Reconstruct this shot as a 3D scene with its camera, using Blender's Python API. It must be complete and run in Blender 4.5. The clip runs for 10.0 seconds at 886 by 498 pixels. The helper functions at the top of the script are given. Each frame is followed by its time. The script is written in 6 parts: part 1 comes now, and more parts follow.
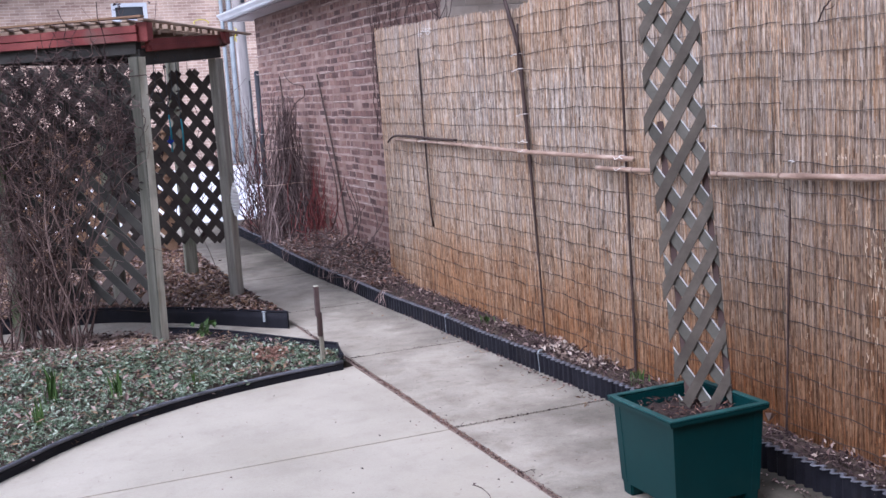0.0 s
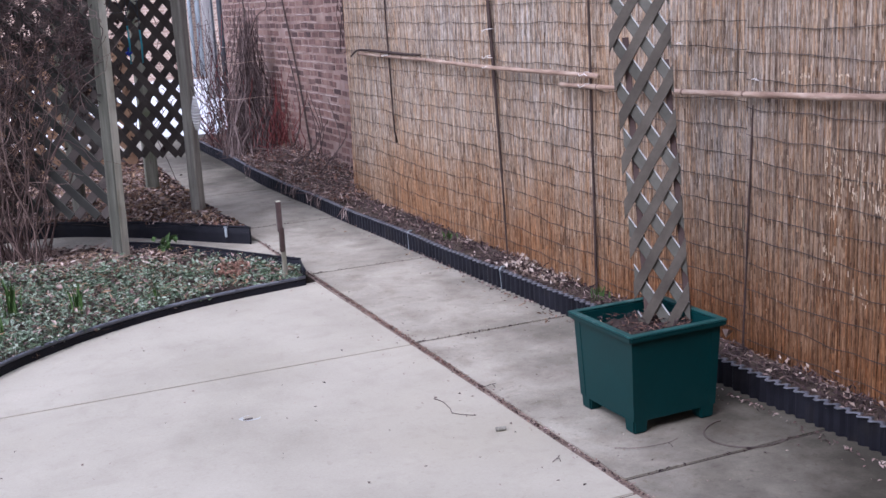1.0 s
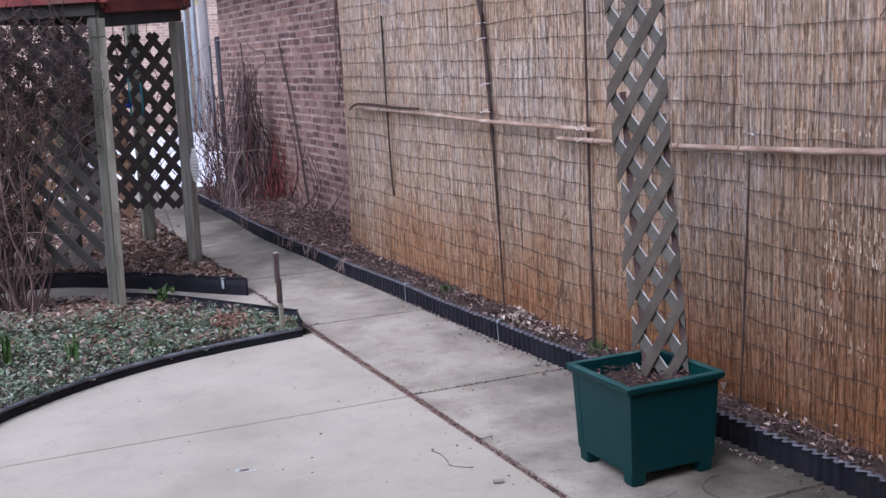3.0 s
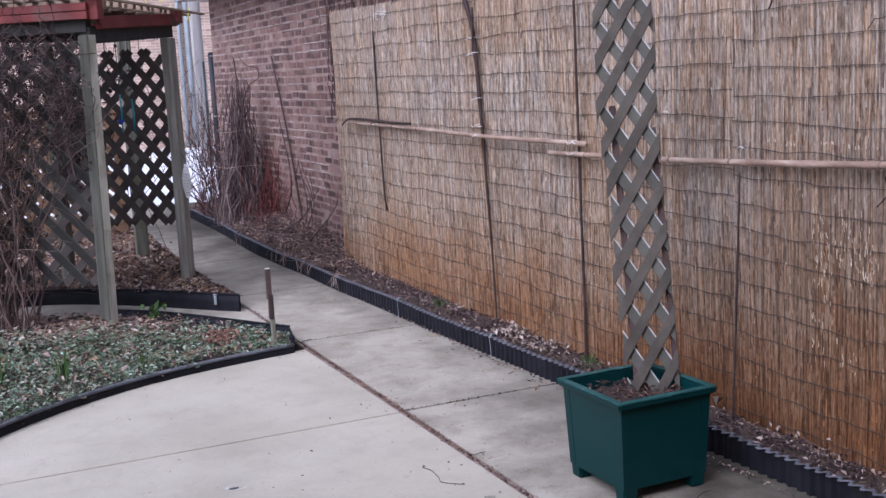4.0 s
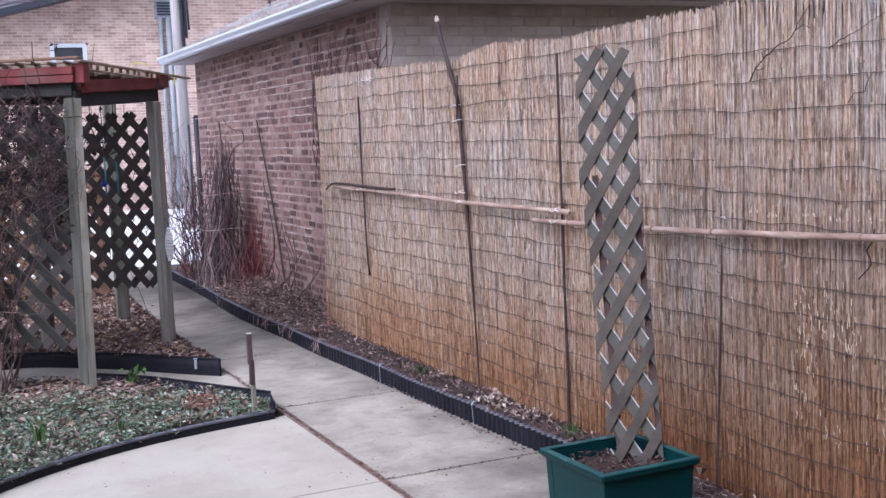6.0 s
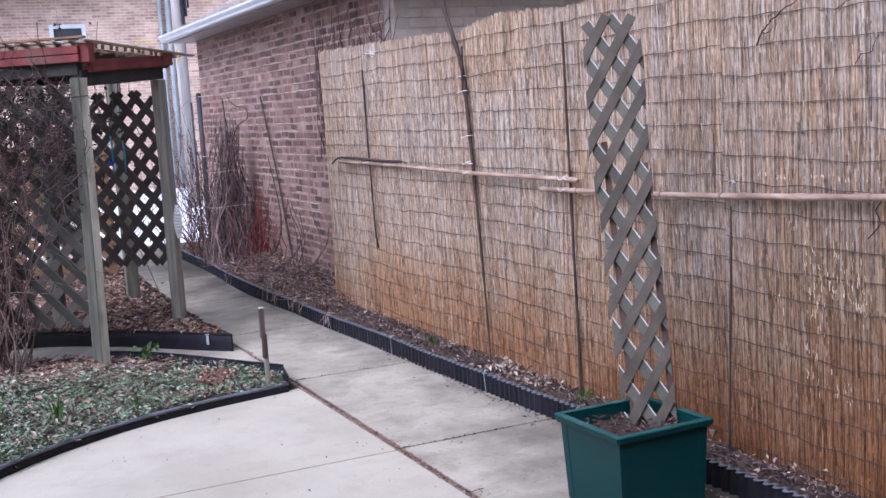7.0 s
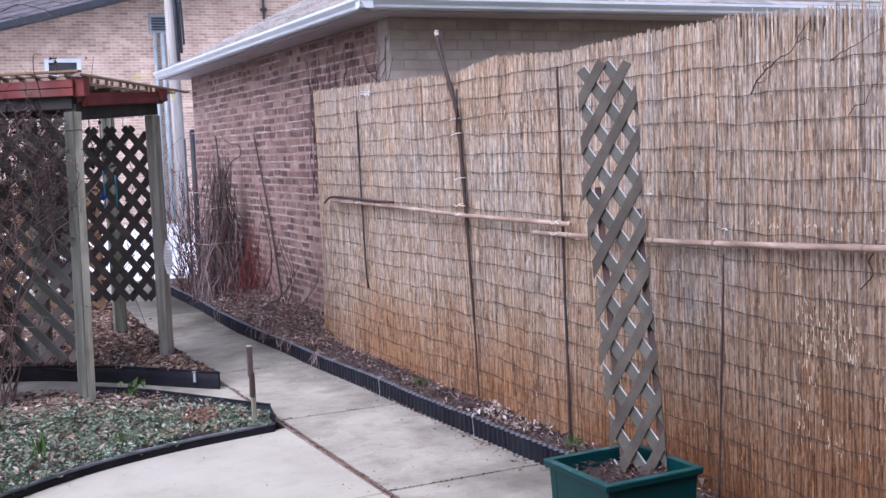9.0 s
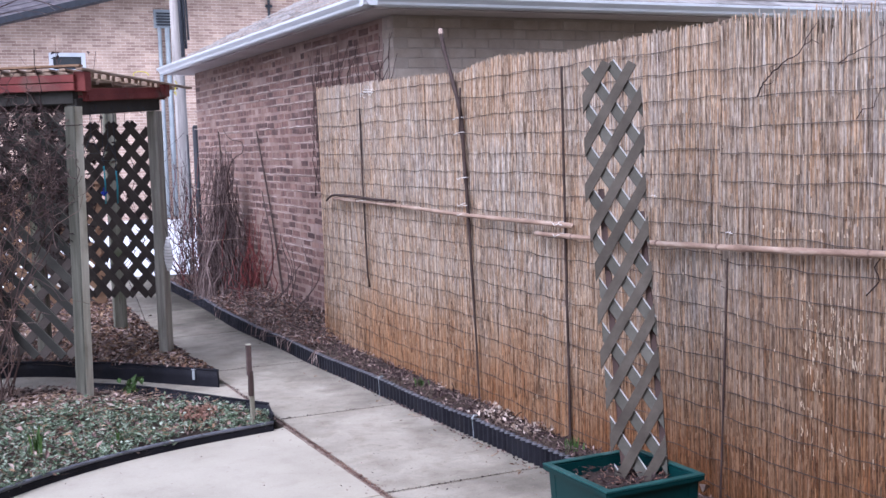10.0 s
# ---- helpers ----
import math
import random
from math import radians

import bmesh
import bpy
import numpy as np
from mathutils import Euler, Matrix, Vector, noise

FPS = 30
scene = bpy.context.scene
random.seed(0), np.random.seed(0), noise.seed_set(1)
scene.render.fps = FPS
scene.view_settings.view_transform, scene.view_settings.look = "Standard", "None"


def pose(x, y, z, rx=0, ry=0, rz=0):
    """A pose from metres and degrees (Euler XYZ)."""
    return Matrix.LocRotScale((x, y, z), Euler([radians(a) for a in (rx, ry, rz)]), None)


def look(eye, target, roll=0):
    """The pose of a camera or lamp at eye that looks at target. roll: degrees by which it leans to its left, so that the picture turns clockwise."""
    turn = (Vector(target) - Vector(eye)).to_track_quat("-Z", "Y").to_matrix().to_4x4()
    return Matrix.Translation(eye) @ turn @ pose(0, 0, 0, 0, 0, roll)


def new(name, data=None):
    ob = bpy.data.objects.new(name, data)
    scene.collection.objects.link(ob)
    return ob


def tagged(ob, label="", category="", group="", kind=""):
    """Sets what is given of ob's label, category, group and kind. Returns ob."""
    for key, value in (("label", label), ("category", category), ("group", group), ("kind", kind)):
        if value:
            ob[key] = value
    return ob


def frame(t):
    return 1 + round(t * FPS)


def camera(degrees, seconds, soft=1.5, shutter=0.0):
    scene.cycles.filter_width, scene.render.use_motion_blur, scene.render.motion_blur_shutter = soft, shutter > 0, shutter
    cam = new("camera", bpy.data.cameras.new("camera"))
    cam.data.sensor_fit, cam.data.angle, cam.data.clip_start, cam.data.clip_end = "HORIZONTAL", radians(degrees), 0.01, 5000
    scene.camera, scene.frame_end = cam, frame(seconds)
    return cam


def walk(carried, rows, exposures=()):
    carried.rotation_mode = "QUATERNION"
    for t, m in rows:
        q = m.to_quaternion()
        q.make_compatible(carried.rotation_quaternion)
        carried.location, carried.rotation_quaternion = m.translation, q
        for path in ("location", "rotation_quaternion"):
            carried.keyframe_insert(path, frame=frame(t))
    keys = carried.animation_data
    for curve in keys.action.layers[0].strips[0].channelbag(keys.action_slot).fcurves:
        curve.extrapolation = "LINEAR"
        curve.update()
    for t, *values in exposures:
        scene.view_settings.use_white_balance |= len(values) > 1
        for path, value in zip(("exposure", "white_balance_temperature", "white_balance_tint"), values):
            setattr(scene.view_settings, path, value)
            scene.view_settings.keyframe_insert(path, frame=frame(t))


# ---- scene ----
cam = camera(42.71, 10.0, soft=1.5)
PATH = [
    (0, 0.0000, -0.0000, 1.5501, 81.726, 3.675, -22.172),
    (0.5, 0.0034, -0.0045, 1.5406, 80.824, 3.350, -23.055),
    (1, 0.0047, 0.0034, 1.5433, 77.450, 2.937, -23.916),
    (1.5, -0.0013, 0.0100, 1.5533, 79.700, 2.287, -22.955),
    (2, -0.0114, 0.0099, 1.5450, 79.970, 1.953, -22.893),
    (2.5, -0.0251, -0.0013, 1.5386, 80.590, 1.740, -23.536),
    (2.7, -0.0246, -0.0055, 1.5317, 80.202, 2.546, -24.017),
    (3.8, 0.0245, 0.0027, 1.5398, 80.424, 2.398, -24.355),
    (4, 0.0172, 0.0004, 1.5352, 80.891, 2.852, -24.314),
    (4.5, 0.0260, 0.0099, 1.5337, 81.683, 1.687, -25.729),
    (5, 0.0286, 0.0092, 1.5373, 81.629, 2.337, -25.569),
    (5.5, 0.0407, 0.0169, 1.5459, 82.779, 2.137, -25.227),
    (5.7, 0.0372, 0.0145, 1.5551, 84.061, 2.152, -24.982),
    (6.8, -0.0218, -0.0024, 1.5423, 83.273, 3.192, -25.439),
    (7, -0.0248, -0.0085, 1.5419, 82.705, 3.519, -25.103),
    (7.5, -0.0240, 0.0014, 1.5411, 84.292, 3.104, -25.108),
    (8, -0.0252, 0.0002, 1.5360, 84.578, 2.441, -26.447),
    (8.5, -0.0279, 0.0022, 1.5436, 84.636, 2.396, -25.481),
    (9, -0.0268, 0.0093, 1.5422, 84.778, 2.262, -25.497),
    (9.5, -0.0197, 0.0092, 1.5417, 84.378, 2.144, -25.461),
    (10, 0.0024, 0.0489, 1.5468, 84.697, 1.644, -25.277),
]
walk(cam, [(t, pose(*row)) for t, *row in PATH],
     exposures=[(0.0, 0.95, 5400, 22), (1.0, 0.86, 5400, 22), (1.5, 0.73, 5400, 22), (2.5, 0.69, 5390, 22), (4.0, 0.71, 5370, 22), (5.0, 0.85, 5350, 22), (7.0, 1.03, 5330, 22), (10.0, 1.06, 5330, 22)])

# ---- light: an overcast early-spring day ----
world = bpy.data.worlds.new("sky")
scene.world = world
world.use_nodes = True
wn = world.node_tree.nodes
wl = world.node_tree.links
sky = wn.new("ShaderNodeTexSky")
sky.sky_type = 'NISHITA'
sky.sun_disc = False
sky.sun_elevation = radians(46)
sky.sun_rotation = radians(238)
sky.dust_density = 6.0
sky.air_density = 1.0
soften = wn.new("ShaderNodeHueSaturation")
soften.inputs["Saturation"].default_value = 0.3
wl.new(sky.outputs[0], soften.inputs["Color"])
wl.new(soften.outputs[0], wn["Background"].inputs[0])
wn["Background"].inputs[1].default_value = 0.15

sun = new("sun", bpy.data.lights.new("sun", 'SUN'))
sun.data.energy = 0.3
sun.data.angle = radians(40)
sun.data.color = (1.0, 0.97, 0.94)
sun.matrix_basis = look((-8, -5, 10), (0, 0, 0))


# ---- materials ----
def material(name, colours, rough=0.8, scale=6.0, fine=60.0, bump=0.3, depth=0.004, stretch=(1, 1, 1),
             by_piece=0.0, metal=0.0, spec=0.3, second=None, second_scale=1.5, second_range=(0.5, 0.65), fine_mix=0.25):
    """Colours run from dark to light over a coarse noise; a fine noise gives grain; by_piece shifts each piece."""
    m = bpy.data.materials.new(name)
    m.use_nodes = True
    n, l = m.node_tree.nodes, m.node_tree.links
    bsdf = n["Principled BSDF"]
    co = n.new("ShaderNodeTexCoord")
    mp = n.new("ShaderNodeMapping")
    mp.inputs["Scale"].default_value = stretch
    where = n.new("ShaderNodeNewGeometry")
    l.new(where.outputs["Position"], mp.inputs[0])
    big = n.new("ShaderNodeTexNoise")
    big.inputs["Scale"].default_value = scale
    big.inputs["Detail"].default_value = 5
    small = n.new("ShaderNodeTexNoise")
    small.inputs["Scale"].default_value = fine
    small.inputs["Detail"].default_value = 3
    l.new(mp.outputs[0], big.inputs["Vector"])
    l.new(mp.outputs[0], small.inputs["Vector"])
    mixv = n.new("ShaderNodeMath")
    mixv.operation = 'MULTIPLY_ADD'
    centre = n.new("ShaderNodeMath")
    centre.operation = 'SUBTRACT'
    centre.inputs[1].default_value = 0.5
    l.new(small.outputs[0], centre.inputs[0])
    l.new(centre.outputs[0], mixv.inputs[0])
    mixv.inputs[1].default_value = fine_mix
    l.new(big.outputs[0], mixv.inputs[2])
    val = mixv.outputs[0]
    if by_piece:
        geo = n.new("ShaderNodeNewGeometry")
        info = n.new("ShaderNodeObjectInfo")
        add = n.new("ShaderNodeMath")
        add.operation = 'ADD'
        l.new(geo.outputs["Random Per Island"], add.inputs[0])
        l.new(info.outputs["Random"], add.inputs[1])
        fr = n.new("ShaderNodeMath")
        fr.operation = 'FRACT'
        l.new(add.outputs[0], fr.inputs[0])
        mr = n.new("ShaderNodeMapRange")
        mr.inputs["To Min"].default_value = -by_piece
        mr.inputs["To Max"].default_value = by_piece
        l.new(fr.outputs[0], mr.inputs[0])
        plus = n.new("ShaderNodeMath")
        plus.operation = 'ADD'
        l.new(val, plus.inputs[0])
        l.new(mr.outputs[0], plus.inputs[1])
        val = plus.outputs[0]
    ramp = n.new("ShaderNodeValToRGB")
    lo, hi = (0.22, 0.78) if not by_piece else (0.08, 0.92)
    while len(ramp.color_ramp.elements) < len(colours):
        ramp.color_ramp.elements.new(0.5)
    for i, c in enumerate(colours):
        e = ramp.color_ramp.elements[i]
        e.position = min(1.0, lo + (hi - lo) * i / max(1, len(colours) - 1))
        e.color = (*c, 1)
    l.new(val, ramp.inputs[0])
    out = ramp.outputs[0]
    if second:
        spots = n.new("ShaderNodeTexNoise")
        spots.inputs["Scale"].default_value = second_scale
        spots.inputs["Detail"].default_value = 6
        l.new(where.outputs["Position"], spots.inputs["Vector"])
        rng = n.new("ShaderNodeMapRange")
        rng.inputs["From Min"].default_value, rng.inputs["From Max"].default_value = second_range
        l.new(spots.outputs[0], rng.inputs[0])
        mx = n.new("ShaderNodeMix")
        mx.data_type = 'RGBA'
        l.new(rng.outputs[0], mx.inputs["Factor"])
        l.new(out, mx.inputs["A"])
        mx.inputs["B"].default_value = (*second, 1)
        out = mx.outputs["Result"]
    l.new(out, bsdf.inputs["Base Color"])
    bsdf.inputs["Roughness"].default_value = rough
    bsdf.inputs["Metallic"].default_value = metal
    bsdf.inputs["Specular IOR Level"].default_value = spec
    if bump:
        bp = n.new("ShaderNodeBump")
        bp.inputs["Strength"].default_value = bump
        bp.inputs["Distance"].default_value = depth
        l.new(mixv.outputs[0], bp.inputs["Height"])
        l.new(bp.outputs[0], bsdf.inputs["Normal"])
    return m


def reed_material():
    """Dry reeds: pale and greyed above, stained orange at the foot, browner low down and near."""
    m = material("reed", [(0.105, 0.067, 0.046), (0.235, 0.170, 0.121), (0.36, 0.283, 0.217), (0.53, 0.448, 0.370)], rough=0.5,
                 scale=60.0, fine=190.0, stretch=(1, 1, 0.22), by_piece=0.28, bump=0.2, depth=0.002, fine_mix=1.0)
    n, l = m.node_tree.nodes, m.node_tree.links
    bsdf = n["Principled BSDF"]
    base = bsdf.inputs["Base Color"].links[0].from_socket
    co = n["Texture Coordinate"]
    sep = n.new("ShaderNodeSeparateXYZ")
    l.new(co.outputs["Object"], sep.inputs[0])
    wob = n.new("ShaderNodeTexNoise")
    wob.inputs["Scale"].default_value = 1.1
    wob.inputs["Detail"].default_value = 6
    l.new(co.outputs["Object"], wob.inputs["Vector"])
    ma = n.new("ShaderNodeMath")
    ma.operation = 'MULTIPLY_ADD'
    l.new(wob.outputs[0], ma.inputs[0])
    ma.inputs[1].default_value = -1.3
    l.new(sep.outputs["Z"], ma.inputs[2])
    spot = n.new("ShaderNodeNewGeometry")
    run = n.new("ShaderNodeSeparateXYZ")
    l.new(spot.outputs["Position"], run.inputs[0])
    # darker brown low down and towards the near end
    low_near = n.new("ShaderNodeMath")
    low_near.operation = 'MULTIPLY_ADD'
    l.new(run.outputs["Y"], low_near.inputs[0])
    low_near.inputs[1].default_value = 0.22
    l.new(ma.outputs[0], low_near.inputs[2])
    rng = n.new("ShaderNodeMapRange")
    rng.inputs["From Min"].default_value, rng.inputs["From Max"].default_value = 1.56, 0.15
    l.new(low_near.outputs[0], rng.inputs[0])
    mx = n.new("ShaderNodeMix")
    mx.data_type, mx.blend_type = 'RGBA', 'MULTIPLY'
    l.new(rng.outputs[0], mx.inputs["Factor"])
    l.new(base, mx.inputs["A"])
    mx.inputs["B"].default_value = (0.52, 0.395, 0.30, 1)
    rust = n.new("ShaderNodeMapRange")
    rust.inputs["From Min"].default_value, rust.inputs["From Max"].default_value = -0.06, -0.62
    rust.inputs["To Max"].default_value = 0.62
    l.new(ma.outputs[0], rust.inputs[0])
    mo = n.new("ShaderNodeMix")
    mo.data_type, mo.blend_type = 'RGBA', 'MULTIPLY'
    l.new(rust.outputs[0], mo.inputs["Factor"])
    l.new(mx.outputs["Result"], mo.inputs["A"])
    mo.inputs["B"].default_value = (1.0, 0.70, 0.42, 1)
    mx = mo
    grey = n.new("ShaderNodeTexNoise")
    grey.inputs["Scale"].default_value = 0.9
    l.new(co.outputs["Object"], grey.inputs["Vector"])
    gr = n.new("ShaderNodeMapRange")
    gr.inputs["From Min"].default_value, gr.inputs["From Max"].default_value = 0.40, 0.64
    gr.inputs["To Max"].default_value = 0.7
    high = n.new("ShaderNodeMapRange")
    high.inputs["From Min"].default_value, high.inputs["From Max"].default_value = -0.25, 0.3
    l.new(ma.outputs[0], high.inputs[0])
    up = n.new("ShaderNodeMath")
    up.operation = 'MULTIPLY'
    l.new(grey.outputs[0], gr.inputs[0])
    l.new(gr.outputs[0], up.inputs[0])
    l.new(high.outputs[0], up.inputs[1])
    # the near stretch has gone grey-green with age
    aged = n.new("ShaderNodeMapRange")
    aged.inputs["From Min"].default_value, aged.inputs["From Max"].default_value = 3.9, 2.6
    aged.inputs["To Max"].default_value = 0.75
    l.new(run.outputs["Y"], aged.inputs[0])
    tall = n.new("ShaderNodeMapRange")
    tall.inputs["From Min"].default_value, tall.inputs["From Max"].default_value = 0.45, 0.95
    l.new(ma.outputs[0], tall.inputs[0])
    both = n.new("ShaderNodeMath")
    both.operation = 'MULTIPLY'
    l.new(aged.outputs[0], both.inputs[0])
    l.new(tall.outputs[0], both.inputs[1])
    most = n.new("ShaderNodeMath")
    most.operation = 'MAXIMUM'
    l.new(up.outputs[0], most.inputs[0])
    l.new(both.outputs[0], most.inputs[1])
    gr = most
    hs = n.new("ShaderNodeHueSaturation")
    hs.inputs["Saturation"].default_value = 0.45
    hs.inputs["Value"].default_value = 1.02
    l.new(gr.outputs[0], hs.inputs["Fac"])
    l.new(mx.outputs["Result"], hs.inputs["Color"])
    isl = n.new("ShaderNodeNewGeometry")
    many = n.new("ShaderNodeMath")
    many.operation = 'MULTIPLY'
    many.inputs[1].default_value = 13.7
    l.new(isl.outputs["Random Per Island"], many.inputs[0])
    frac = n.new("ShaderNodeMath")
    frac.operation = 'FRACT'
    l.new(many.outputs[0], frac.inputs[0])
    hue = n.new("ShaderNodeValToRGB")
    hue.color_ramp.elements[0].color = (1.0, 0.72, 0.46, 1)
    hue.color_ramp.elements[1].color = (0.86, 0.885, 0.93, 1)
    mid = hue.color_ramp.elements.new(0.4)
    mid.color = (1.0, 0.945, 0.845, 1)
    l.new(frac.outputs[0], hue.inputs[0])
    tint = n.new("ShaderNodeMix")
    tint.data_type, tint.blend_type = 'RGBA', 'MULTIPLY'
    tint.inputs["Factor"].default_value = 0.8
    l.new(hs.outputs[0], tint.inputs["A"])
    l.new(hue.outputs[0], tint.inputs["B"])
    # weathered tops, with lens haze put into the colour by height
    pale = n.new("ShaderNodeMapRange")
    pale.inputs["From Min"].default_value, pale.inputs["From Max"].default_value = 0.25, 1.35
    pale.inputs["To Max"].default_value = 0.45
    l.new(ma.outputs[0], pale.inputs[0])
    haze_bleach = n.new("ShaderNodeMix")
    haze_bleach.data_type, haze_bleach.blend_type = 'RGBA', 'MULTIPLY'
    l.new(pale.outputs[0], haze_bleach.inputs["Factor"])
    l.new(tint.outputs["Result"], haze_bleach.inputs["A"])
    haze_bleach.inputs["B"].default_value = (1.32, 1.37, 1.45, 1)
    l.new(haze_bleach.outputs["Result"], bsdf.inputs["Base Color"])
    return m


def far_brick_material():
    """Pink-tan common brick, seen from far away."""
    m = bpy.data.materials.new("far_brick")
    m.use_nodes = True
    n, l = m.node_tree.nodes, m.node_tree.links
    bsdf = n["Principled BSDF"]
    co = n.new("ShaderNodeTexCoord")
    mp = n.new("ShaderNodeMapping")
    mp.inputs["Rotation"].default_value = (radians(-90), 0, 0)
    l.new(co.outputs["Object"], mp.inputs[0])
    br = n.new("ShaderNodeTexBrick")
    br.inputs["Scale"].default_value = 1.0
    br.inputs["Brick Width"].default_value = 0.215
    br.inputs["Row Height"].default_value = 0.066
    br.inputs["Mortar Size"].default_value = 0.006
    br.inputs["Color1"].default_value = (0.47, 0.325, 0.235, 1)
    br.inputs["Color2"].default_value = (0.29, 0.175, 0.128, 1)
    br.inputs["Mortar"].default_value = (0.57, 0.45, 0.35, 1)
    l.new(mp.outputs[0], br.inputs["Vector"])
    nz = n.new("ShaderNodeTexNoise")
    nz.inputs["Scale"].default_value = 2.0
    nz.inputs["Detail"].default_value = 6
    l.new(co.outputs["Object"], nz.inputs["Vector"])
    mx = n.new("ShaderNodeMix")
    mx.data_type, mx.blend_type = 'RGBA', 'OVERLAY'
    mx.inputs["Factor"].default_value = 0.5
    l.new(br.outputs["Color"], mx.inputs["A"])
    l.new(nz.outputs[0], mx.inputs["B"])
    hs = n.new("ShaderNodeHueSaturation")
    hs.inputs["Saturation"].default_value = 0.85
    l.new(mx.outputs["Result"], hs.inputs["Color"])
    l.new(hs.outputs[0], bsdf.inputs["Base Color"])
    bsdf.inputs["Roughness"].default_value = 0.9
    bp = n.new("ShaderNodeBump")
    bp.inputs["Strength"].default_value = 0.5
    bp.inputs["Distance"].default_value = 0.01
    bp.invert = True
    l.new(br.outputs["Fac"], bp.inputs["Height"])
    l.new(bp.outputs[0], bsdf.inputs["Normal"])
    return m


REED = reed_material()
FAR_BRICK = far_brick_material()
CONCRETE = material("concrete", [(0.305, 0.277, 0.224), (0.385, 0.353, 0.288), (0.44, 0.406, 0.334)], rough=0.85, scale=1.6, fine=90, bump=0.25,
                    depth=0.003, second=(0.365, 0.330, 0.258), second_scale=0.9, second_range=(0.52, 0.78))
WALK = material("walk_concrete", [(0.24, 0.214, 0.174), (0.345, 0.313, 0.257), (0.43, 0.394, 0.327)], rough=0.85, scale=1.8, fine=90, bump=0.3,
                depth=0.004, second=(0.20, 0.175, 0.142), second_scale=3.1, second_range=(0.48, 0.78))


def damp_shade(m):
    """A dark ragged dampness from the planted strip, with shade of fence and planter put into its colour."""
    n, l = m.node_tree.nodes, m.node_tree.links
    bsdf = n["Principled BSDF"]
    base = bsdf.inputs["Base Color"].links[0].from_socket
    co = n["Texture Coordinate"]
    sep = n.new("ShaderNodeSeparateXYZ")
    l.new(co.outputs["Object"], sep.inputs[0])
    nz = n.new("ShaderNodeTexNoise")
    nz.inputs["Scale"].default_value = 1.7
    nz.inputs["Detail"].default_value = 8
    nz.inputs["Roughness"].default_value = 0.65
    l.new(co.outputs["Object"], nz.inputs["Vector"])
    ma = n.new("ShaderNodeMath")
    ma.operation = 'MULTIPLY_ADD'
    l.new(nz.outputs[0], ma.inputs[0])
    ma.inputs[1].default_value = 1.5
    l.new(sep.outputs["X"], ma.inputs[2])
    # near end darker: shade of fence and planter painted in with the stain
    far = n.new("ShaderNodeMath")
    far.operation = 'MULTIPLY_ADD'
    l.new(sep.outputs["Y"], far.inputs[0])
    far.inputs[1].default_value = -0.25
    l.new(ma.outputs[0], far.inputs[2])
    back = n.new("ShaderNodeMapRange")
    back.inputs["From Min"].default_value, back.inputs["From Max"].default_value = 5.8, 12.0
    back.inputs["To Max"].default_value = 2.5
    l.new(sep.outputs["Y"], back.inputs[0])
    total = n.new("ShaderNodeMath")
    l.new(far.outputs[0], total.inputs[0])
    l.new(back.outputs[0], total.inputs[1])
    far = total
    rg = n.new("ShaderNodeMapRange")
    rg.inputs["From Min"].default_value, rg.inputs["From Max"].default_value = 1.70, 2.62
    rg.inputs["To Max"].default_value = 1.0
    l.new(far.outputs[0], rg.inputs[0])
    mx = n.new("ShaderNodeMix")
    mx.data_type, mx.blend_type = 'RGBA', 'MULTIPLY'
    l.new(rg.outputs[0], mx.inputs["Factor"])
    l.new(base, mx.inputs["A"])
    mx.inputs["B"].default_value = (0.17, 0.166, 0.150, 1)
    l.new(mx.outputs["Result"], bsdf.inputs["Base Color"])


def weathered(m, amount):
    """Pits, scuffs and pale worn spots in old concrete."""
    n, l = m.node_tree.nodes, m.node_tree.links
    bsdf = n["Principled BSDF"]
    out = bsdf.inputs["Base Color"].links[0].from_socket
    co = n.new("ShaderNodeNewGeometry")
    for scale, detail, lo, hi, colour, most in ((7.0, 9, 0.50, 0.72, (0.55, 0.51, 0.46), amount), (26.0, 6, 0.60, 0.70, (0.42, 0.37, 0.32), amount * 0.9),
                                                (12.0, 8, 0.56, 0.75, (1.28, 1.26, 1.24), amount), (150.0, 2, 0.56, 0.72, (0.60, 0.56, 0.52), amount * 0.8),
                                                (48.0, 5, 0.60, 0.72, (1.45, 1.40, 1.34), amount * 0.7), (34.0, 9, 0.56, 0.74, (0.70, 0.64, 0.58), amount)):
        nz = n.new("ShaderNodeTexNoise")
        nz.inputs["Scale"].default_value = scale
        nz.inputs["Detail"].default_value = detail
        nz.inputs["Roughness"].default_value = 0.62
        nz.inputs["Distortion"].default_value = 0.4
        l.new(co.outputs["Position"], nz.inputs["Vector"])
        rg = n.new("ShaderNodeMapRange")
        rg.inputs["From Min"].default_value, rg.inputs["From Max"].default_value = lo, hi
        rg.inputs["To Max"].default_value = most
        l.new(nz.outputs[0], rg.inputs[0])
        mx = n.new("ShaderNodeMix")
        mx.data_type, mx.blend_type = 'RGBA', 'MULTIPLY'
        l.new(rg.outputs[0], mx.inputs["Factor"])
        l.new(out, mx.inputs["A"])
        mx.inputs["B"].default_value = (*colour, 1)
        out = mx.outputs["Result"]
    l.new(out, bsdf.inputs["Base Color"])


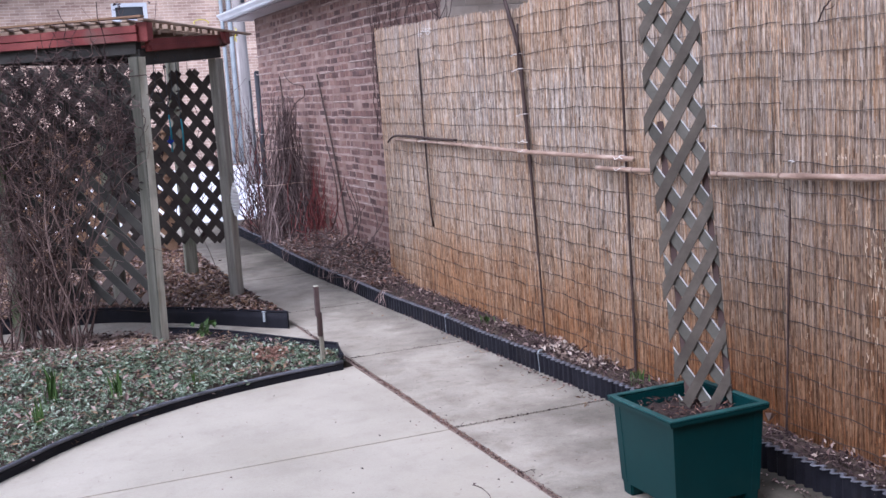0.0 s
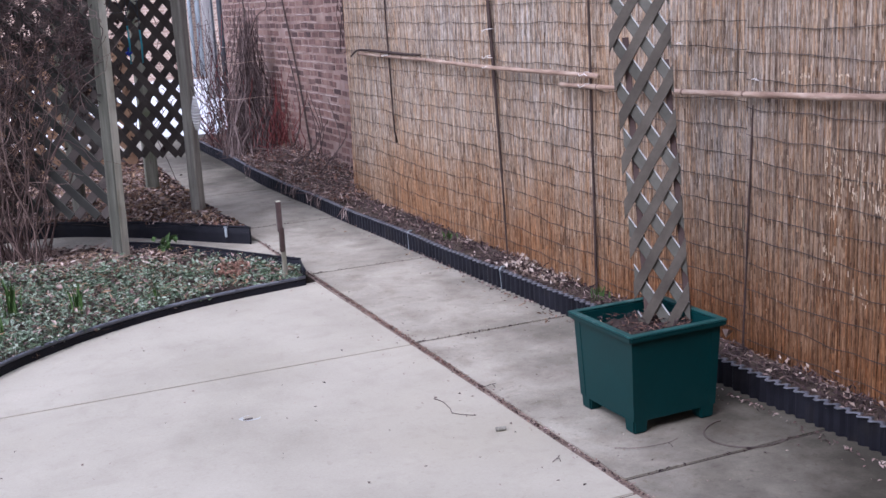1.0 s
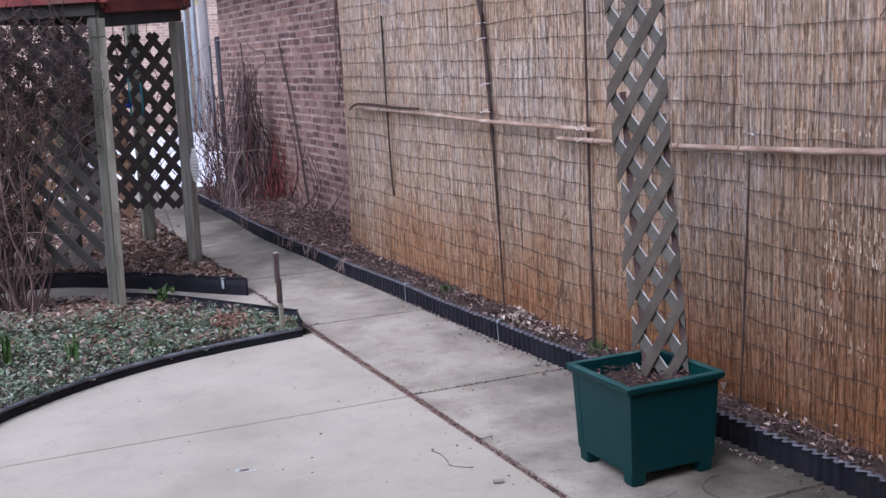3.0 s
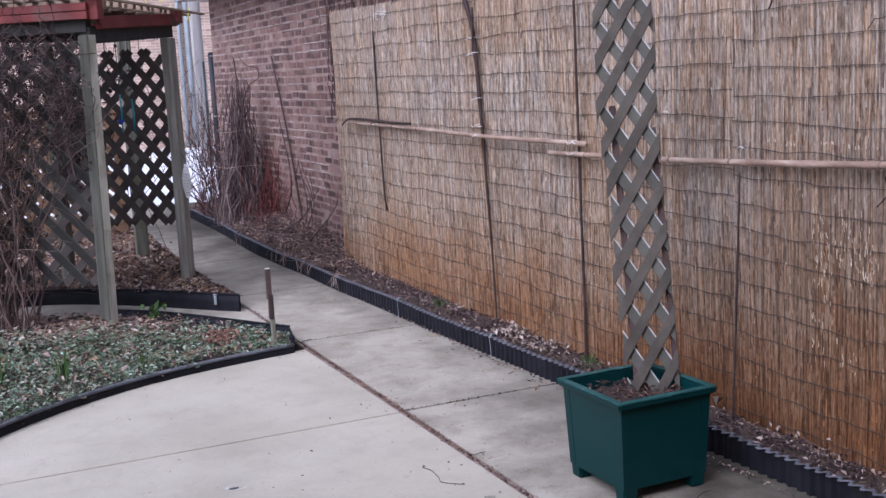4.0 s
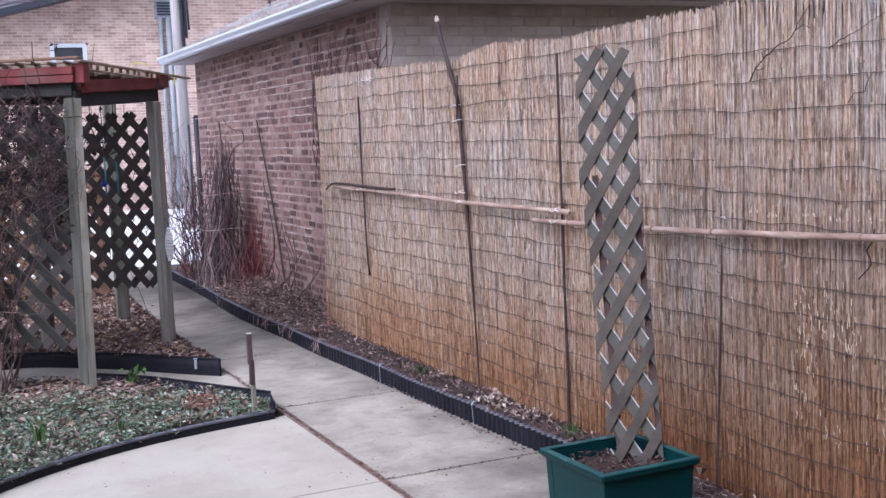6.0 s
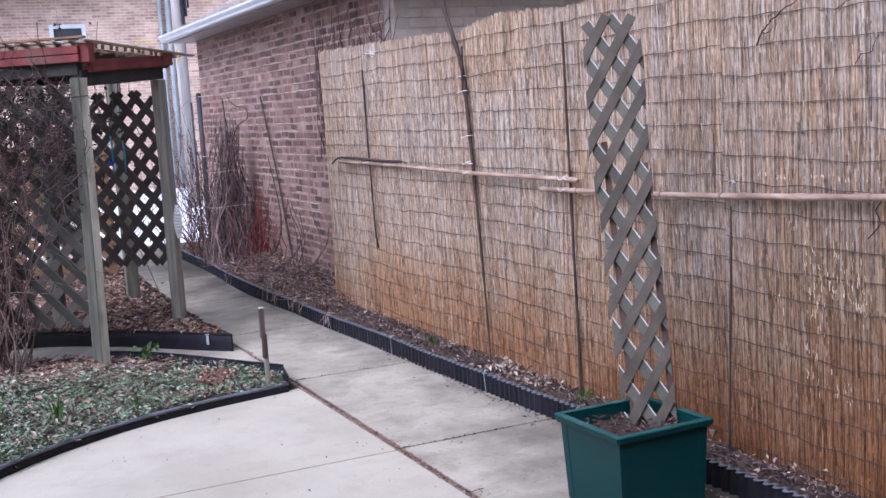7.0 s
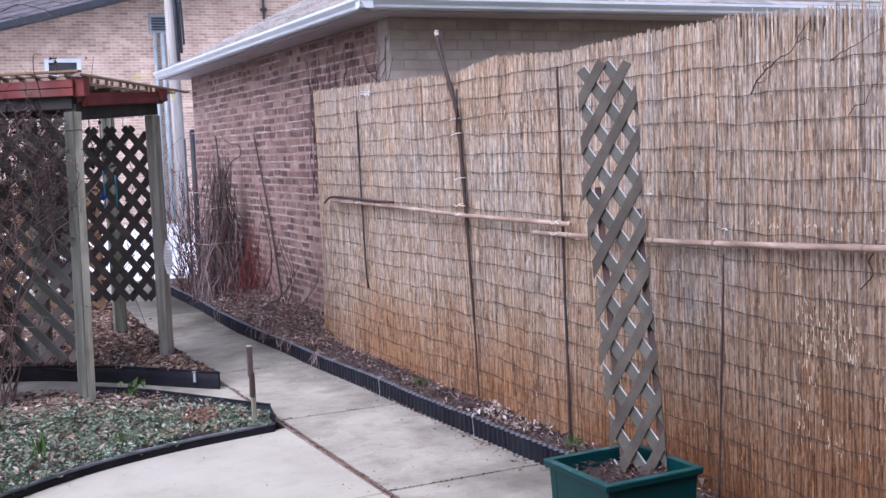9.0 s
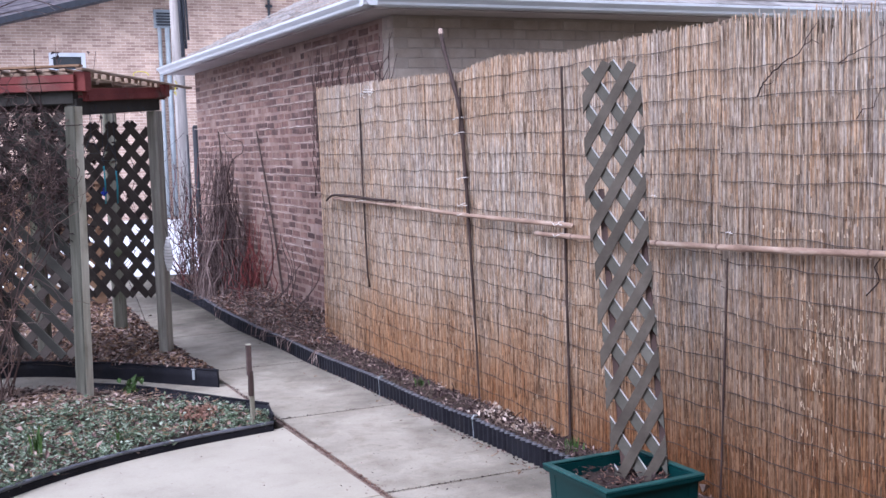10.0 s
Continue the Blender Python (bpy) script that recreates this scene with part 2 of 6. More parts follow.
damp_shade(WALK)
weathered(WALK, 0.55)
weathered(CONCRETE, 0.20)
JOINT_FILL = material("joint_fill", [(0.10, 0.068, 0.052), (0.21, 0.152, 0.122), (0.33, 0.265, 0.222)], rough=0.95, scale=14, fine=110, bump=0.8, depth=0.01)
EARTH = material("earth", [(0.025, 0.018, 0.014), (0.065, 0.047, 0.036), (0.13, 0.095, 0.073)], rough=0.95, scale=5, fine=50, bump=0.8, depth=0.02)
# ground tone raised so it bounces light onto the garage front
BOUNCE_GROUND = material("bounce_ground", [(0.11, 0.095, 0.060), (0.22, 0.19, 0.13), (0.33, 0.29, 0.21)], rough=0.95, scale=2.5, fine=45, bump=0.8, depth=0.02)
JOINT = material("joint_dirt", [(0.016, 0.011, 0.009), (0.040, 0.028, 0.022), (0.10, 0.072, 0.057)], rough=0.95, scale=9, fine=70, bump=0.8, depth=0.01)
SNOW = material("snow", [(0.64, 0.66, 0.70), (0.76, 0.77, 0.80)], rough=0.6, scale=1.0, fine=20, bump=0.4, depth=0.05, spec=0.2,
                second=(0.5, 0.48, 0.46), second_scale=0.5, second_range=(0.58, 0.7))
BLACK = material("black_plastic", [(0.007, 0.007, 0.010), (0.018, 0.018, 0.024)], rough=0.55, scale=8, fine=60, bump=0.1, depth=0.002,
                 second=(0.022, 0.020, 0.021), second_scale=6, second_range=(0.55, 0.8), spec=0.12)
GREY_LIP = material("worn_black_plastic", [(0.060, 0.062, 0.074), (0.145, 0.150, 0.172)], rough=0.5, scale=10, fine=60, bump=0.1)
BRICK = material("garage_brick", [(0.050, 0.030, 0.029), (0.092, 0.052, 0.046), (0.150, 0.084, 0.069), (0.25, 0.155, 0.125)], rough=0.9, scale=14,
                 fine=120, bump=0.5, depth=0.004, by_piece=0.3, second=(0.21, 0.135, 0.112), second_scale=3.4, second_range=(0.50, 0.70))
MORTAR = material("garage_mortar", [(0.158, 0.103, 0.085), (0.235, 0.162, 0.136), (0.345, 0.258, 0.222)], rough=0.95, scale=6, fine=90, bump=0.6,
                  depth=0.006, second=(0.21, 0.145, 0.13), second_scale=2.6, second_range=(0.46, 0.68))
PALE_MORTAR = material("pale_mortar", [(0.24, 0.18, 0.155), (0.36, 0.29, 0.258), (0.48, 0.41, 0.37)], rough=0.95, scale=7, fine=90, bump=0.5, depth=0.004)
BUFF_BRICK = material("buff_brick", [(0.235, 0.190, 0.160), (0.315, 0.264, 0.224), (0.40, 0.345, 0.298)], rough=0.85, scale=10, fine=90, bump=0.4, by_piece=0.2)
BUFF_MORTAR = material("buff_mortar", [(0.245, 0.208, 0.180), (0.335, 0.290, 0.255)], rough=0.95, scale=8, fine=80, bump=0.4)
WHITE_METAL = material("white_gutter", [(0.47, 0.50, 0.53), (0.59, 0.62, 0.655)], rough=0.4, scale=3, fine=40, bump=0.05, second=(0.5, 0.5, 0.52),
                       second_scale=2.5, second_range=(0.6, 0.8))
SOFFIT = material("soffit", [(0.36, 0.32, 0.315), (0.46, 0.415, 0.41)], rough=0.8, scale=3, fine=40, bump=0.1)
SHINGLE = material("shingle", [(0.16, 0.15, 0.14), (0.30, 0.28, 0.27), (0.42, 0.40, 0.38)], rough=0.95, scale=12, fine=120, bump=0.6, by_piece=0.22)
DARK_SHINGLE = material("dark_shingle", [(0.05, 0.045, 0.055), (0.10, 0.09, 0.10), (0.15, 0.135, 0.14)], rough=0.95, scale=4, fine=60, bump=0.5,
                        stretch=(1, 1, 4))
OLD_WOOD = material("weathered_wood", [(0.095, 0.088, 0.072), (0.235, 0.222, 0.188), (0.38, 0.366, 0.318)], rough=0.85, scale=5, fine=40, bump=0.5,
                    depth=0.004, stretch=(6, 6, 0.35), second=(0.16, 0.15, 0.10), second_scale=3, second_range=(0.5, 0.75))
# paler than OLD_WOOD to carry the brighter light on the post's open side
POST_WOOD = material("post_wood", [(0.32, 0.31, 0.235), (0.54, 0.525, 0.425), (0.69, 0.668, 0.56)], rough=0.85, scale=5, fine=40, bump=0.5,
                     depth=0.004, stretch=(6, 6, 0.35), second=(0.19, 0.172, 0.115), second_scale=3, second_range=(0.44, 0.68))
ALGAE_SHADE = material("algae_shade_wood", [(0.032, 0.032, 0.024), (0.075, 0.074, 0.058), (0.13, 0.126, 0.102)], rough=0.9, scale=5, fine=40, bump=0.5, depth=0.004, stretch=(6, 6, 0.35))
# arbor lath colours darkened for the shade of roof and vine
GREEN_WOOD = material("shaded_mossy_lath", [(0.026, 0.020, 0.018), (0.052, 0.042, 0.037), (0.092, 0.078, 0.068)], rough=0.85, scale=7, fine=60, bump=0.4,
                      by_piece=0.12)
MID_LATH = material("shaded_mossy_front_lath", [(0.011, 0.0105, 0.009), (0.022, 0.021, 0.018), (0.045, 0.043, 0.036)], rough=0.85, scale=7, fine=60, bump=0.4, by_piece=0.14)
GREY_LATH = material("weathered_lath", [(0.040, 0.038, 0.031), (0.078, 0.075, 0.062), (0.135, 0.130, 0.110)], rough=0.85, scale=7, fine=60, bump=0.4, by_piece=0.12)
TRELLIS_WOOD = material("trellis_lath", [(0.034, 0.028, 0.021), (0.066, 0.056, 0.044), (0.115, 0.101, 0.082)], rough=0.8, scale=9, fine=70, bump=0.4,
                        by_piece=0.10)
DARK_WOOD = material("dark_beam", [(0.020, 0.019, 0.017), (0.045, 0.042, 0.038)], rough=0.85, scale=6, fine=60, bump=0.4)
RED_PAINT = material("red_paint", [(0.075, 0.014, 0.014), (0.14, 0.027, 0.024), (0.20, 0.055, 0.045)], rough=0.65, scale=4, fine=60, bump=0.3,
                     second=(0.10, 0.06, 0.05), second_scale=5, second_range=(0.58, 0.75))
LATH = material("roof_lath", [(0.14, 0.095, 0.068), (0.28, 0.205, 0.15), (0.42, 0.335, 0.26)], rough=0.85, scale=6, fine=60, bump=0.4, by_piece=0.2)
TAN_WOOD = material("tan_wood", [(0.10, 0.058, 0.034), (0.18, 0.108, 0.064), (0.27, 0.175, 0.11)], rough=0.8, scale=5, fine=50, bump=0.3, by_piece=0.15)
GREEN_PLASTIC = material("green_plastic", [(0.0008, 0.019, 0.020), (0.0014, 0.030, 0.031)], rough=0.45, scale=3, fine=50, bump=0.06, depth=0.002,
                         second=(0.010, 0.042, 0.040), second_scale=4, second_range=(0.6, 0.85), spec=0.2)
FADED_PLASTIC = material("faded_plastic", [(0.006, 0.044, 0.043), (0.022, 0.085, 0.080)], rough=0.5, scale=9, fine=60, bump=0.1, second=(0.08, 0.15, 0.145), second_scale=14, second_range=(0.55, 0.75))
POT_SOIL = material("pot_soil", [(0.012, 0.008, 0.007), (0.034, 0.022, 0.018), (0.08, 0.055, 0.045)], rough=0.95, scale=18, fine=120, bump=0.9, depth=0.02)
ROD = material("dark_rod", [(0.024, 0.014, 0.012), (0.06, 0.038, 0.033)], rough=0.7, scale=10, fine=80, bump=0.2)
BAMBOO = material("bamboo", [(0.13, 0.080, 0.058), (0.29, 0.200, 0.152), (0.50, 0.400, 0.325)], rough=0.5, scale=5, fine=50, bump=0.2, stretch=(4, 1, 4))
CANE_JOINT = material("cane_joint", [(0.12, 0.075, 0.058), (0.22, 0.150, 0.118)], rough=0.6, scale=20, fine=80, bump=0.2)
WHITE_TIE = material("white_tie", [(0.55, 0.53, 0.51), (0.76, 0.74, 0.72)], rough=0.5)
WIRE = material("fence_wire", [(0.035, 0.028, 0.027), (0.085, 0.066, 0.060)], rough=0.6, scale=8)
LITTER = material("leaf_litter", [(0.032, 0.021, 0.020), (0.10, 0.064, 0.058), (0.22, 0.150, 0.132), (0.44, 0.35, 0.31)], rough=0.8, scale=9, fine=60,
                  bump=0.2, by_piece=0.4)
RED_LITTER = material("russet_litter", [(0.070, 0.034, 0.026), (0.18, 0.094, 0.066), (0.36, 0.225, 0.17)], rough=0.8, scale=9, fine=60, bump=0.2, by_piece=0.35)
STRAW = material("dry_straw", [(0.11, 0.062, 0.036), (0.23, 0.142, 0.085), (0.40, 0.285, 0.19)], rough=0.75, scale=9, fine=60, bump=0.2, by_piece=0.35)
VINCA = material("ground_cover_leaf", [(0.022, 0.042, 0.020), (0.066, 0.106, 0.052), (0.155, 0.205, 0.130), (0.33, 0.375, 0.305)], rough=0.45, scale=12, fine=60,
                 bump=0.1, by_piece=0.36, spec=0.5)
GREEN_LEAF = material("green_leaf", [(0.022, 0.045, 0.012), (0.060, 0.105, 0.030)], rough=0.5, scale=10, fine=60, bump=0.2, by_piece=0.25)
GREEN_BLADE = material("green_blade", [(0.035, 0.072, 0.018), (0.080, 0.145, 0.038)], rough=0.5, scale=10, fine=60, bump=0.1, by_piece=0.2)
VINE = material("vine_stem", [(0.018, 0.010, 0.010), (0.046, 0.027, 0.025), (0.13, 0.087, 0.076)], rough=0.85, scale=9, fine=70, bump=0.3, by_piece=0.35)
DRY_STICK = material("dry_stick", [(0.030, 0.018, 0.018), (0.080, 0.054, 0.050), (0.20, 0.150, 0.138)], rough=0.85, scale=9, fine=70, bump=0.3, by_piece=0.35)
RED_STEM = material("red_stem", [(0.055, 0.013, 0.013), (0.115, 0.024, 0.023), (0.18, 0.055, 0.047)], rough=0.7, scale=9, fine=60, bump=0.2, by_piece=0.3)
POLE_WOOD = material("utility_pole", [(0.16, 0.146, 0.138), (0.27, 0.250, 0.236), (0.40, 0.372, 0.352)], rough=0.9, scale=3, fine=40, bump=0.3, stretch=(5, 5, 0.3))
GREY_METAL = material("grey_metal", [(0.20, 0.225, 0.24), (0.31, 0.345, 0.36)], rough=0.5, scale=4, fine=40, bump=0.05)
DARK_METAL = material("dark_metal", [(0.018, 0.02, 0.026), (0.04, 0.045, 0.055)], rough=0.5, scale=6, fine=50, bump=0.05)
GLASS_DARK = material("dark_window", [(0.02, 0.022, 0.026), (0.05, 0.055, 0.06)], rough=0.12, scale=1, fine=10, bump=0.0, spec=0.6)
TEAL = material("teal_cord", [(0.02, 0.20, 0.25), (0.05, 0.32, 0.38)], rough=0.5, scale=9)
YELLOW = material("yellow_cord", [(0.50, 0.42, 0.04), (0.65, 0.58, 0.10)], rough=0.5, scale=9)
BLUE = material("blue_plastic", [(0.01, 0.03, 0.30), (0.02, 0.06, 0.45)], rough=0.4, scale=9)
WHITE_PLASTIC = material("white_plastic", [(0.74, 0.74, 0.73), (0.86, 0.86, 0.85)], rough=0.5, scale=9, fine=60, bump=0.1)
STAIN = material("pot_stain", [(0.05, 0.038, 0.032), (0.12, 0.098, 0.085)], rough=0.9, scale=14, fine=80, bump=0.2)
DEAD_LEAF = material("dead_leaf", [(0.018, 0.010, 0.011), (0.045, 0.027, 0.028), (0.11, 0.072, 0.070)], rough=0.85, scale=9, fine=60, bump=0.2, by_piece=0.35)
MOSSY_POST = material("mossy_post", [(0.05, 0.05, 0.035), (0.12, 0.115, 0.09), (0.20, 0.19, 0.16)], rough=0.9, scale=5, fine=40, bump=0.5, depth=0.004,
                      stretch=(6, 6, 0.35), second=(0.05, 0.065, 0.025), second_scale=3, second_range=(0.5, 0.7))
STAKE_WOOD = material("stake_wood", [(0.045, 0.028, 0.025), (0.085, 0.056, 0.050)], rough=0.85, scale=8, fine=60, bump=0.3)
# pale tone for painted sky-lit slat edges and the chipped concrete rim
PALE_EDGE = material("worn_edge", [(0.30, 0.31, 0.31), (0.55, 0.56, 0.56)], rough=0.7, scale=30, fine=90, bump=0.1)
# bright tone for light seen through the matting, shared with reed tips
SLIT_LIGHT_TIP = material("slit_light_reed_tip", [(0.42, 0.32, 0.22), (0.56, 0.45, 0.33), (0.72, 0.62, 0.49)], rough=0.5, scale=40, fine=120, bump=0.1, by_piece=0.3)
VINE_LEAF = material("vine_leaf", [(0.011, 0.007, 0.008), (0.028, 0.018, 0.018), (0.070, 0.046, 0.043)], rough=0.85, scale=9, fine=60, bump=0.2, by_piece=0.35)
VINE_BARK = material("vine_bark", [(0.036, 0.021, 0.018), (0.088, 0.056, 0.048), (0.20, 0.142, 0.120)], rough=0.85, scale=9, fine=70, bump=0.3, by_piece=0.35)
PALE_LEAF = material("bleached_leaf", [(0.20, 0.145, 0.112), (0.35, 0.275, 0.225), (0.56, 0.49, 0.43)], rough=0.8, scale=14, fine=60, bump=0.2, by_piece=0.45)
CHALK = material("dry_petal", [(0.17, 0.12, 0.098), (0.33, 0.25, 0.21), (0.52, 0.44, 0.39)], rough=0.8, scale=9, fine=60, bump=0.2, by_piece=0.35)

# ---- building helpers ----
rng = random.Random(7)


class Bulk:
    """Gathers vertices and faces for one mesh."""
    def __init__(self):
        self.v, self.f = [], []

    def add(self, verts, faces):
        k = len(self.v)
        self.v += [tuple(p) for p in verts]
        self.f += [tuple(i + k for i in q) for q in faces]

    def box(self, c, size, m=None, taper=0.0):
        x, y, z = (s / 2 for s in size)
        pts = [Vector((sx * x, sy * y, sz * z)) for sz in (-1, 1) for sy in (-1, 1) for sx in (-1, 1)]
        if m is not None:
            pts = [m @ p for p in pts]
        pts = [p + Vector(c) for p in pts]
        self.add(pts, [(0, 2, 3, 1), (4, 5, 7, 6), (0, 1, 5, 4), (2, 6, 7, 3), (0, 4, 6, 2), (1, 3, 7, 5)])

    def tube(self, pts, radii, sides=5, caps=True):
        pts = [Vector(p) for p in pts]
        if not isinstance(radii, (list, tuple)):
            radii = [radii] * len(pts)
        rings, ref = [], None
        for i, p in enumerate(pts):
            d = (pts[min(i + 1, len(pts) - 1)] - pts[max(i - 1, 0)])
            d = d.normalized() if d.length > 1e-9 else Vector((0, 0, 1))
            if ref is None:
                ref = d.orthogonal().normalized()
            ref = (ref - d * ref.dot(d))
            ref = ref.normalized() if ref.length > 1e-6 else d.orthogonal().normalized()
            w = d.cross(ref)
            rings.append([p + (ref * math.cos(2 * math.pi * k / sides) + w * math.sin(2 * math.pi * k / sides)) * radii[i] for k in range(sides)])
        faces = []
        for i in range(len(pts) - 1):
            for k in range(sides):
                a, b = i * sides + k, i * sides + (k + 1) % sides
                faces.append((a, b, b + sides, a + sides))
        if caps:
            faces.append(tuple(reversed(range(sides))))
            faces.append(tuple((len(pts) - 1) * sides + k for k in range(sides)))
        self.add([p for r in rings for p in r], faces)

    def leaf(self, c, length, width, yaw, tilt, roll, fold=0.3):
        m = Euler((roll, tilt, yaw)).to_matrix()
        h = width * fold
        pts = [(-length / 2, 0, 0), (-length * 0.1, width / 2, h), (length / 2, 0, h * 0.6), (-length * 0.1, -width / 2, h), (-length * 0.05, 0, 0)]
        self.add([m @ Vector(p) + Vector(c) for p in pts], [(0, 4, 1), (4, 2, 1), (0, 3, 4), (3, 2, 4)])

    def mesh(self, name, mat, smooth=False):
        me = bpy.data.meshes.new(name)
        me.from_pydata(self.v, [], self.f)
        me.materials.append(mat)
        if smooth:
            me.polygons.foreach_set("use_smooth", [True] * len(me.polygons))
        me.update()
        return me


def thing(name, base, label, category, group="", kind=""):
    e = new(name)
    e.empty_display_size = 0.1
    e.matrix_basis = Matrix.Translation(base)
    return tagged(e, label, category, group, kind)


def hold(ob, parent):
    """Parents ob, whose mesh lies in world places, to a thing or a part."""
    ob.parent = parent
    root = parent
    while root.parent:
        root = root.parent
    if parent is root and parent.type == 'EMPTY':
        ob.matrix_parent_inverse = parent.matrix_basis.inverted()
    return ob


def part(name, geo, mat, parent, label="", kind="", smooth=False):
    """Links a Bulk or bmesh as one mesh under parent."""
    if isinstance(geo, Bulk):
        me = geo.mesh(name, mat, smooth)
    else:
        me = bpy.data.meshes.new(name)
        geo.to_mesh(me)
        geo.free()
        me.materials.append(mat)
        if smooth:
            me.polygons.foreach_set("use_smooth", [True] * len(me.polygons))
    ob = new(name, me)
    hold(ob, parent)
    return tagged(ob, label, "", "", kind)


def alone(name, geo, mat, label, category, group="", kind="", smooth=False):
    """A thing of one mesh."""
    ob = new(name, geo.mesh(name, mat, smooth))
    return tagged(ob, label, category, group, kind)


def block(size, m=None, bevel=0.004, segments=1):
    """A box of that size with softened edges, moved by m."""
    bm = bmesh.new()
    bmesh.ops.create_cube(bm, size=1)
    bmesh.ops.scale(bm, vec=size, verts=bm.verts)
    if bevel:
        bmesh.ops.bevel(bm, geom=bm.edges[:], offset=bevel, segments=segments, affect='EDGES', profile=0.6)
    if m is not None:
        bmesh.ops.transform(bm, matrix=m, verts=bm.verts)
    return bm


def beam(a, b, width, height, bevel=0.004, up=(0, 0, 1)):
    """A board from a to b: width across, height along up."""
    a, b, up = Vector(a), Vector(b), Vector(up)
    d = (b - a)
    y = d.normalized()
    x = y.cross(up).normalized()
    z = x.cross(y)
    m = Matrix((x, y, z)).transposed().to_4x4()
    m.translation = (a + b) / 2
    return block((width, d.length, height), m, bevel)


def smooth_line(points, step=0.08):
    """A Catmull-Rom line through the points, cut into even steps."""
    p = [Vector(q) for q in points]
    p = [p[0] * 2 - p[1]] + p + [p[-1] * 2 - p[-2]]
    out = []
    for i in range(1, len(p) - 2):
        k = max(1, int((p[i + 1] - p[i]).length / step))
        for j in range(k):
            t = j / k
            out.append(0.5 * (2 * p[i] + (p[i + 1] - p[i - 1]) * t + (2 * p[i - 1] - 5 * p[i] + 4 * p[i + 1] - p[i + 2]) * t * t
                              + (3 * p[i] - p[i - 1] - 3 * p[i + 1] + p[i + 2]) * t ** 3))
    out.append(p[-2])
    return out


def inside(x, y, poly):
    hit = False
    for (x0, y0), (x1, y1) in zip(poly, poly[1:] + poly[:1]):
        if (y0 > y) != (y1 > y) and x < (x1 - x0) * (y - y0) / (y1 - y0) + x0:
            hit = not hit
    return hit


def sheet(name, poly, z, mat, label, category, kind="", bump=0.0, cell=0.12, edge=0.0):
    """A ground sheet over a polygon, cut into cells, its height uneven by bump and falling at its rim by edge."""
    bm = bmesh.new()
    f = bm.faces.new([bm.verts.new((x, y, 0)) for x, y in poly])
    xs, ys = [p[0] for p in poly], [p[1] for p in poly]
    if bump:
        x = min(xs) + cell
        while x < max(xs):
            bmesh.ops.bisect_plane(bm, geom=bm.verts[:] + bm.edges[:] + bm.faces[:], plane_co=(x, 0, 0), plane_no=(1, 0, 0))
            x += cell
        y = min(ys) + cell
        while y < max(ys):
            bmesh.ops.bisect_plane(bm, geom=bm.verts[:] + bm.edges[:] + bm.faces[:], plane_co=(0, y, 0), plane_no=(0, 1, 0))
            y += cell
    for v in bm.verts:
        h = noise.noise(Vector((v.co.x * 2.3, v.co.y * 2.3, 4.0))) * bump + noise.noise(Vector((v.co.x * 9, v.co.y * 9, 1.0))) * bump * 0.5
        v.co.z = (z(v.co.x, v.co.y) if callable(z) else z) + h
    bmesh.ops.recalc_face_normals(bm, faces=bm.faces)
    if f.is_valid and f.normal.z < 0:
        bmesh.ops.reverse_faces(bm, faces=bm.faces)
    me = bpy.data.meshes.new(name)
    bm.to_mesh(me)
    bm.free()
    me.materials.append(mat)
    return tagged(new(name, me), label, category, "", kind)


# ---- ground ----
bm = bmesh.new()
bmesh.ops.create_grid(bm, x_segments=60, y_segments=60, size=300)
for v in bm.verts:
    v.co.z = -0.07
me = bpy.data.meshes.new("ground")
bm.to_mesh(me)
bm.free()
me.materials.append(BOUNCE_GROUND)
tagged(new("ground", me), "pale ground of the yard, lightened to bounce light", "ground", "", "structure")

FRONT = [(-2.2, 2.1), (-1.5, 3.2), (-0.8, 4.16), (-0.3, 4.80), (0.02, 5.15), (0.182, 5.325), (0.454, 5.548), (0.755, 5.730), (1.06, 5.855), (1.39, 5.940), (1.733, 6.000)]
BACK = [(1.80, 6.34), (1.54, 6.80), (1.22, 7.35), (0.92, 7.70), (0.5, 7.95), (0.0, 8.08), (-1.0, 8.1), (-2.2, 8.1)]
EDGE2 = [(-2.2, 8.5), (-1.0, 8.48), (-0.1, 8.46), (0.3, 8.45), (0.68, 8.40), (1.13, 8.03), (1.44, 7.67), (1.60, 7.475), (1.755, 7.305)]
SIDE2 = [(1.755, 7.305), (1.735, 7.62), (1.705, 7.97), (1.71, 8.35), (1.72, 8.9), (1.74, 9.7), (1.76, 10.3), (1.80, 11.2)]
RIGHT = [(2.68, 0.2), (2.69, 1.5), (2.68, 2.64), (2.66, 3.4), (2.645, 4.6), (2.62, 5.2), (2.59, 5.9), (2.57, 6.8), (2.54, 7.6), (2.53, 8.4), (2.50, 9.2), (2.50, 9.9),
         (2.55, 10.8), (2.57, 11.8), (2.58, 13.0)]


def slab(name, poly, mat, parent, thick=0.10, bevel=0.004):
    bm = bmesh.new()
    f = bm.faces.new([bm.verts.new((x, y, 0)) for x, y in poly])
    if f.normal.z < 0:
        f.normal_flip()
    r = bmesh.ops.extrude_face_region(bm, geom=[f])
    bmesh.ops.translate(bm, vec=(0, 0, -thick), verts=[v for v in r["geom"] if isinstance(v, bmesh.types.BMVert)])
    bmesh.ops.recalc_face_normals(bm, faces=bm.faces)
    top = [e for e in bm.edges if all(v.co.z > -0.001 for v in e.verts)]
    bmesh.ops.bevel(bm, geom=top, offset=bevel, segments=2, affect='EDGES')
    return part(name, bm, mat, parent)


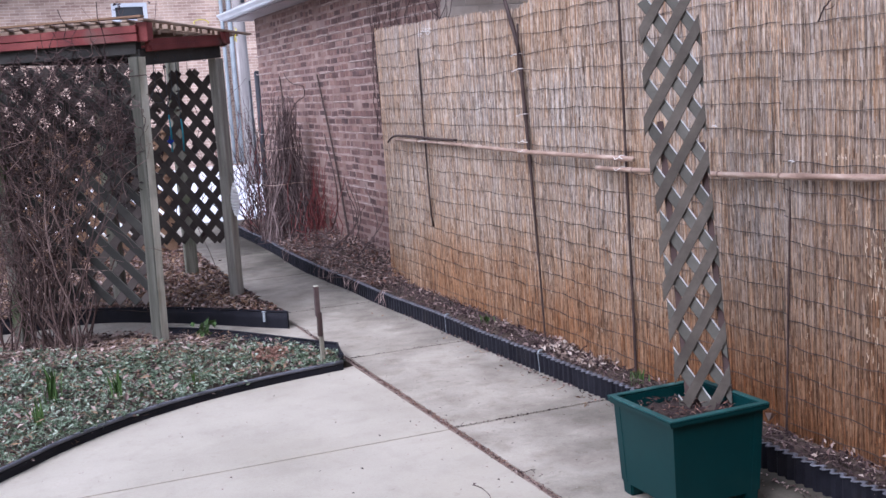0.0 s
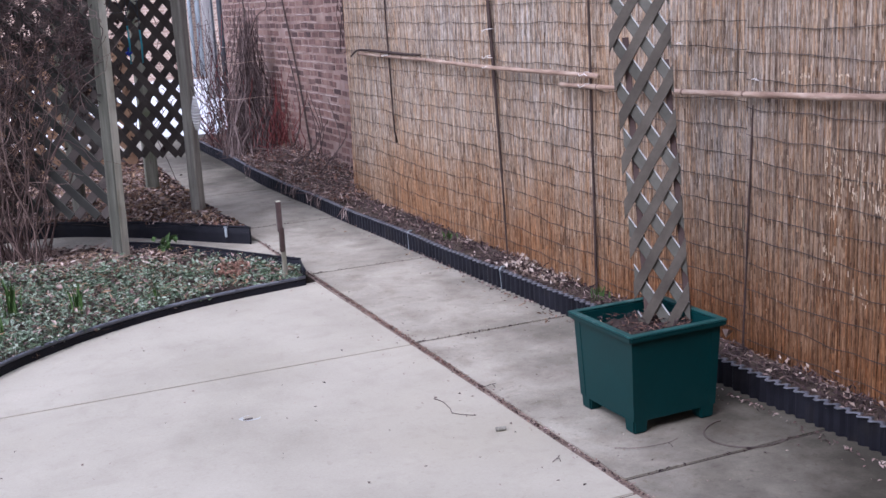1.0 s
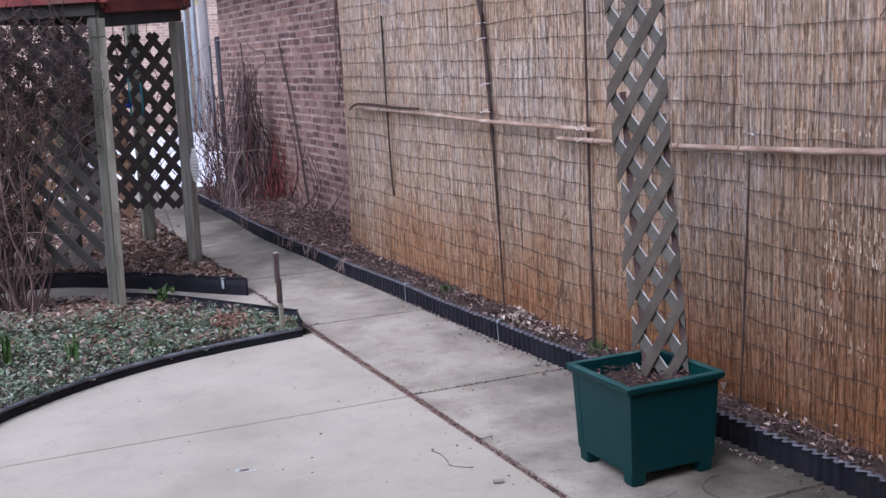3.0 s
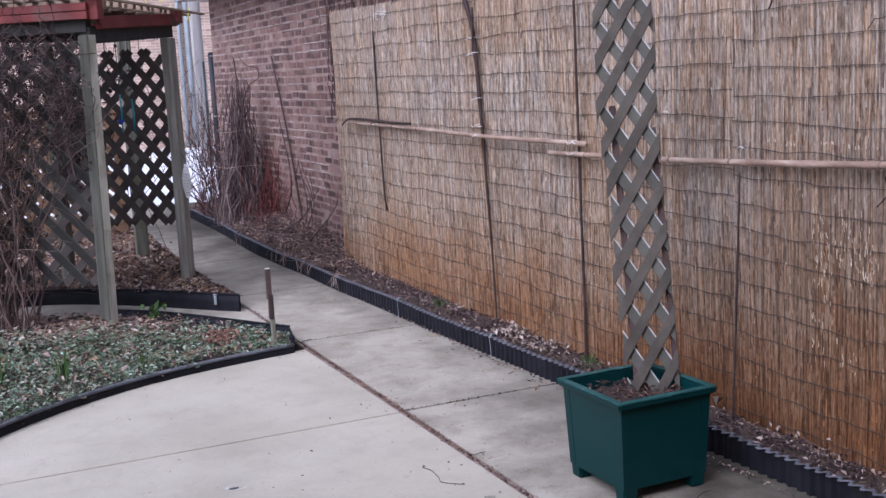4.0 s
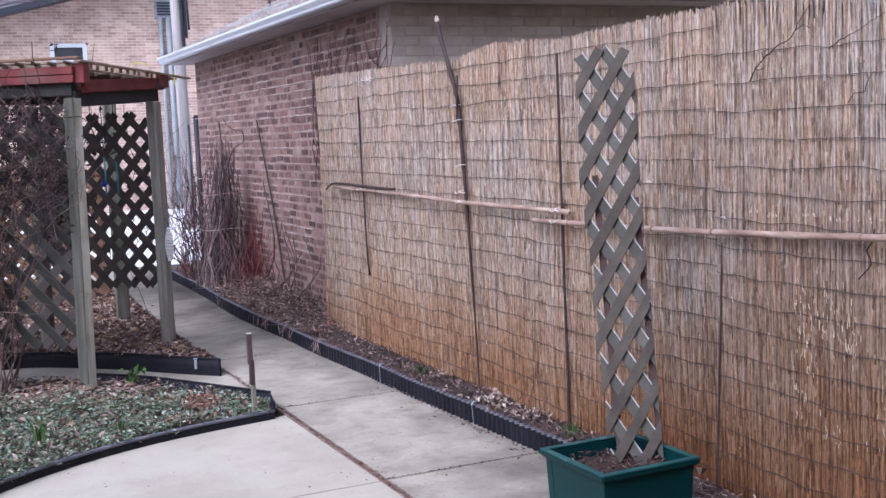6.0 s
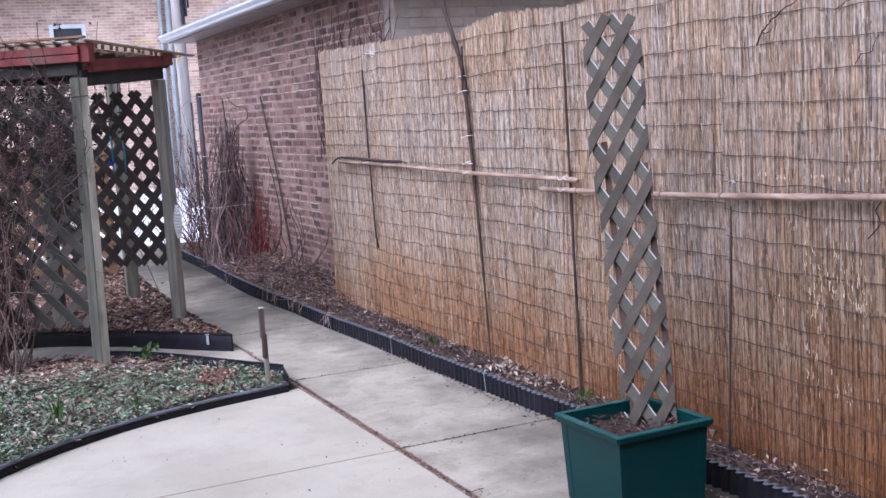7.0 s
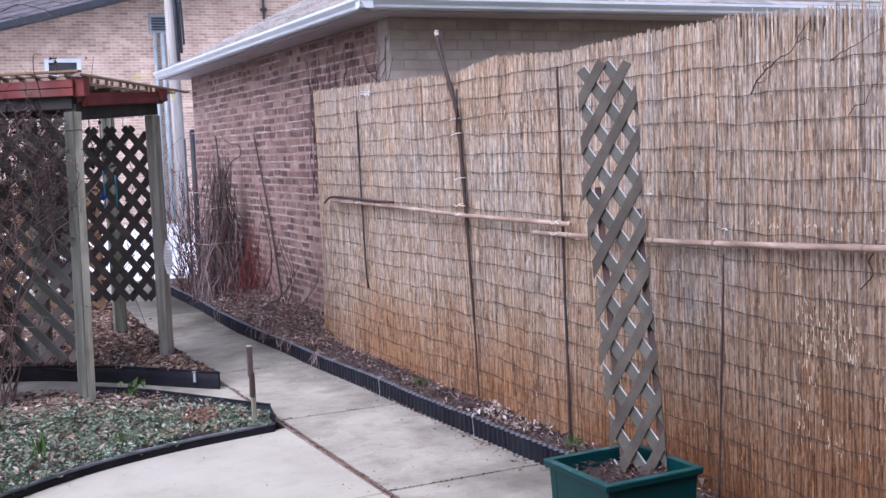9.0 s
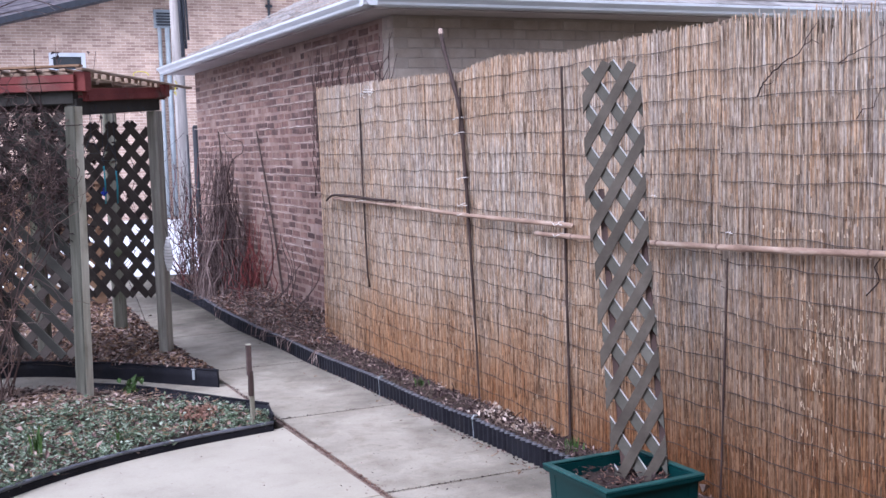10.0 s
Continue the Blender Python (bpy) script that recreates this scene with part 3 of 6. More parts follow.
pavement = thing("pavement", (0, 0, 0), "pale grey concrete patio and walk with stained joints", "pavement", "", "structure")
front_line = [(p.x, p.y) for p in smooth_line([(x, y, 0) for x, y in FRONT], 0.15)]
G = 0.0045
upper = [p for p in front_line if p[1] > 4.66]
slab("slab", [(upper[0][0] - 0.02, 4.63 + G), (1.815, 4.63 + G), (1.808, 6.05)] + [(x - 0.02, y + 0.03) for x, y in upper[::-1]], CONCRETE, pavement)
lower = [p for p in front_line if p[1] <= 4.63]
slab("slab", [(-0.55, 2.80 + G), (1.82, 2.80 + G), (1.815, 4.63 - G), (-0.50, 4.63 - G)], CONCRETE, pavement)
slab("slab", [(-0.55, -1.6), (1.83, -1.6), (1.82, 2.80 - G), (-0.55, 2.80 - G)], CONCRETE, pavement)
slab("slab", [(-2.2, -1.6), (-0.56, -1.6), (-0.56, 4.40)] + [p for p in lower if p[0] < -0.7][::-1], CONCRETE, pavement)
cuts = [-1.6, -0.6, 1.16, 2.90, 4.645, 6.235, 7.85, 9.5, 11.1, 12.9]
for y0, y1 in zip(cuts, cuts[1:]):
    left = 1.845 if y1 < 7.9 else 1.66
    if y1 > 7 and y0 < 7:
        left = 1.83
    slab("slab", [(left, y0 + 0.005), (2.80, y0 + 0.005), (2.80, y1 - 0.005), (left, y1 - 0.005)], WALK, pavement)
slab("slab", [(1.815, 6.34), (1.815, 7.40), (1.48, 7.75), (1.15, 8.10), (0.68, 8.46), (0.3, 8.50), (-2.2, 8.52), (-2.2, 8.0), (0.0, 8.0), (0.5, 7.88), (0.92, 7.62), (1.22, 7.27), (1.54, 6.72), (1.79, 6.30)],
     WALK, pavement)
slab("slab", [(-2.0, 12.92), (2.80, 12.92), (3.0, 14.4), (-2.0, 14.4)], WALK, pavement)
b = Bulk()
b.box((1.83, 2.92, -0.028), (0.034, 8.96, 0.05))
part("joint", b, JOINT_FILL, pavement, "brown debris-filled expansion joint")
for yj in cuts[2:-1]:
    b = Bulk()
    b.box((2.30, yj, -0.024), (0.92, 0.013, 0.04))
    part("joint", b, JOINT, pavement, "thin dark cross joint")
for yj in (2.80, 4.63):
    b = Bulk()
    b.box((0.63, yj, -0.025), (2.36, 0.008, 0.04))
    part("joint", b, JOINT, pavement, "thin dark cross joint")

# unseen wall added at the camera's back to hold back sky light
b = Bulk()
b.box((0.0, -1.75, 2.7), (12.0, 0.3, 5.6))
tagged(new("wall_south", b.mesh("wall_south", FAR_BRICK)), "unseen plain brick wall, added to close the yard and block light", "wall", "", "structure")

# planting soil
BED1 = front_line + [(1.76, 6.2), (1.80, 6.34)] + BACK[1:]
sheet("flower_bed", BED1, 0.015, EARTH, "dark soil of a curved flower bed", "soil", "structure", 0.02)
sheet("arbor_bed", EDGE2 + SIDE2[1:] + [(1.70, 12.8), (-2.2, 12.8)], 0.085, EARTH, "brown mulched soil under the arbor", "soil", "structure", 0.025)
right_line = [(p.x, p.y) for p in smooth_line([(x, y, 0) for x, y in RIGHT], 0.15)]


def strip_z(x, y):
    return 0.056 + max(0.0, min(1.0, (y - 8.0) / 1.5)) * 0.10 * max(0.0, min(1.0, (x - 2.55) / 0.4))


sheet("border_strip", [(x + 0.02, y) for x, y in right_line] + [(3.12, 13.0), (3.12, 0.2)], strip_z, EARTH,
      "narrow strip of dark soil along the fence", "soil", "structure", 0.02)

# snow and the yard behind
sheet("snow_field", [(-30, 14.6), (30, 14.6), (30, 27.2), (-30, 27.2)], -0.03, SNOW, "old snow lying on the far yard", "snow", "structure", 0.12, 1.2)


def edging(name, line, height, mat, label, wave=0.0, lean=0.0, thick=0.006, lip=0.006, lip_mat=None, pitch=0.07):
    """Plastic garden edging that stands along a line, with a rolled top."""
    pts = smooth_line([(x, y, 0) for x, y in line], 0.009 if wave else 0.06)
    t = thing(name, (*line[len(line) // 2], 0), label, "edging")
    b, top, s = Bulk(), [], 0.0
    rows = []
    for i, p in enumerate(pts):
        d = (pts[min(i + 1, len(pts) - 1)] - pts[max(i - 1, 0)]).normalized()
        nrm = Vector((d.y, -d.x, 0))
        if i:
            s += (p - pts[i - 1]).length
        w = wave * math.sin(2 * math.pi * s / pitch)
        w = max(-wave * 0.6, min(wave * 0.6, w * 1.6))
        here = height if not isinstance(height, tuple) else height[0] + (height[1] - height[0]) * i / (len(pts) - 1)
        h = here + 0.010 * noise.noise(Vector((s * 0.9, 0.1, 2.0))) + (0.005 * noise.noise(Vector((s * 4.0, 0.7, 2.0))) if wave else 0)
        k = 0.008 * noise.noise(Vector((s * 0.7, 1.0, 0.1))) + (0.008 * noise.noise(Vector((s * 2.5, 3.0, 0.1))) if wave else 0)
        rows.append([p + nrm * (w + k) + Vector((0, 0, -0.05)), p + nrm * (w + k + lean * 0.5) + Vector((0, 0, h * 0.5)), p + nrm * (w * 1.0 + k + lean) + Vector((0, 0, h)),
                     p + nrm * (w * 1.0 + k + lean - thick) + Vector((0, 0, h)), p + nrm * (w + k - thick) + Vector((0, 0, -0.05))])
        top.append(p + nrm * (w * 1.5 + k + lean - thick / 2) + Vector((0, 0, h)))
    n = 5
    b.add([q for r in rows for q in r], [(i * n + k, i * n + k + 1, (i + 1) * n + k + 1, (i + 1) * n + k) for i in range(len(rows) - 1) for k in range(n - 1)])
    part("wall", b, mat, t, smooth=not wave)
    c = Bulk()
    if wave:
        flange = []
        for q, r in zip(top, rows):
            side = (r[3] - r[2]).normalized()
            flange.append([q - side * 0.010 + Vector((0, 0, -0.001)), q - side * 0.009 + Vector((0, 0, 0.004)), q + side * 0.010 + Vector((0, 0, 0.005)), q + side * 0.011 + Vector((0, 0, 0.001))])
        c.add([q for r in flange for q in r], [(i * 4 + k, i * 4 + (k + 1) % 4, (i + 1) * 4 + (k + 1) % 4, (i + 1) * 4 + k) for i in range(len(flange) - 1) for k in range(4)])
    else:
        c.tube(top, lip, 6)
    part("rim", c, lip_mat or mat, t, "rolled top rim", smooth=True)
    return t


edging("garden_edging", FRONT, 0.046, BLACK, "low black plastic edging round the curved flower bed", lip=0.010, lip_mat=GREY_LIP)
edging("garden_edging", [(1.745, 6.03), (1.765, 6.15), (1.795, 6.30)], 0.08, BLACK, "short end of black plastic edging at the bed's tip", lip=0.008)
edging("garden_edging", [(1.80, 6.31), (1.54, 6.80), (1.22, 7.35), (0.95, 7.68)], (0.085, 0.055), BLACK,
       "low black plastic edging behind the ground cover", lip=0.008)
edging("garden_edging", EDGE2, (0.098, 0.112), BLACK, "tall black plastic edging before the arbor bed", lip=0.008)
edging("garden_edging", SIDE2, 0.112, BLACK, "black plastic edging between arbor bed and walk", lip=0.007)
edging("garden_edging", RIGHT, 0.102, BLACK, "black corrugated plastic edging along the fence strip", wave=0.0125, lip=0.006, lip_mat=GREY_LIP, pitch=0.050)

# ---- garage ----
GX, GY0, GY1, GTOP = 3.10, 7.36, 13.32, 2.443
garage = thing("garage", (5.5, 10.3, 0), "brown common-brick garage with white gutters and a grey shingle hip roof", "garage")
b = Bulk()
b.box((GX + 0.12, (GY0 + 0.20 + GY1) / 2, GTOP / 2 - 0.05), (0.24, GY1 - GY0 - 0.20, GTOP + 0.1))
side_wall = part("side_wall", b, MORTAR, garage, "rough brown common brick with smeared pale mortar")
b = Bulk()
b.box(((GX + 10) / 2, GY0 + 0.10, GTOP / 2 - 0.05), (10 - GX, 0.20, GTOP + 0.1))
front_wall = part("front_wall", b, BUFF_MORTAR, garage, "buff face brick in the shade of the eave")
b = Bulk()
b.box((10, (GY0 + GY1) / 2, GTOP / 2 - 0.05), (0.24, GY1 - GY0 - 0.6, GTOP + 0.1))
b.box(((GX + 0.25 + 10) / 2, GY1 - 0.12, GTOP / 2 - 0.05), (10 - GX - 0.25, 0.24, GTOP + 0.1))
part("rear_wall", b, MORTAR, garage)
EX, EY = 2.83, 7.06
b = Bulk()
b.box(((EX + 10.3) / 2, (EY + GY1 + 0.35) / 2, GTOP + 0.017), (10.3 - EX - 0.04, GY1 + 0.35 - EY - 0.04, 0.03))
part("soffit", b, SOFFIT, garage, "grey shaded soffit boards")


def gutter(a, bb, out):
    """An ogee gutter: a profile drawn along a line."""
    a, bb, out = Vector(a), Vector(bb), Vector(out)
    prof = [(0.0, 0.0), (0.055, 0.0), (0.068, 0.010), (0.072, 0.026), (0.088, 0.044), (0.098, 0.056), (0.098, 0.074), (0.088, 0.076), (0.086, 0.060), (0.0, 0.048)]
    g = Bulk()
    d = (bb - a).normalized()
    rings = [[p + out * (x + ext) + Vector((0, 0, z)) for x, z in prof] for p, ext in ((a, 0), (bb, 0))]
    n = len(prof)
    g.add(rings[0] + rings[1], [(k, (k + 1) % n, n + (k + 1) % n, n + k) for k in range(n)] + [tuple(range(n)), tuple(reversed(range(n, 2 * n)))])
    return g


part("gutter", gutter((EX, GY1 + 0.35, 2.455), (EX, EY - 0.09, 2.455), (-1, 0, 0)), WHITE_METAL, garage, "white painted metal gutter")
part("gutter", gutter((EX - 0.09, EY, 2.455), (10.3, EY, 2.455), (0, -1, 0)), WHITE_METAL, garage, "white painted metal gutter")
# hip roof in shingle courses
pitch = 0.50
RUN = 3.7
roof = Bulk()
courses = 30
for i in range(courses):
    u0, u1 = i / courses * RUN, (i + 1.15) / courses * RUN
    z0, z1 = 2.535 + u0 * pitch + 0.012, 2.535 + u1 * pitch
    ya, yb = EY + u0, GY1 + 0.35 - min(u0, 3.1)
    k = max(1, int((yb - ya) / 0.30))
    for j in range(k):
        p, q = ya + (yb - ya) * j / k + 0.004, ya + (yb - ya) * (j + 1) / k - 0.004
        dz = rng.uniform(-0.004, 0.004)
        roof.add([(EX + u0 - 0.03, p, z0 + dz), (EX + u0 - 0.03, q, z0 + dz), (EX + u1, q, z1), (EX + u1, p, z1), (EX + u0 - 0.03, p, z0 - 0.012), (EX + u0 - 0.03, q, z0 - 0.012)],
                 [(0, 3, 2, 1), (0, 1, 5, 4)])
    xa = EX + u0
    k = max(1, int((10.3 - xa) / 0.30))
    for j in range(k):
        p, q = xa + (10.3 - xa) * j / k + 0.004, xa + (10.3 - xa) * (j + 1) / k - 0.004
        roof.add([(p, EY + u0 - 0.03, z0), (q, EY + u0 - 0.03, z0), (q, EY + u1, z1), (p, EY + u1, z1), (p, EY + u0 - 0.03, z0 - 0.012), (q, EY + u0 - 0.03, z0 - 0.012)],
                 [(0, 1, 2, 3), (0, 4, 5, 1)])
part("roof", roof, SHINGLE, garage, "weathered grey asphalt shingles")

# ---- far house ----
HY = 27.0
house = thing("brick_house", (4, HY, 0), "pinkish-tan brick house with a dark shingle roof, across the snowy yard", "house")


def rake(x):
    return 4.43 + (x - 2.1) * 0.255


WX0, WX1, WZ0, WZ1 = 3.03, 3.82, 3.05, 3.83
b = Bulk()
y0 = HY
pts = [(-14, -0.2), (20, -0.2)]
for xa, xb, za, zb in ((-14, WX0, -0.2, None), (WX0, WX1, -0.2, WZ0), (WX0, WX1, WZ1, None), (WX1, 20, -0.2, None)):
    t0, t1 = (rake(xa), rake(xb)) if zb is None else (zb, zb)
    b.add([(xa, y0, za), (xb, y0, za), (xb, y0, t1), (xa, y0, t0), (xa, y0 + 0.3, za), (xb, y0 + 0.3, za), (xb, y0 + 0.3, t1), (xa, y0 + 0.3, t0)],
          [(0, 1, 2, 3), (5, 4, 7, 6), (3, 2, 6, 7), (1, 5, 6, 2), (4, 0, 3, 7), (4, 5, 1, 0)])
part("wall", b, FAR_BRICK, house, "pinkish tan brick")
b = Bulk()
lines = []
for i in range(15):
    y, z = HY - 0.55 + i * 0.22 * 0.82, i * 0.22 * 0.55
    lines += [(y, z + 0.085), (y - 0.004, z + 0.10)] if i else [(y, z + 0.10)]
b.add([(x, y, rake(x) + z) for y, z in lines for x in (-14, 20)], [(2 * i, 2 * i + 1, 2 * i + 3, 2 * i + 2) for i in range(len(lines) - 1)])
part("roof", b, DARK_SHINGLE, house, "dark grey shingles")
b = Bulk()
b.add([(-14, HY - 0.60, rake(-14) - 0.02), (20, HY - 0.60, rake(20) - 0.02), (20, HY - 0.60, rake(20) + 0.12), (-14, HY - 0.60, rake(-14) + 0.12),
       (-14, HY + 0.1, rake(-14) - 0.02), (20, HY + 0.1, rake(20) - 0.02), (20, HY + 0.1, rake(20) + 0.12), (-14, HY + 0.1, rake(-14) + 0.12)],
      [(0, 1, 2, 3), (3, 2, 6, 7), (4, 5, 1, 0)])
part("fascia", b, DARK_METAL, house, "dark fascia board")
win = Bulk()
fw = 0.085
for cx, cz, sx, sz in (((WX0 + WX1) / 2, WZ1 - fw / 2, WX1 - WX0, fw), ((WX0 + WX1) / 2, WZ0 + fw / 2, WX1 - WX0, fw), (WX0 + fw / 2, (WZ0 + WZ1) / 2, fw, WZ1 - WZ0 - 2 * fw),
                       (WX1 - fw / 2, (WZ0 + WZ1) / 2, fw, WZ1 - WZ0 - 2 * fw), ((WX0 + WX1) / 2, (WZ0 + WZ1) / 2, WX1 - WX0 - 2 * fw, 0.05)):
    win.box((cx, HY + 0.03, cz), (sx, 0.10, sz))
frame_ob = part("window", win, WHITE_METAL, house, "small white-framed window")
b = Bulk()
b.box(((WX0 + WX1) / 2, HY + 0.06, (WZ0 + WZ1) / 2), (WX1 - WX0 - 0.1, 0.02, WZ1 - WZ0 - 0.1))
part("pane", b, GLASS_DARK, frame_ob, "dark glass")
# service vent and pipes
vent = Bulk()
vent.box((5.60, HY - 0.05, 4.62), (0.42, 0.12, 0.42))
vent_ob = part("vent", vent, GREY_METAL, house, "grey louvred wall vent")
for k in range(5):
    s = Bulk()
    s.box((5.60, HY - 0.125, 4.48 + k * 0.065), (0.34, 0.03, 0.035))
    part("slat", s, DARK_METAL, vent_ob)
for x, r, z1 in ((5.50, 0.045, 4.42), (5.68, 0.06, 4.42)):
    s = Bulk()
    s.tube([(x, HY - 0.08, 0.0), (x, HY - 0.08, z1)], r, 8)
    part("pipe", s, GREY_METAL, house, "blue-grey wall pipe", smooth=True)
s = Bulk()
s.tube([(8.15, HY - 0.06, 4.70), (8.15, HY - 0.06, 5.3)], 0.03, 6)
s.box((8.15, HY - 0.06, 4.98), (0.16, 0.08, 0.06))
part("pipe", s, DARK_METAL, house, "short dark bracket pipe")

pole = thing("utility_pole", (4.6, 21, 0), "grey weathered wooden utility pole with dark cables", "utility pole")
b = Bulk()
b.tube([(4.63, 21, -0.1), (4.60, 21, 3.0), (4.58, 21, 8.0)], [0.115, 0.105, 0.095], 16)
part("shaft", b, POLE_WOOD, pole, smooth=True)
b = Bulk()
for k, (x, w) in enumerate(((4.66, 0.035), (4.72, 0.025), (4.77, 0.02))):
    b.tube([(x, 20.83, 3.25 + 0.15 * k), (x - 0.02, 20.82, 4.2), (x - 0.1, 20.82, 5.2), (x - 0.12, 20.83, 8)], w, 6)
part("cable", b, DARK_METAL, pole, "bundle of dark cables", smooth=True)

# ---- reed fence ----
FX = 2.90
TOPS = [(-2.0, 1.95), (2.78, 1.95), (3.40, 1.985), (3.53, 1.985), (3.93, 1.99), (4.44, 1.98), (4.78, 1.97), (5.48, 2.01), (5.76, 1.98), (5.98, 1.95), (6.5, 1.97), (7.41, 1.98), (8.42, 2.0)]


def top_at(y):
    return float(np.interp(y, [p[0] for p in TOPS], [p[1] for p in TOPS]))


def bow(y, z):
    """How far the matting bellies out of its plane."""
    return 0.022 * noise.noise(Vector((y * 0.9, z * 0.7, 3.0))) + 0.006 * noise.noise(Vector((y * 3.5, z * 2.0, 8.0)))


def reed_panel(y0, y1, dx, label, loose=False, wire_z=()):
    t = thing("reed_fence", (FX, (y0 + y1) / 2, 0.06), label, "fence", "reed fence panels")
    b = Bulk()
    for layer in (0, 1, 2):
        y = y0
        while y < y1:
            r = rng.uniform(0.0016, 0.0033)
            base_x = FX + dx + layer * 0.0032 + rng.uniform(-0.0022, 0.0022)
            h = top_at(y) + rng.gauss(0, 0.006) - (rng.random() < 0.14) * rng.uniform(0, 0.05) - layer * 0.01
            if loose:
                h = top_at(y) + rng.gauss(0.0, 0.012) - (rng.random() < (0.35, 0.8, 0.9)[layer]) * rng.uniform(0.04, 0.17)
            z0 = 0.025 + rng.uniform(0, 0.05)
            lean = rng.gauss(0, 0.006)
            fan = rng.gauss(0, 0.010) if loose else rng.gauss(0, 0.004)
            ends = [z0]
            if rng.random() < 0.94:
                ends += sorted(rng.uniform(0.12, 1.78) for _ in range((rng.choice((10, 13, 16, 20)), 7, 3)[layer]))
                ends = [z for i, z in enumerate(ends) if i == 0 or z - ends[i - 1] > 0.015]
            ends.append(h)
            for lo, hi in zip(ends, ends[1:]):
                zs = [lo] + [z for z in (0.35, 0.75, 1.15, 1.55) if lo + 0.1 < z < hi - 0.1] + [hi]
                sx, sy, sr, lean2 = rng.gauss(0, 0.0018), rng.gauss(0, 0.0016), rng.uniform(0.8, 1.3), rng.gauss(0, 0.014)
                rings = []
                for z in zs:
                    k = (z - 1.0)
                    yy = y + sy + lean * k + lean2 * (z - lo) + (fan * (z - 1.65) / 0.3 if z > 1.65 else 0) + 0.003 * noise.noise(Vector((y * 40, z * 3, layer)))
                    xx = base_x + sx + bow(yy, z)
                    rr = r * sr * (1 - 0.12 * z)
                    rings.append([(xx + rr * 0.5, yy - rr, z), (xx - rr * 0.7, yy - rr * 0.55, z), (xx - rr * 0.7, yy + rr * 0.55, z), (xx + rr * 0.5, yy + rr, z)])
                n = len(rings)
                b.add([p for q in rings for p in q], [(i * 4 + k, (i + 1) * 4 + k, (i + 1) * 4 + k + 1, i * 4 + k + 1) for i in range(n - 1) for k in range(3)] + [(4 * n - 4, 4 * n - 3, 4 * n - 2, 4 * n - 1)])
            y += r * (1.75 if layer == 0 else 1.9) * rng.uniform(0.85, 1.25)
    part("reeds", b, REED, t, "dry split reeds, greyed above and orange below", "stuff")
    for zw in wire_z:
        pts, y = [], y0
        ph = rng.uniform(0, 9)
        while y <= y1 + 0.01:
            z = zw + 0.010 * noise.noise(Vector((y * 2.0, zw * 3, ph))) + 0.011 * noise.noise(Vector((y * 8.0, zw * 7, ph))) + 0.018 * noise.noise(Vector((y * 0.8, zw * 0.4, 5.0)))
            pts.append((FX + dx - 0.0075 + bow(y, z), y, z))
            y += 0.04
        w = Bulk()
        w.tube(pts, 0.0017, 4)
        part("wire", w, WIRE, t, "rusty binding wire")
    return t


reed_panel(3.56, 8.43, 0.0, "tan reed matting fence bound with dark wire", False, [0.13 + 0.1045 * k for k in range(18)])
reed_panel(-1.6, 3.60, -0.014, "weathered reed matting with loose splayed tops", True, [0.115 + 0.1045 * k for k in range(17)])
# support behind the matting
for yy in (-1.2, 1.2, 3.6, 6.0, 8.3):
    b = Bulk()
    b.tube([(FX + 0.06, yy, -0.1), (FX + 0.06, yy, 1.85)], 0.022, 8)
    alone("steel_post", b, DARK_METAL, "thin steel post that holds the reed matting up", "post", "posts behind the fence")

# pale rods painted as light through gaps in the matting, and reed tips
b = Bulk()
for i in range(760):
    y, z = rng.uniform(2.50, 3.16), rng.triangular(0.36, 0.98, 0.80)
    if noise.noise(Vector((y * 7, z * 2.5, 4.0))) < -0.12:
        continue
    if i > 470:
        y, z = rng.uniform(2.2, 8.0), rng.uniform(0.15, 1.8)
    h, d = rng.uniform(0.006, 0.030), rng.gauss(0, 0.002)
    x = FX - 0.0235 + bow(y, z) if y < 3.58 else FX - 0.0105 + bow(y, z)
    b.tube([(x, y, z), (x - rng.uniform(0.0, 0.003), y + d, z + h)], rng.uniform(0.0007, 0.0015), 4)
for i in range(26):
    y = rng.uniform(2.65, 3.45)
    z = 1.196 + 0.004 * (3.05 - y) + rng.gauss(0, 0.006)
    x = FX - 0.0235 + bow(y, z)
    b.tube([(x, y, z), (x - 0.002, y, z + rng.uniform(0.006, 0.014))], rng.uniform(0.0016, 0.0024), 4)
alone("reed_splinters", b, SLIT_LIGHT_TIP, "pale rods painted as light through gaps in the matting, with a row of reed tips", "reed", "", "stuff")

# rods, branch and bamboo on the fence
def rod(name, pts, radii, mat, label, category, sides=7, knots=0):
    b = Bulk()
    line = smooth_line(pts, 0.05)
    rr = [float(np.interp(i / (len(line) - 1), np.linspace(0, 1, len(radii)), radii)) for i in range(len(line))]
    if knots:
        for i in range(len(rr)):
            if i % knots == 0:
                rr[i] *= 1.28
    b.tube(line, rr, sides)
    return alone(name, b, mat, label, category, smooth=True)


RX = 2.872
rod("metal_rod", [(RX + 0.012, 7.420, 0.56), (RX, 7.42, 0.64), (RX, 7.455, 1.3), (RX, 7.47, 1.81)], [0.0065, 0.0060], ROD, "thin dark rod standing against the reed fence", "rod")
rod("metal_rod", [(RX, 4.75, 0.03), (RX, 4.762, 1.0), (RX, 4.77, 1.90)], [0.0072, 0.0068], ROD, "straight dark rod standing against the reed fence", "rod")
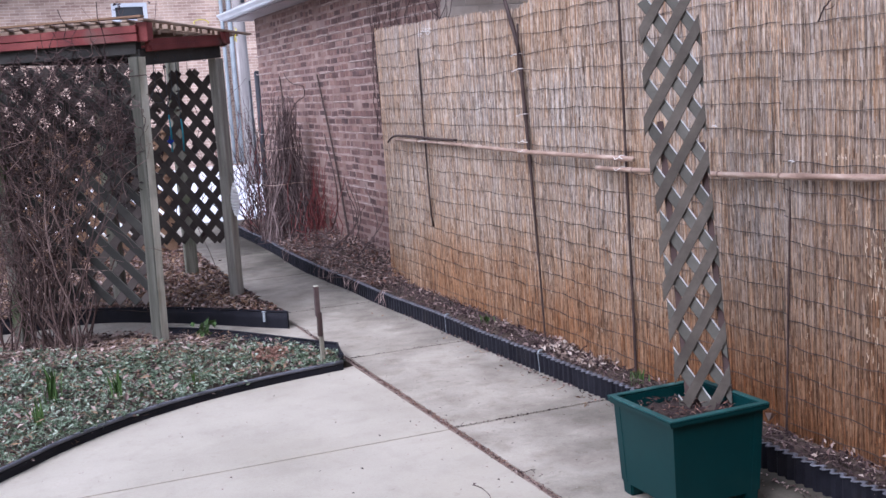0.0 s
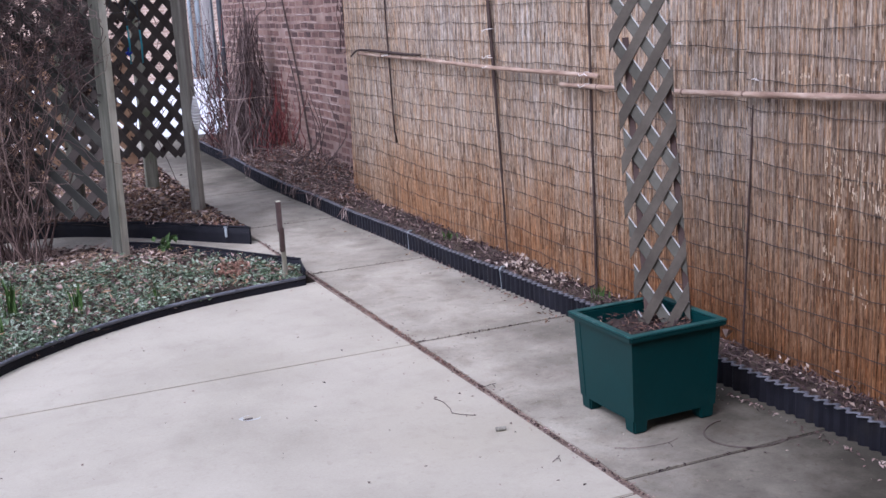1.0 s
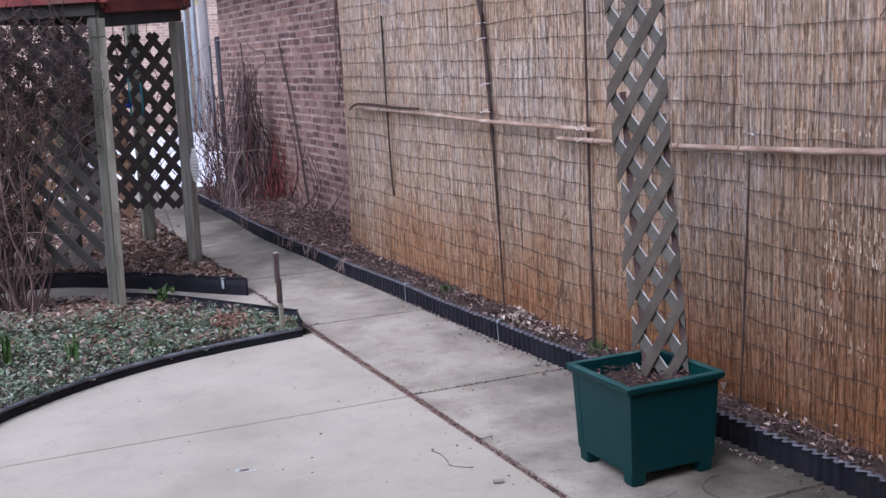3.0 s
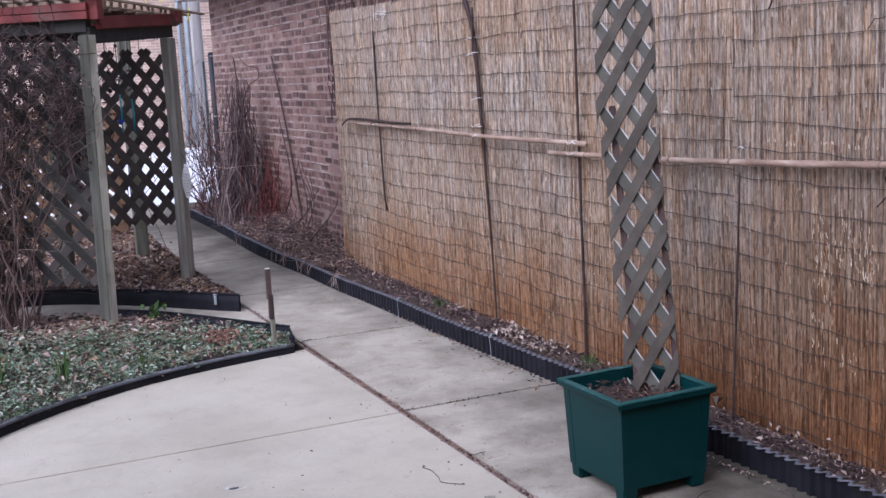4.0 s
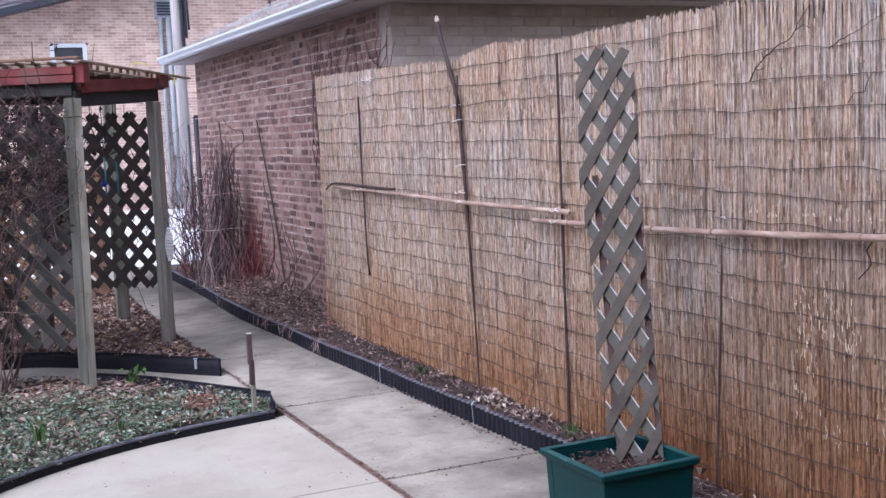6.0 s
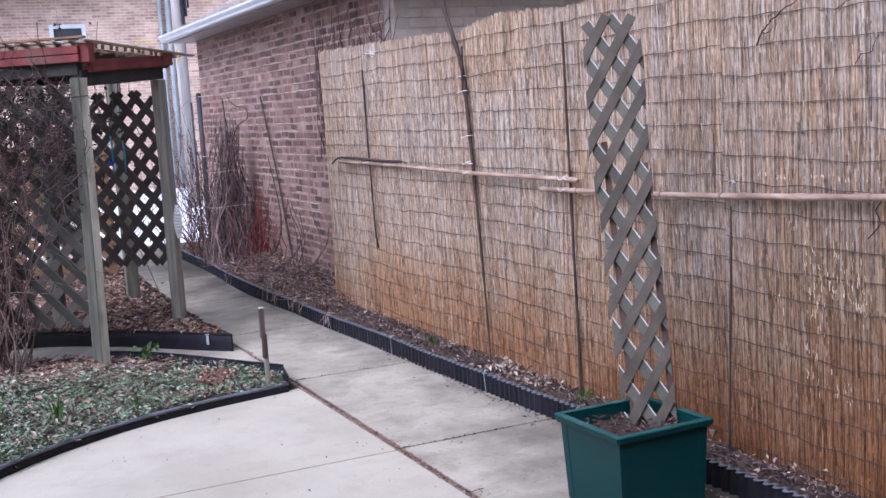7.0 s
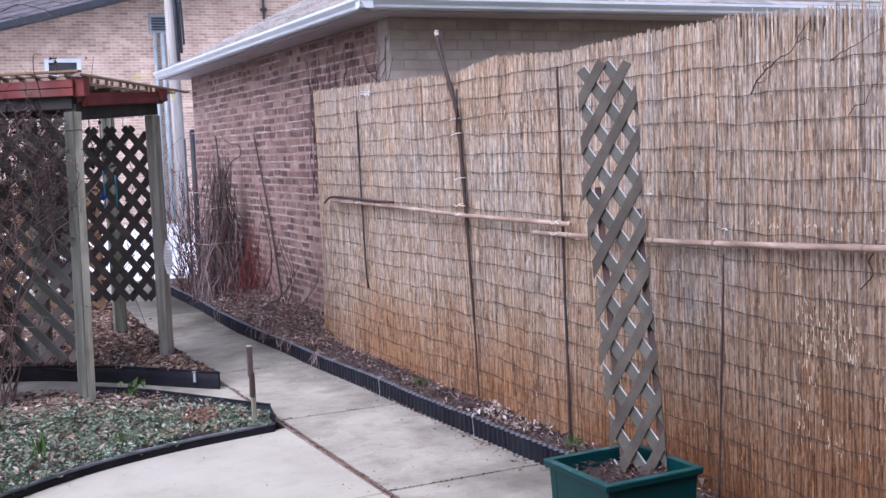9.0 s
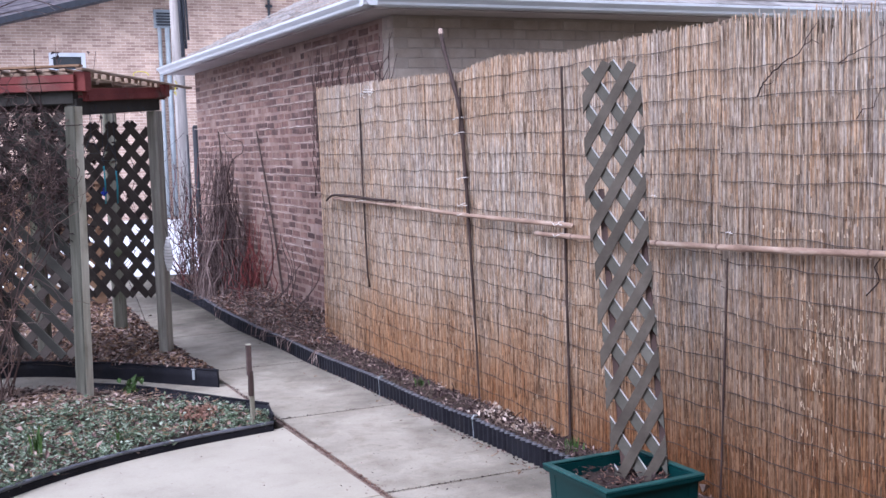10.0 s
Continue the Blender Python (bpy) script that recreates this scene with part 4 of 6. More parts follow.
# added rod that draws the dark seam line between the two panels
rod("dead_stalk", [(RX + 0.003, 3.615, 0.06), (RX + 0.004, 3.600, 0.35), (RX + 0.002, 3.586, 0.60), (RX + 0.004, 3.574, 0.85), (RX + 0.006, 3.566, 1.07)], [0.0046, 0.0040, 0.0044, 0.0026], STAKE_WOOD,
    "dark brown rod that draws the dark seam line of the matting", "stalk", knots=4)
rod("dead_branch", [(RX, 5.73, 0.03), (RX, 5.77, 0.6), (RX, 5.82, 1.18), (RX - 0.004, 5.845, 1.5), (RX - 0.006, 5.87, 1.72), (RX - 0.006, 5.99, 1.96), (RX - 0.002, 6.07, 2.09), (RX, 6.11, 2.19)],
    [0.0056, 0.006, 0.0085, 0.0115, 0.0120, 0.0115], ROD, "long crooked dark branch tied to the fence", "branch", knots=5)
b = Bulk()
b.tube([(RX, 6.107, 2.182), (RX, 6.118, 2.205), (RX, 6.112, 2.218)], [0.0148, 0.0155, 0.011], 8)
part("cut_end", b, CHALK, bpy.data.objects["dead_branch"], "pale sawn tip")
rod("metal_rod", [(RX - 0.02, 5.86, 1.60), (RX - 0.02, 5.835, 1.86)], [0.007, 0.006], ROD, "short dark rod tied beside the branch", "rod")
BX = 2.862
rod("bamboo_pole", [(BX, 8.02, 1.165), (BX, 6.83, 1.155), (BX - 0.01, 5.84, 1.14), (BX, 4.68, 1.138)], [0.0105, 0.0125], BAMBOO, "pale bamboo cane tied across the fence", "bamboo pole", knots=7)
rod("bamboo_pole", [(BX - 0.012, 5.01, 1.083), (BX - 0.012, 4.04, 1.10), (BX - 0.012, 3.2, 1.128), (BX - 0.012, 2.3, 1.17)], [0.011, 0.0135], BAMBOO, "pinkish bamboo cane tied across the fence", "bamboo pole", knots=6)
for cane, ends, x in (("bamboo_pole", ((7.9, 1.164), (6.83, 1.155), (5.84, 1.14), (4.75, 1.138)), BX), ("bamboo_pole.001", ((4.9, 1.085), (4.04, 1.10), (3.2, 1.128), (2.4, 1.165)), BX - 0.012)):
    ys, zs = [e[0] for e in ends][::-1], [e[1] for e in ends][::-1]
    y = ys[0] + 0.1
    while y < ys[-1]:
        z = float(np.interp(y, ys, zs))
        b = Bulk()
        b.tube([(x, y - 0.006, z), (x, y - 0.002, z), (x, y + 0.003, z), (x, y + 0.007, z)], [0.0120, 0.0142, 0.0138, 0.0118], 9)
        part("node", b, CANE_JOINT, bpy.data.objects[cane], "darker joint of the cane", smooth=True)
        y += rng.uniform(0.30, 0.46)
rod("dead_branch", [(BX - 0.015, 8.16, 1.145), (BX - 0.015, 8.02, 1.19), (BX - 0.015, 7.7, 1.195), (BX - 0.012, 7.2, 1.185), (BX - 0.01, 6.83, 1.185)], [0.007, 0.010, 0.008], ROD, "thin bent twig hooked over the bamboo cane", "branch")
for yy, zz in ((7.44, 1.170), (4.77, 1.145), (4.77, 1.090), (5.867, 1.692), (5.855, 1.606), (5.827, 1.353), (5.832, 1.200), (5.837, 1.146)):
    b = Bulk()
    slant = rng.uniform(-0.010, 0.010)
    b.tube([(RX - 0.010 + 0.021 * math.cos(a), yy + 0.018 * math.sin(a), zz + slant * math.sin(a)) for a in np.linspace(0, 2 * math.pi, 14)], 0.0022, 5)
    b.tube([(RX - 0.034, yy + 0.006, zz), (RX - 0.040, yy + 0.030, zz - 0.010), (RX - 0.036, yy + 0.055, zz - 0.004 + slant)], [0.0020, 0.0017, 0.0012], 4)
    alone("cable_tie", b, WHITE_TIE, "small white tie that binds branch, cane and rod", "cable tie", "ties on the fence")
for yy, zz in ((3.55, 1.17), (4.04, 1.30)):
    b = Bulk()
    b.tube([(FX - 0.026, yy + 0.02, zz), (FX - 0.030, yy, zz + 0.004), (FX - 0.026, yy - 0.02, zz - 0.002)], 0.0016, 5)
    b.tube([(FX - 0.028, yy - 0.012, zz + 0.008), (FX - 0.032, yy - 0.012, zz - 0.004)], 0.0014, 5)
    alone("cable_tie", b, WHITE_TIE, "small white tie that binds the reed matting", "cable tie", "ties on the fence")

# knot of pale twine near the matting's top
b = Bulk()
for k in range(7):
    cy, cz, a0 = 7.296 + rng.gauss(0, 0.05), 1.905 + rng.gauss(0, 0.012), rng.uniform(0, 6.3)
    b.tube([(FX - 0.022 - 0.006 * j, cy + (0.05 * (j - 1.5) if k < 3 else 0.030 * math.cos(a0 + j * 1.7)), cz + (0.004 * j if k < 3 else 0.018 * math.sin(a0 + j * 1.7))) for j in range(4)], 0.0016, 4)
alone("twine_knot", b, WHITE_TIE, "tangled knot of pale twine on the reed matting", "twine")

# ---- arbor ----
PO, PA, PB, PD = (Vector(p) for p in ((0.10, 7.84, 0), (0.935, 7.25, 0), (1.606, 8.209, 0), (0.83, 8.72, 0)))
arbor = thing("garden_arbor", (0.9, 8.0, 0.04), "weathered wooden garden arbor with red rim boards and lattice sides", "arbor")
PW, CHAMFER = 0.080, 0.008
for p, z0, foot in ((PO, 0.0, (0, 0)), (PA, 0.0, (-0.027, 0.013)), (PB, 0.02, (0.004, -0.002)), (PD, 0.02, (0, 0))):
    ang = radians(40)
    near = p in (PA, PB)
    bm = bmesh.new()
    h = 1.835 - z0
    ring = 14
    hw = PW / 2
    outline = [(hw, -hw + CHAMFER), (hw, hw - CHAMFER), (hw - CHAMFER, hw), (-hw + CHAMFER, hw), (-hw, hw - CHAMFER), (-hw, -hw + CHAMFER), (-hw + CHAMFER, -hw), (hw - CHAMFER, -hw)]
    vs = []
    for i in range(ring + 1):
        t = i / ring
        z = z0 + h * t
        row = []
        for k, (ox, oy) in enumerate(outline):
            q = 1 + 0.05 * noise.noise(Vector((k * 3.1 + p.x * 9, z * 2.5, p.y)))
            bend = 0.006 * noise.noise(Vector((p.x * 7, p.y * 3, z * 1.6)))
            x, y = ox * q + bend, oy * q
            row.append(bm.verts.new((p.x + foot[0] * (1 - t) + x * math.cos(ang) - y * math.sin(ang), p.y + foot[1] * (1 - t) + x * math.sin(ang) + y * math.cos(ang), z)))
        vs.append(row)
    for i in range(ring):
        for k in range(8):
            f = bm.faces.new((vs[i][k], vs[i][(k + 1) % 8], vs[i + 1][(k + 1) % 8], vs[i + 1][k]))
            # one side darker: green algae, with the vine's shade in the same colour
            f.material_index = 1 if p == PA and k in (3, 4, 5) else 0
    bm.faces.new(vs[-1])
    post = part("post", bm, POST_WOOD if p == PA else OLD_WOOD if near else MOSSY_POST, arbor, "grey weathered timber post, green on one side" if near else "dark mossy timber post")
    post.data.materials.append(ALGAE_SHADE)
for a, c, za, zc, boards in ((PO, PA, 1.975, 1.975, 2), (PA, PB, 1.905, 1.965, 1), (PB, PD, 1.965, 1.975, 2), (PD, PO, 1.975, 1.975, 2)):
    d = (c - a).normalized()
    inn = Vector((-d.y, d.x, 0))
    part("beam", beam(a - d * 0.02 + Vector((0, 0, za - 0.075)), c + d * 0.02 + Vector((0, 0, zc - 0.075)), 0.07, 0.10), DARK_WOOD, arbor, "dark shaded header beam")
    out = -inn * 0.062
    for k in range(boards):
        dz = (k - (boards - 1) / 2) * 0.050
        push = out * (1.0 + 0.05 * k)
        part("rim_board", beam(a + d * (-0.055 if boards == 2 else 0.03) + push + Vector((0, 0, za + dz)), c + d * 0.055 + push + Vector((0, 0, zc + dz)), 0.03, 0.046 if boards == 2 else 0.078, 0.003), RED_PAINT, arbor, "faded red painted rim board")
    if boards == 1:
        part("rim_board", beam(a + d * 0.04 + out * 1.28 + Vector((0, 0, za - 0.018)), c - d * 0.04 + out * 1.28 + Vector((0, 0, zc - 0.018)), 0.012, 0.034, 0.002), RED_PAINT, arbor, "narrow red batten")
for p, h in ((PA, 0.118), (PB, 0.10)):
    part("corner_block", block((0.075, 0.075, h), Matrix.Translation(p + Vector((0.055, -0.055, 1.982))) @ Matrix.Rotation(math.atan2(0.95, 0.69), 4, 'Z'), 0.004), RED_PAINT, arbor, "red corner block")
# lath roof: rafters below, long strips on top
du, dv = (PB - PA), (PO - PA)
nu, nv = du.normalized(), dv.normalized()
for k in range(13):
    s = -0.10 + k * 0.105
    a = PA + nv * s - nu * 0.10
    c = a + nu * (du.length + rng.uniform(0.48, 0.58))
    lift = rng.uniform(-0.003, 0.003)
    part("roof_lath", beam(a + Vector((0, 0, 2.054 + lift)), c + Vector((0, 0, 2.012 + lift)), rng.uniform(0.038, 0.046), 0.014, 0.002), LATH, arbor)
part("roof_edge", beam(PA - nu * 0.085 - nv * 0.11 + Vector((0, 0, 2.072)), PA - nu * 0.085 + nv * (dv.length + 0.1) + Vector((0, 0, 2.072)), 0.05, 0.014, 0.002), TAN_WOOD, arbor, "dark brown edge strip")
for k in range(14):
    s = 0.02 + k * 0.098
    a = PA + nu * s - nv * rng.uniform(0.07, 0.095)
    c = a + nv * (dv.length + 0.22)
    z = 2.030 - 0.032 * s / du.length * 0.8
    part("rafter", beam(a + Vector((0, 0, z)), c + Vector((0, 0, z + rng.uniform(-0.004, 0.004))), 0.044, 0.030, 0.002), LATH, arbor)
    if k % 2 == 0 and k < 11:
        e = PA + nu * (s + 0.045) - nv * rng.uniform(0.02, 0.05)
        part("rafter", beam(e + Vector((0, 0, z - 0.036)), e + nv * dv.length + Vector((0, 0, z - 0.036)), 0.036, 0.024, 0.002), LATH, arbor)


def lattice(parent, origin, u, nrm, width, z0, z1, pitch, slat_w, mat, thick=0.008, slope=1.0, name="slat", first=1, front=None, worn=None):
    """Crossing slats clipped to an upright rectangle; u runs along it, nrm out of it; worn paints a sky-lit upper edge.
    """
    u, nrm, o = Vector(u).normalized(), Vector(nrm).normalized(), Vector(origin)
    step = pitch * math.sqrt(1 + slope * slope)
    for layer, sgn in ((0, first), (1, -first)):
        c = -(z1 - z0) * 2
        while c < width * slope + (z1 - z0) * 2:
            pts = []
            for s in (0, width):
                z = sgn * slope * s + c
                if 0 <= z <= z1 - z0:
                    pts.append((s, z))
            for z in (0, z1 - z0):
                s = (z - c) / (sgn * slope)
                if 0 < s < width:
                    pts.append((s, z))
            if len(pts) >= 2:
                pts.sort()
                (s0, za), (s1, zb) = pts[0], pts[-1]
                if math.hypot(s1 - s0, zb - za) > 0.09:
                    off = nrm * (layer * thick * 1.05)
                    p0, p1 = o + u * s0 + off + Vector((0, 0, z0 + za)), o + u * s1 + off + Vector((0, 0, z0 + zb))
                    slat_ob = part(name, beam(p0, p1, slat_w, thick, 0.0015, up=nrm), front if front and layer else mat, parent)
                    if worn and layer:
                        side = (p1 - p0).cross(nrm).normalized()
                        side = side if side.z > 0 else -side
                        part("worn_edge", beam(p0 + side * (slat_w / 2 + 0.0005), p1 + side * (slat_w / 2 + 0.0005), 0.004, thick * 0.9, 0.0, up=nrm), worn, slat_ob, "pale upper edge, painted as lit by the sky")
            c += step


n_near = Vector((-nv.y, nv.x, 0))
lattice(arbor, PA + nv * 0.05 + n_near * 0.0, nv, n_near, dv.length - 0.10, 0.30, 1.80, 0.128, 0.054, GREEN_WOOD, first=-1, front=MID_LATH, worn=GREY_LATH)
w = (PB - PD)
n_far = Vector((w.y, -w.x, 0)).normalized()
lattice(arbor, PD + w.normalized() * 0.05, w, n_far, w.length - 0.10, 0.52, 1.76, 0.105, 0.052, GREEN_WOOD, slope=1.15)

back_post = thing("wooden_post", (1.52, 9.63, 0.06), "grey mossy timber post in the mulch behind the arbor", "post")
part("shaft", block((0.10, 0.10, 1.9), Matrix.Translation((1.52, 9.63, 0.95)), 0.006), MOSSY_POST, back_post)

tan = thing("lattice_fence", (1.0, 11.2, 0.05), "tan wooden lattice fence panel behind the arbor", "fence")
lattice(tan, (-1.8, 11.2, 0), (1, 0, 0), (0, -1, 0), 3.42, 0.1, 1.27, 0.085, 0.058, TAN_WOOD)
for x in (-1.8, -0.05, 1.62):
    part("post", block((0.07, 0.07, 1.35), Matrix.Translation((x, 11.24, 0.65)), 0.004), TAN_WOOD, tan)
part("rail", block((3.5, 0.04, 0.06), Matrix.Translation((-0.09, 11.20, 1.29)), 0.003), TAN_WOOD, tan)

# ---- planter and trellis ----
planter = thing("planter", (2.24, 3.37, 0), "square dark green plastic planter box on short feet, filled with soil", "planter")
PC = Vector((2.245, 3.375, 0))


def frustum(bm, w0, w1, z0, z1):
    r = []
    for w, z in ((w0, z0), (w1, z1)):
        r.append([bm.verts.new((sx * w / 2, sy * w / 2, z)) for sx, sy in ((-1, -1), (1, -1), (1, 1), (-1, 1))])
    for k in range(4):
        bm.faces.new((r[0][k], r[0][(k + 1) % 4], r[1][(k + 1) % 4], r[1][k]))
    return r


bm = bmesh.new()
outer = frustum(bm, 0.350, 0.376, 0.046, 0.345)
inner = frustum(bm, 0.335, 0.360, 0.10, 0.368)
frustum(bm, 0.376, 0.412, 0.345, 0.347)
lip1 = frustum(bm, 0.412, 0.416, 0.347, 0.372)
top = lip1[1]
inn = inner[1]
for k in range(4):
    bm.faces.new((top[k], top[(k + 1) % 4], inn[(k + 1) % 4], inn[k]))
bm.faces.new(outer[0])
bm.faces.new(inner[0])
bmesh.ops.remove_doubles(bm, verts=bm.verts, dist=0.0005)
bmesh.ops.recalc_face_normals(bm, faces=bm.faces)
bmesh.ops.bevel(bm, geom=[e for e in bm.edges if abs(e.verts[0].co.z - e.verts[1].co.z) > 0.05 or e.verts[0].co.z > 0.34], offset=0.005, segments=2, affect='EDGES')
PM = Matrix.Translation(PC) @ Matrix.Rotation(radians(1.0), 4, 'Z')
bmesh.ops.transform(bm, matrix=PM, verts=bm.verts)
part("box", bm, GREEN_PLASTIC, planter)
b = Bulk()
ro, ri, zt = 0.205, 0.182, 0.3735
sq = [(-1, -1), (1, -1), (1, 1), (-1, 1)]
b.add([PM @ Vector((sx * r, sy * r, z)) for r, z in ((ro, zt), (ri, zt), (ro + 0.002, zt - 0.004), (ri - 0.001, zt - 0.004)) for sx, sy in sq],
      [(k, (k + 1) % 4, 4 + (k + 1) % 4, 4 + k) for k in range(4)] + [(8 + k, 8 + (k + 1) % 4, (k + 1) % 4, k) for k in range(4)] + [(4 + k, 4 + (k + 1) % 4, 12 + (k + 1) % 4, 12 + k) for k in range(4)])
part("rim", b, FADED_PLASTIC, planter, "faded lighter green top rim")
for sx, sy in sq:
    corner = bmesh.new()
    low = [corner.verts.new((sx * (0.1765 - a), sy * (0.1765 - c), 0.05)) for a, c in ((0, 0), (0.036, 0), (0.036, 0.004), (0.004, 0.004), (0.004, 0.036), (0, 0.036))]
    high = [corner.verts.new((sx * (0.1895 - a), sy * (0.1895 - c), 0.344)) for a, c in ((0, 0), (0.036, 0), (0.036, 0.004), (0.004, 0.004), (0.004, 0.036), (0, 0.036))]
    for k in range(6):
        corner.faces.new((low[k], low[(k + 1) % 6], high[(k + 1) % 6], high[k]))
    bmesh.ops.recalc_face_normals(corner, faces=corner.faces)
    bmesh.ops.transform(corner, matrix=PM, verts=corner.verts)
    part("corner_strip", corner, GREEN_PLASTIC, planter)
for sx, sy in ((-1, -1), (1, -1), (1, 1), (-1, 1)):
    bm = bmesh.new()
    bmesh.ops.create_cube(bm, size=1)
    for v in bm.verts:
        k = 0.056 if v.co.z < 0 else 0.070
        e = 0.1725 if v.co.z < 0 else 0.178
        v.co = Vector((sx * (e - k / 2) + v.co.x * k, sy * (e - k / 2) + v.co.y * k, 0.0 if v.co.z < 0 else 0.115))
    bmesh.ops.bevel(bm, geom=bm.edges[:], offset=0.006, segments=2, affect='EDGES')
    bmesh.ops.transform(bm, matrix=PM, verts=bm.verts)
    part("foot", bm, GREEN_PLASTIC, planter)
b = Bulk()
N = 16
grid = [[PC + Vector((-0.172 + 0.344 * i / N, -0.172 + 0.344 * j / N, 0.318 + 0.018 * noise.noise(Vector((i * 0.5, j * 0.5, 2))) + 0.02 * noise.noise(Vector((i * 0.2, j * 0.2, 7))))) for j in range(N + 1)] for i in range(N + 1)]
b.add([p for r in grid for p in r], [(i * (N + 1) + j, (i + 1) * (N + 1) + j, (i + 1) * (N + 1) + j + 1, i * (N + 1) + j + 1) for i in range(N) for j in range(N)])
part("soil", b, POT_SOIL, planter, "dry brown potting soil", smooth=True)

T0, T1 = Vector((2.325, 3.375, 0.26)), Vector((2.47, 3.72, 1.85))
trellis = thing("trellis", T0, "grey-brown expanding lattice trellis leaning in the planter", "trellis")
tu = Vector((0.8274, -0.5597, 0.046))
tw = (T1 - T0)
tw.normalize()
tu = (tu - tw * tu.dot(tw)).normalized()
tn = tu.cross(tw)
SW, TT = 0.037, 0.011
RISE, SLOPE = 0.1655, 1.605
HALF = SW / 2 * math.sqrt(1 + SLOPE * SLOPE)


def trellis_edges(z):
    """The trellis is pulled a little wider above than at its foot."""
    left = float(np.interp(z, (0.0, 0.45, 0.8, 1.1, 1.45), (-0.094, -0.114, -0.119, -0.138, -0.131)))
    right = float(np.interp(z, (0.1, 0.45, 0.75, 1.1, 1.5), (0.102, 0.097, 0.089, 0.086, 0.095)))
    return left, right


def cut_slat(corners, thick, off):
    """A slanting slat with sawn ends, drawn in the plane of the trellis."""
    bm = bmesh.new()
    rows = []
    for side in (-0.5, 0.5):
        rows.append([bm.verts.new(T0 + tu * s + tw * z + tn * (side * thick) + off) for s, z in corners])
    bm.faces.new(rows[0])
    bm.faces.new(rows[1][::-1])
    k = len(corners)
    for i in range(k):
        bm.faces.new((rows[0][i], rows[1][i], rows[1][(i + 1) % k], rows[0][(i + 1) % k]))
    bmesh.ops.recalc_face_normals(bm, faces=bm.faces)
    bmesh.ops.bevel(bm, geom=bm.edges[:], offset=0.001, segments=1, affect='EDGES')
    return bm


# front slats climb to the right, back slats fall to the right
for layer, sgn, first in ((0, 1, 1.341), (1, -1, 1.419)):
    off = tn * (TT * 1.05 * (0.5 - layer))
    for k in range(-11, 4):
        c = first + k * RISE
        lz = c - sgn * SLOPE * 0.115
        rz = c + sgn * SLOPE * 0.092
        left, right = trellis_edges(lz)[0], trellis_edges(rz)[1]
        left += rng.uniform(-0.004, 0.004) + (0.010 if layer else 0.0)
        right += rng.uniform(-0.003, 0.003)
        if layer and k == 0:
            left += 0.007
        low, high = -0.02, 1.628 + rng.uniform(-0.006, 0.006)
        # trim the slat's middle line at the soil and at the top
        if sgn > 0:
            left, right = max(left, (low - c) / SLOPE), min(right, (high - 0.012 - c) / SLOPE)
        else:
            left, right = max(left, (c - high + 0.012) / SLOPE), min(right, (c - low) / SLOPE)
        if right - left < 0.03:
            continue
        tilt = rng.gauss(0, 0.012)

        def mid(q):
            return c + sgn * (SLOPE + tilt) * q
        topped = sgn * SLOPE * (right if sgn > 0 else left) + c > high - 0.03
        # the sawn end at the top is square to the slat, the others upright
        sq = HALF * SLOPE / (1 + SLOPE * SLOPE)
        lo_r, hi_r, lo_l, hi_l = right, right, left, left
        if topped and sgn > 0:
            lo_r, hi_r = right + sq, right - sq
        if topped and sgn < 0:
            lo_l, hi_l = left - sq, left + sq
        corners = [(lo_l, mid(lo_l) - HALF), (lo_r, mid(lo_r) - HALF), (hi_r, mid(hi_r) + HALF), (hi_l, mid(hi_l) + HALF)]
        slat_ob = part("slat", cut_slat(corners, TT, off), GREY_LATH if layer else TRELLIS_WOOD, trellis)
        # this strip paints the sky's light on the slat's upper edge
        if layer:
            edge = [(hi_l, mid(hi_l) + HALF - 0.0005), (hi_r, mid(hi_r) + HALF - 0.0005), (hi_r, mid(hi_r) + HALF + 0.0085), (hi_l, mid(hi_l) + HALF + 0.0085)]
            part("worn_edge", cut_slat(edge, TT * 0.9, off), PALE_EDGE, slat_ob, "pale upper edge, painted as lit by the sky")
# two dark stakes behind the slats
for sa, sb, top in ((-0.052, -0.080, 1.138), (0.096, 0.064, 1.043)):
    part("stake", beam(T0 + tu * sa + tw * 0.02 - tn * 0.024, T0 + tu * sb + tw * top - tn * 0.024, 0.024, 0.014, 0.002, up=tn), STAKE_WOOD, trellis, "dark brown stake behind the slats")

# ---- loose growth and litter ----
def strand(start, goal, wobble, n=9, seed=0.0, sag=0.0):
    """A crooked line from start to goal."""
    s, g = Vector(start), Vector(goal)
    out = []
    for i in range(n + 1):
        t = i / n
        p = s.lerp(g, t)
        k = math.sin(math.pi * min(1.0, t * 1.1)) * wobble if wobble else 0
        p += Vector((noise.noise(Vector((t * 3.1, seed, 0.3))), noise.noise(Vector((t * 3.1, seed, 7.7))), 0.5 * noise.noise(Vector((t * 3.1, seed, 3.9))))) * k
        p.z -= sag * math.sin(math.pi * t)
        out.append(p)
    return out


def scatter(name, count, spot, mat, label, size=(0.02, 0.05), flat=0.35, category="leaf litter", wide=(0.35, 0.7), lift=0.012, fold=0.35):
    """Many small leaves; spot() gives a place on the ground."""
    b = Bulk()
    for _ in range(count):
        p = spot()
        if p is None:
            continue
        s = rng.uniform(*size)
        b.leaf((p[0], p[1], p[2] + rng.uniform(0.002, lift)), s, s * rng.uniform(*wide), rng.uniform(0, 6.3), rng.gauss(0, flat), rng.gauss(0, flat), fold)
    return alone(name, b, mat, label, category, "", "stuff")


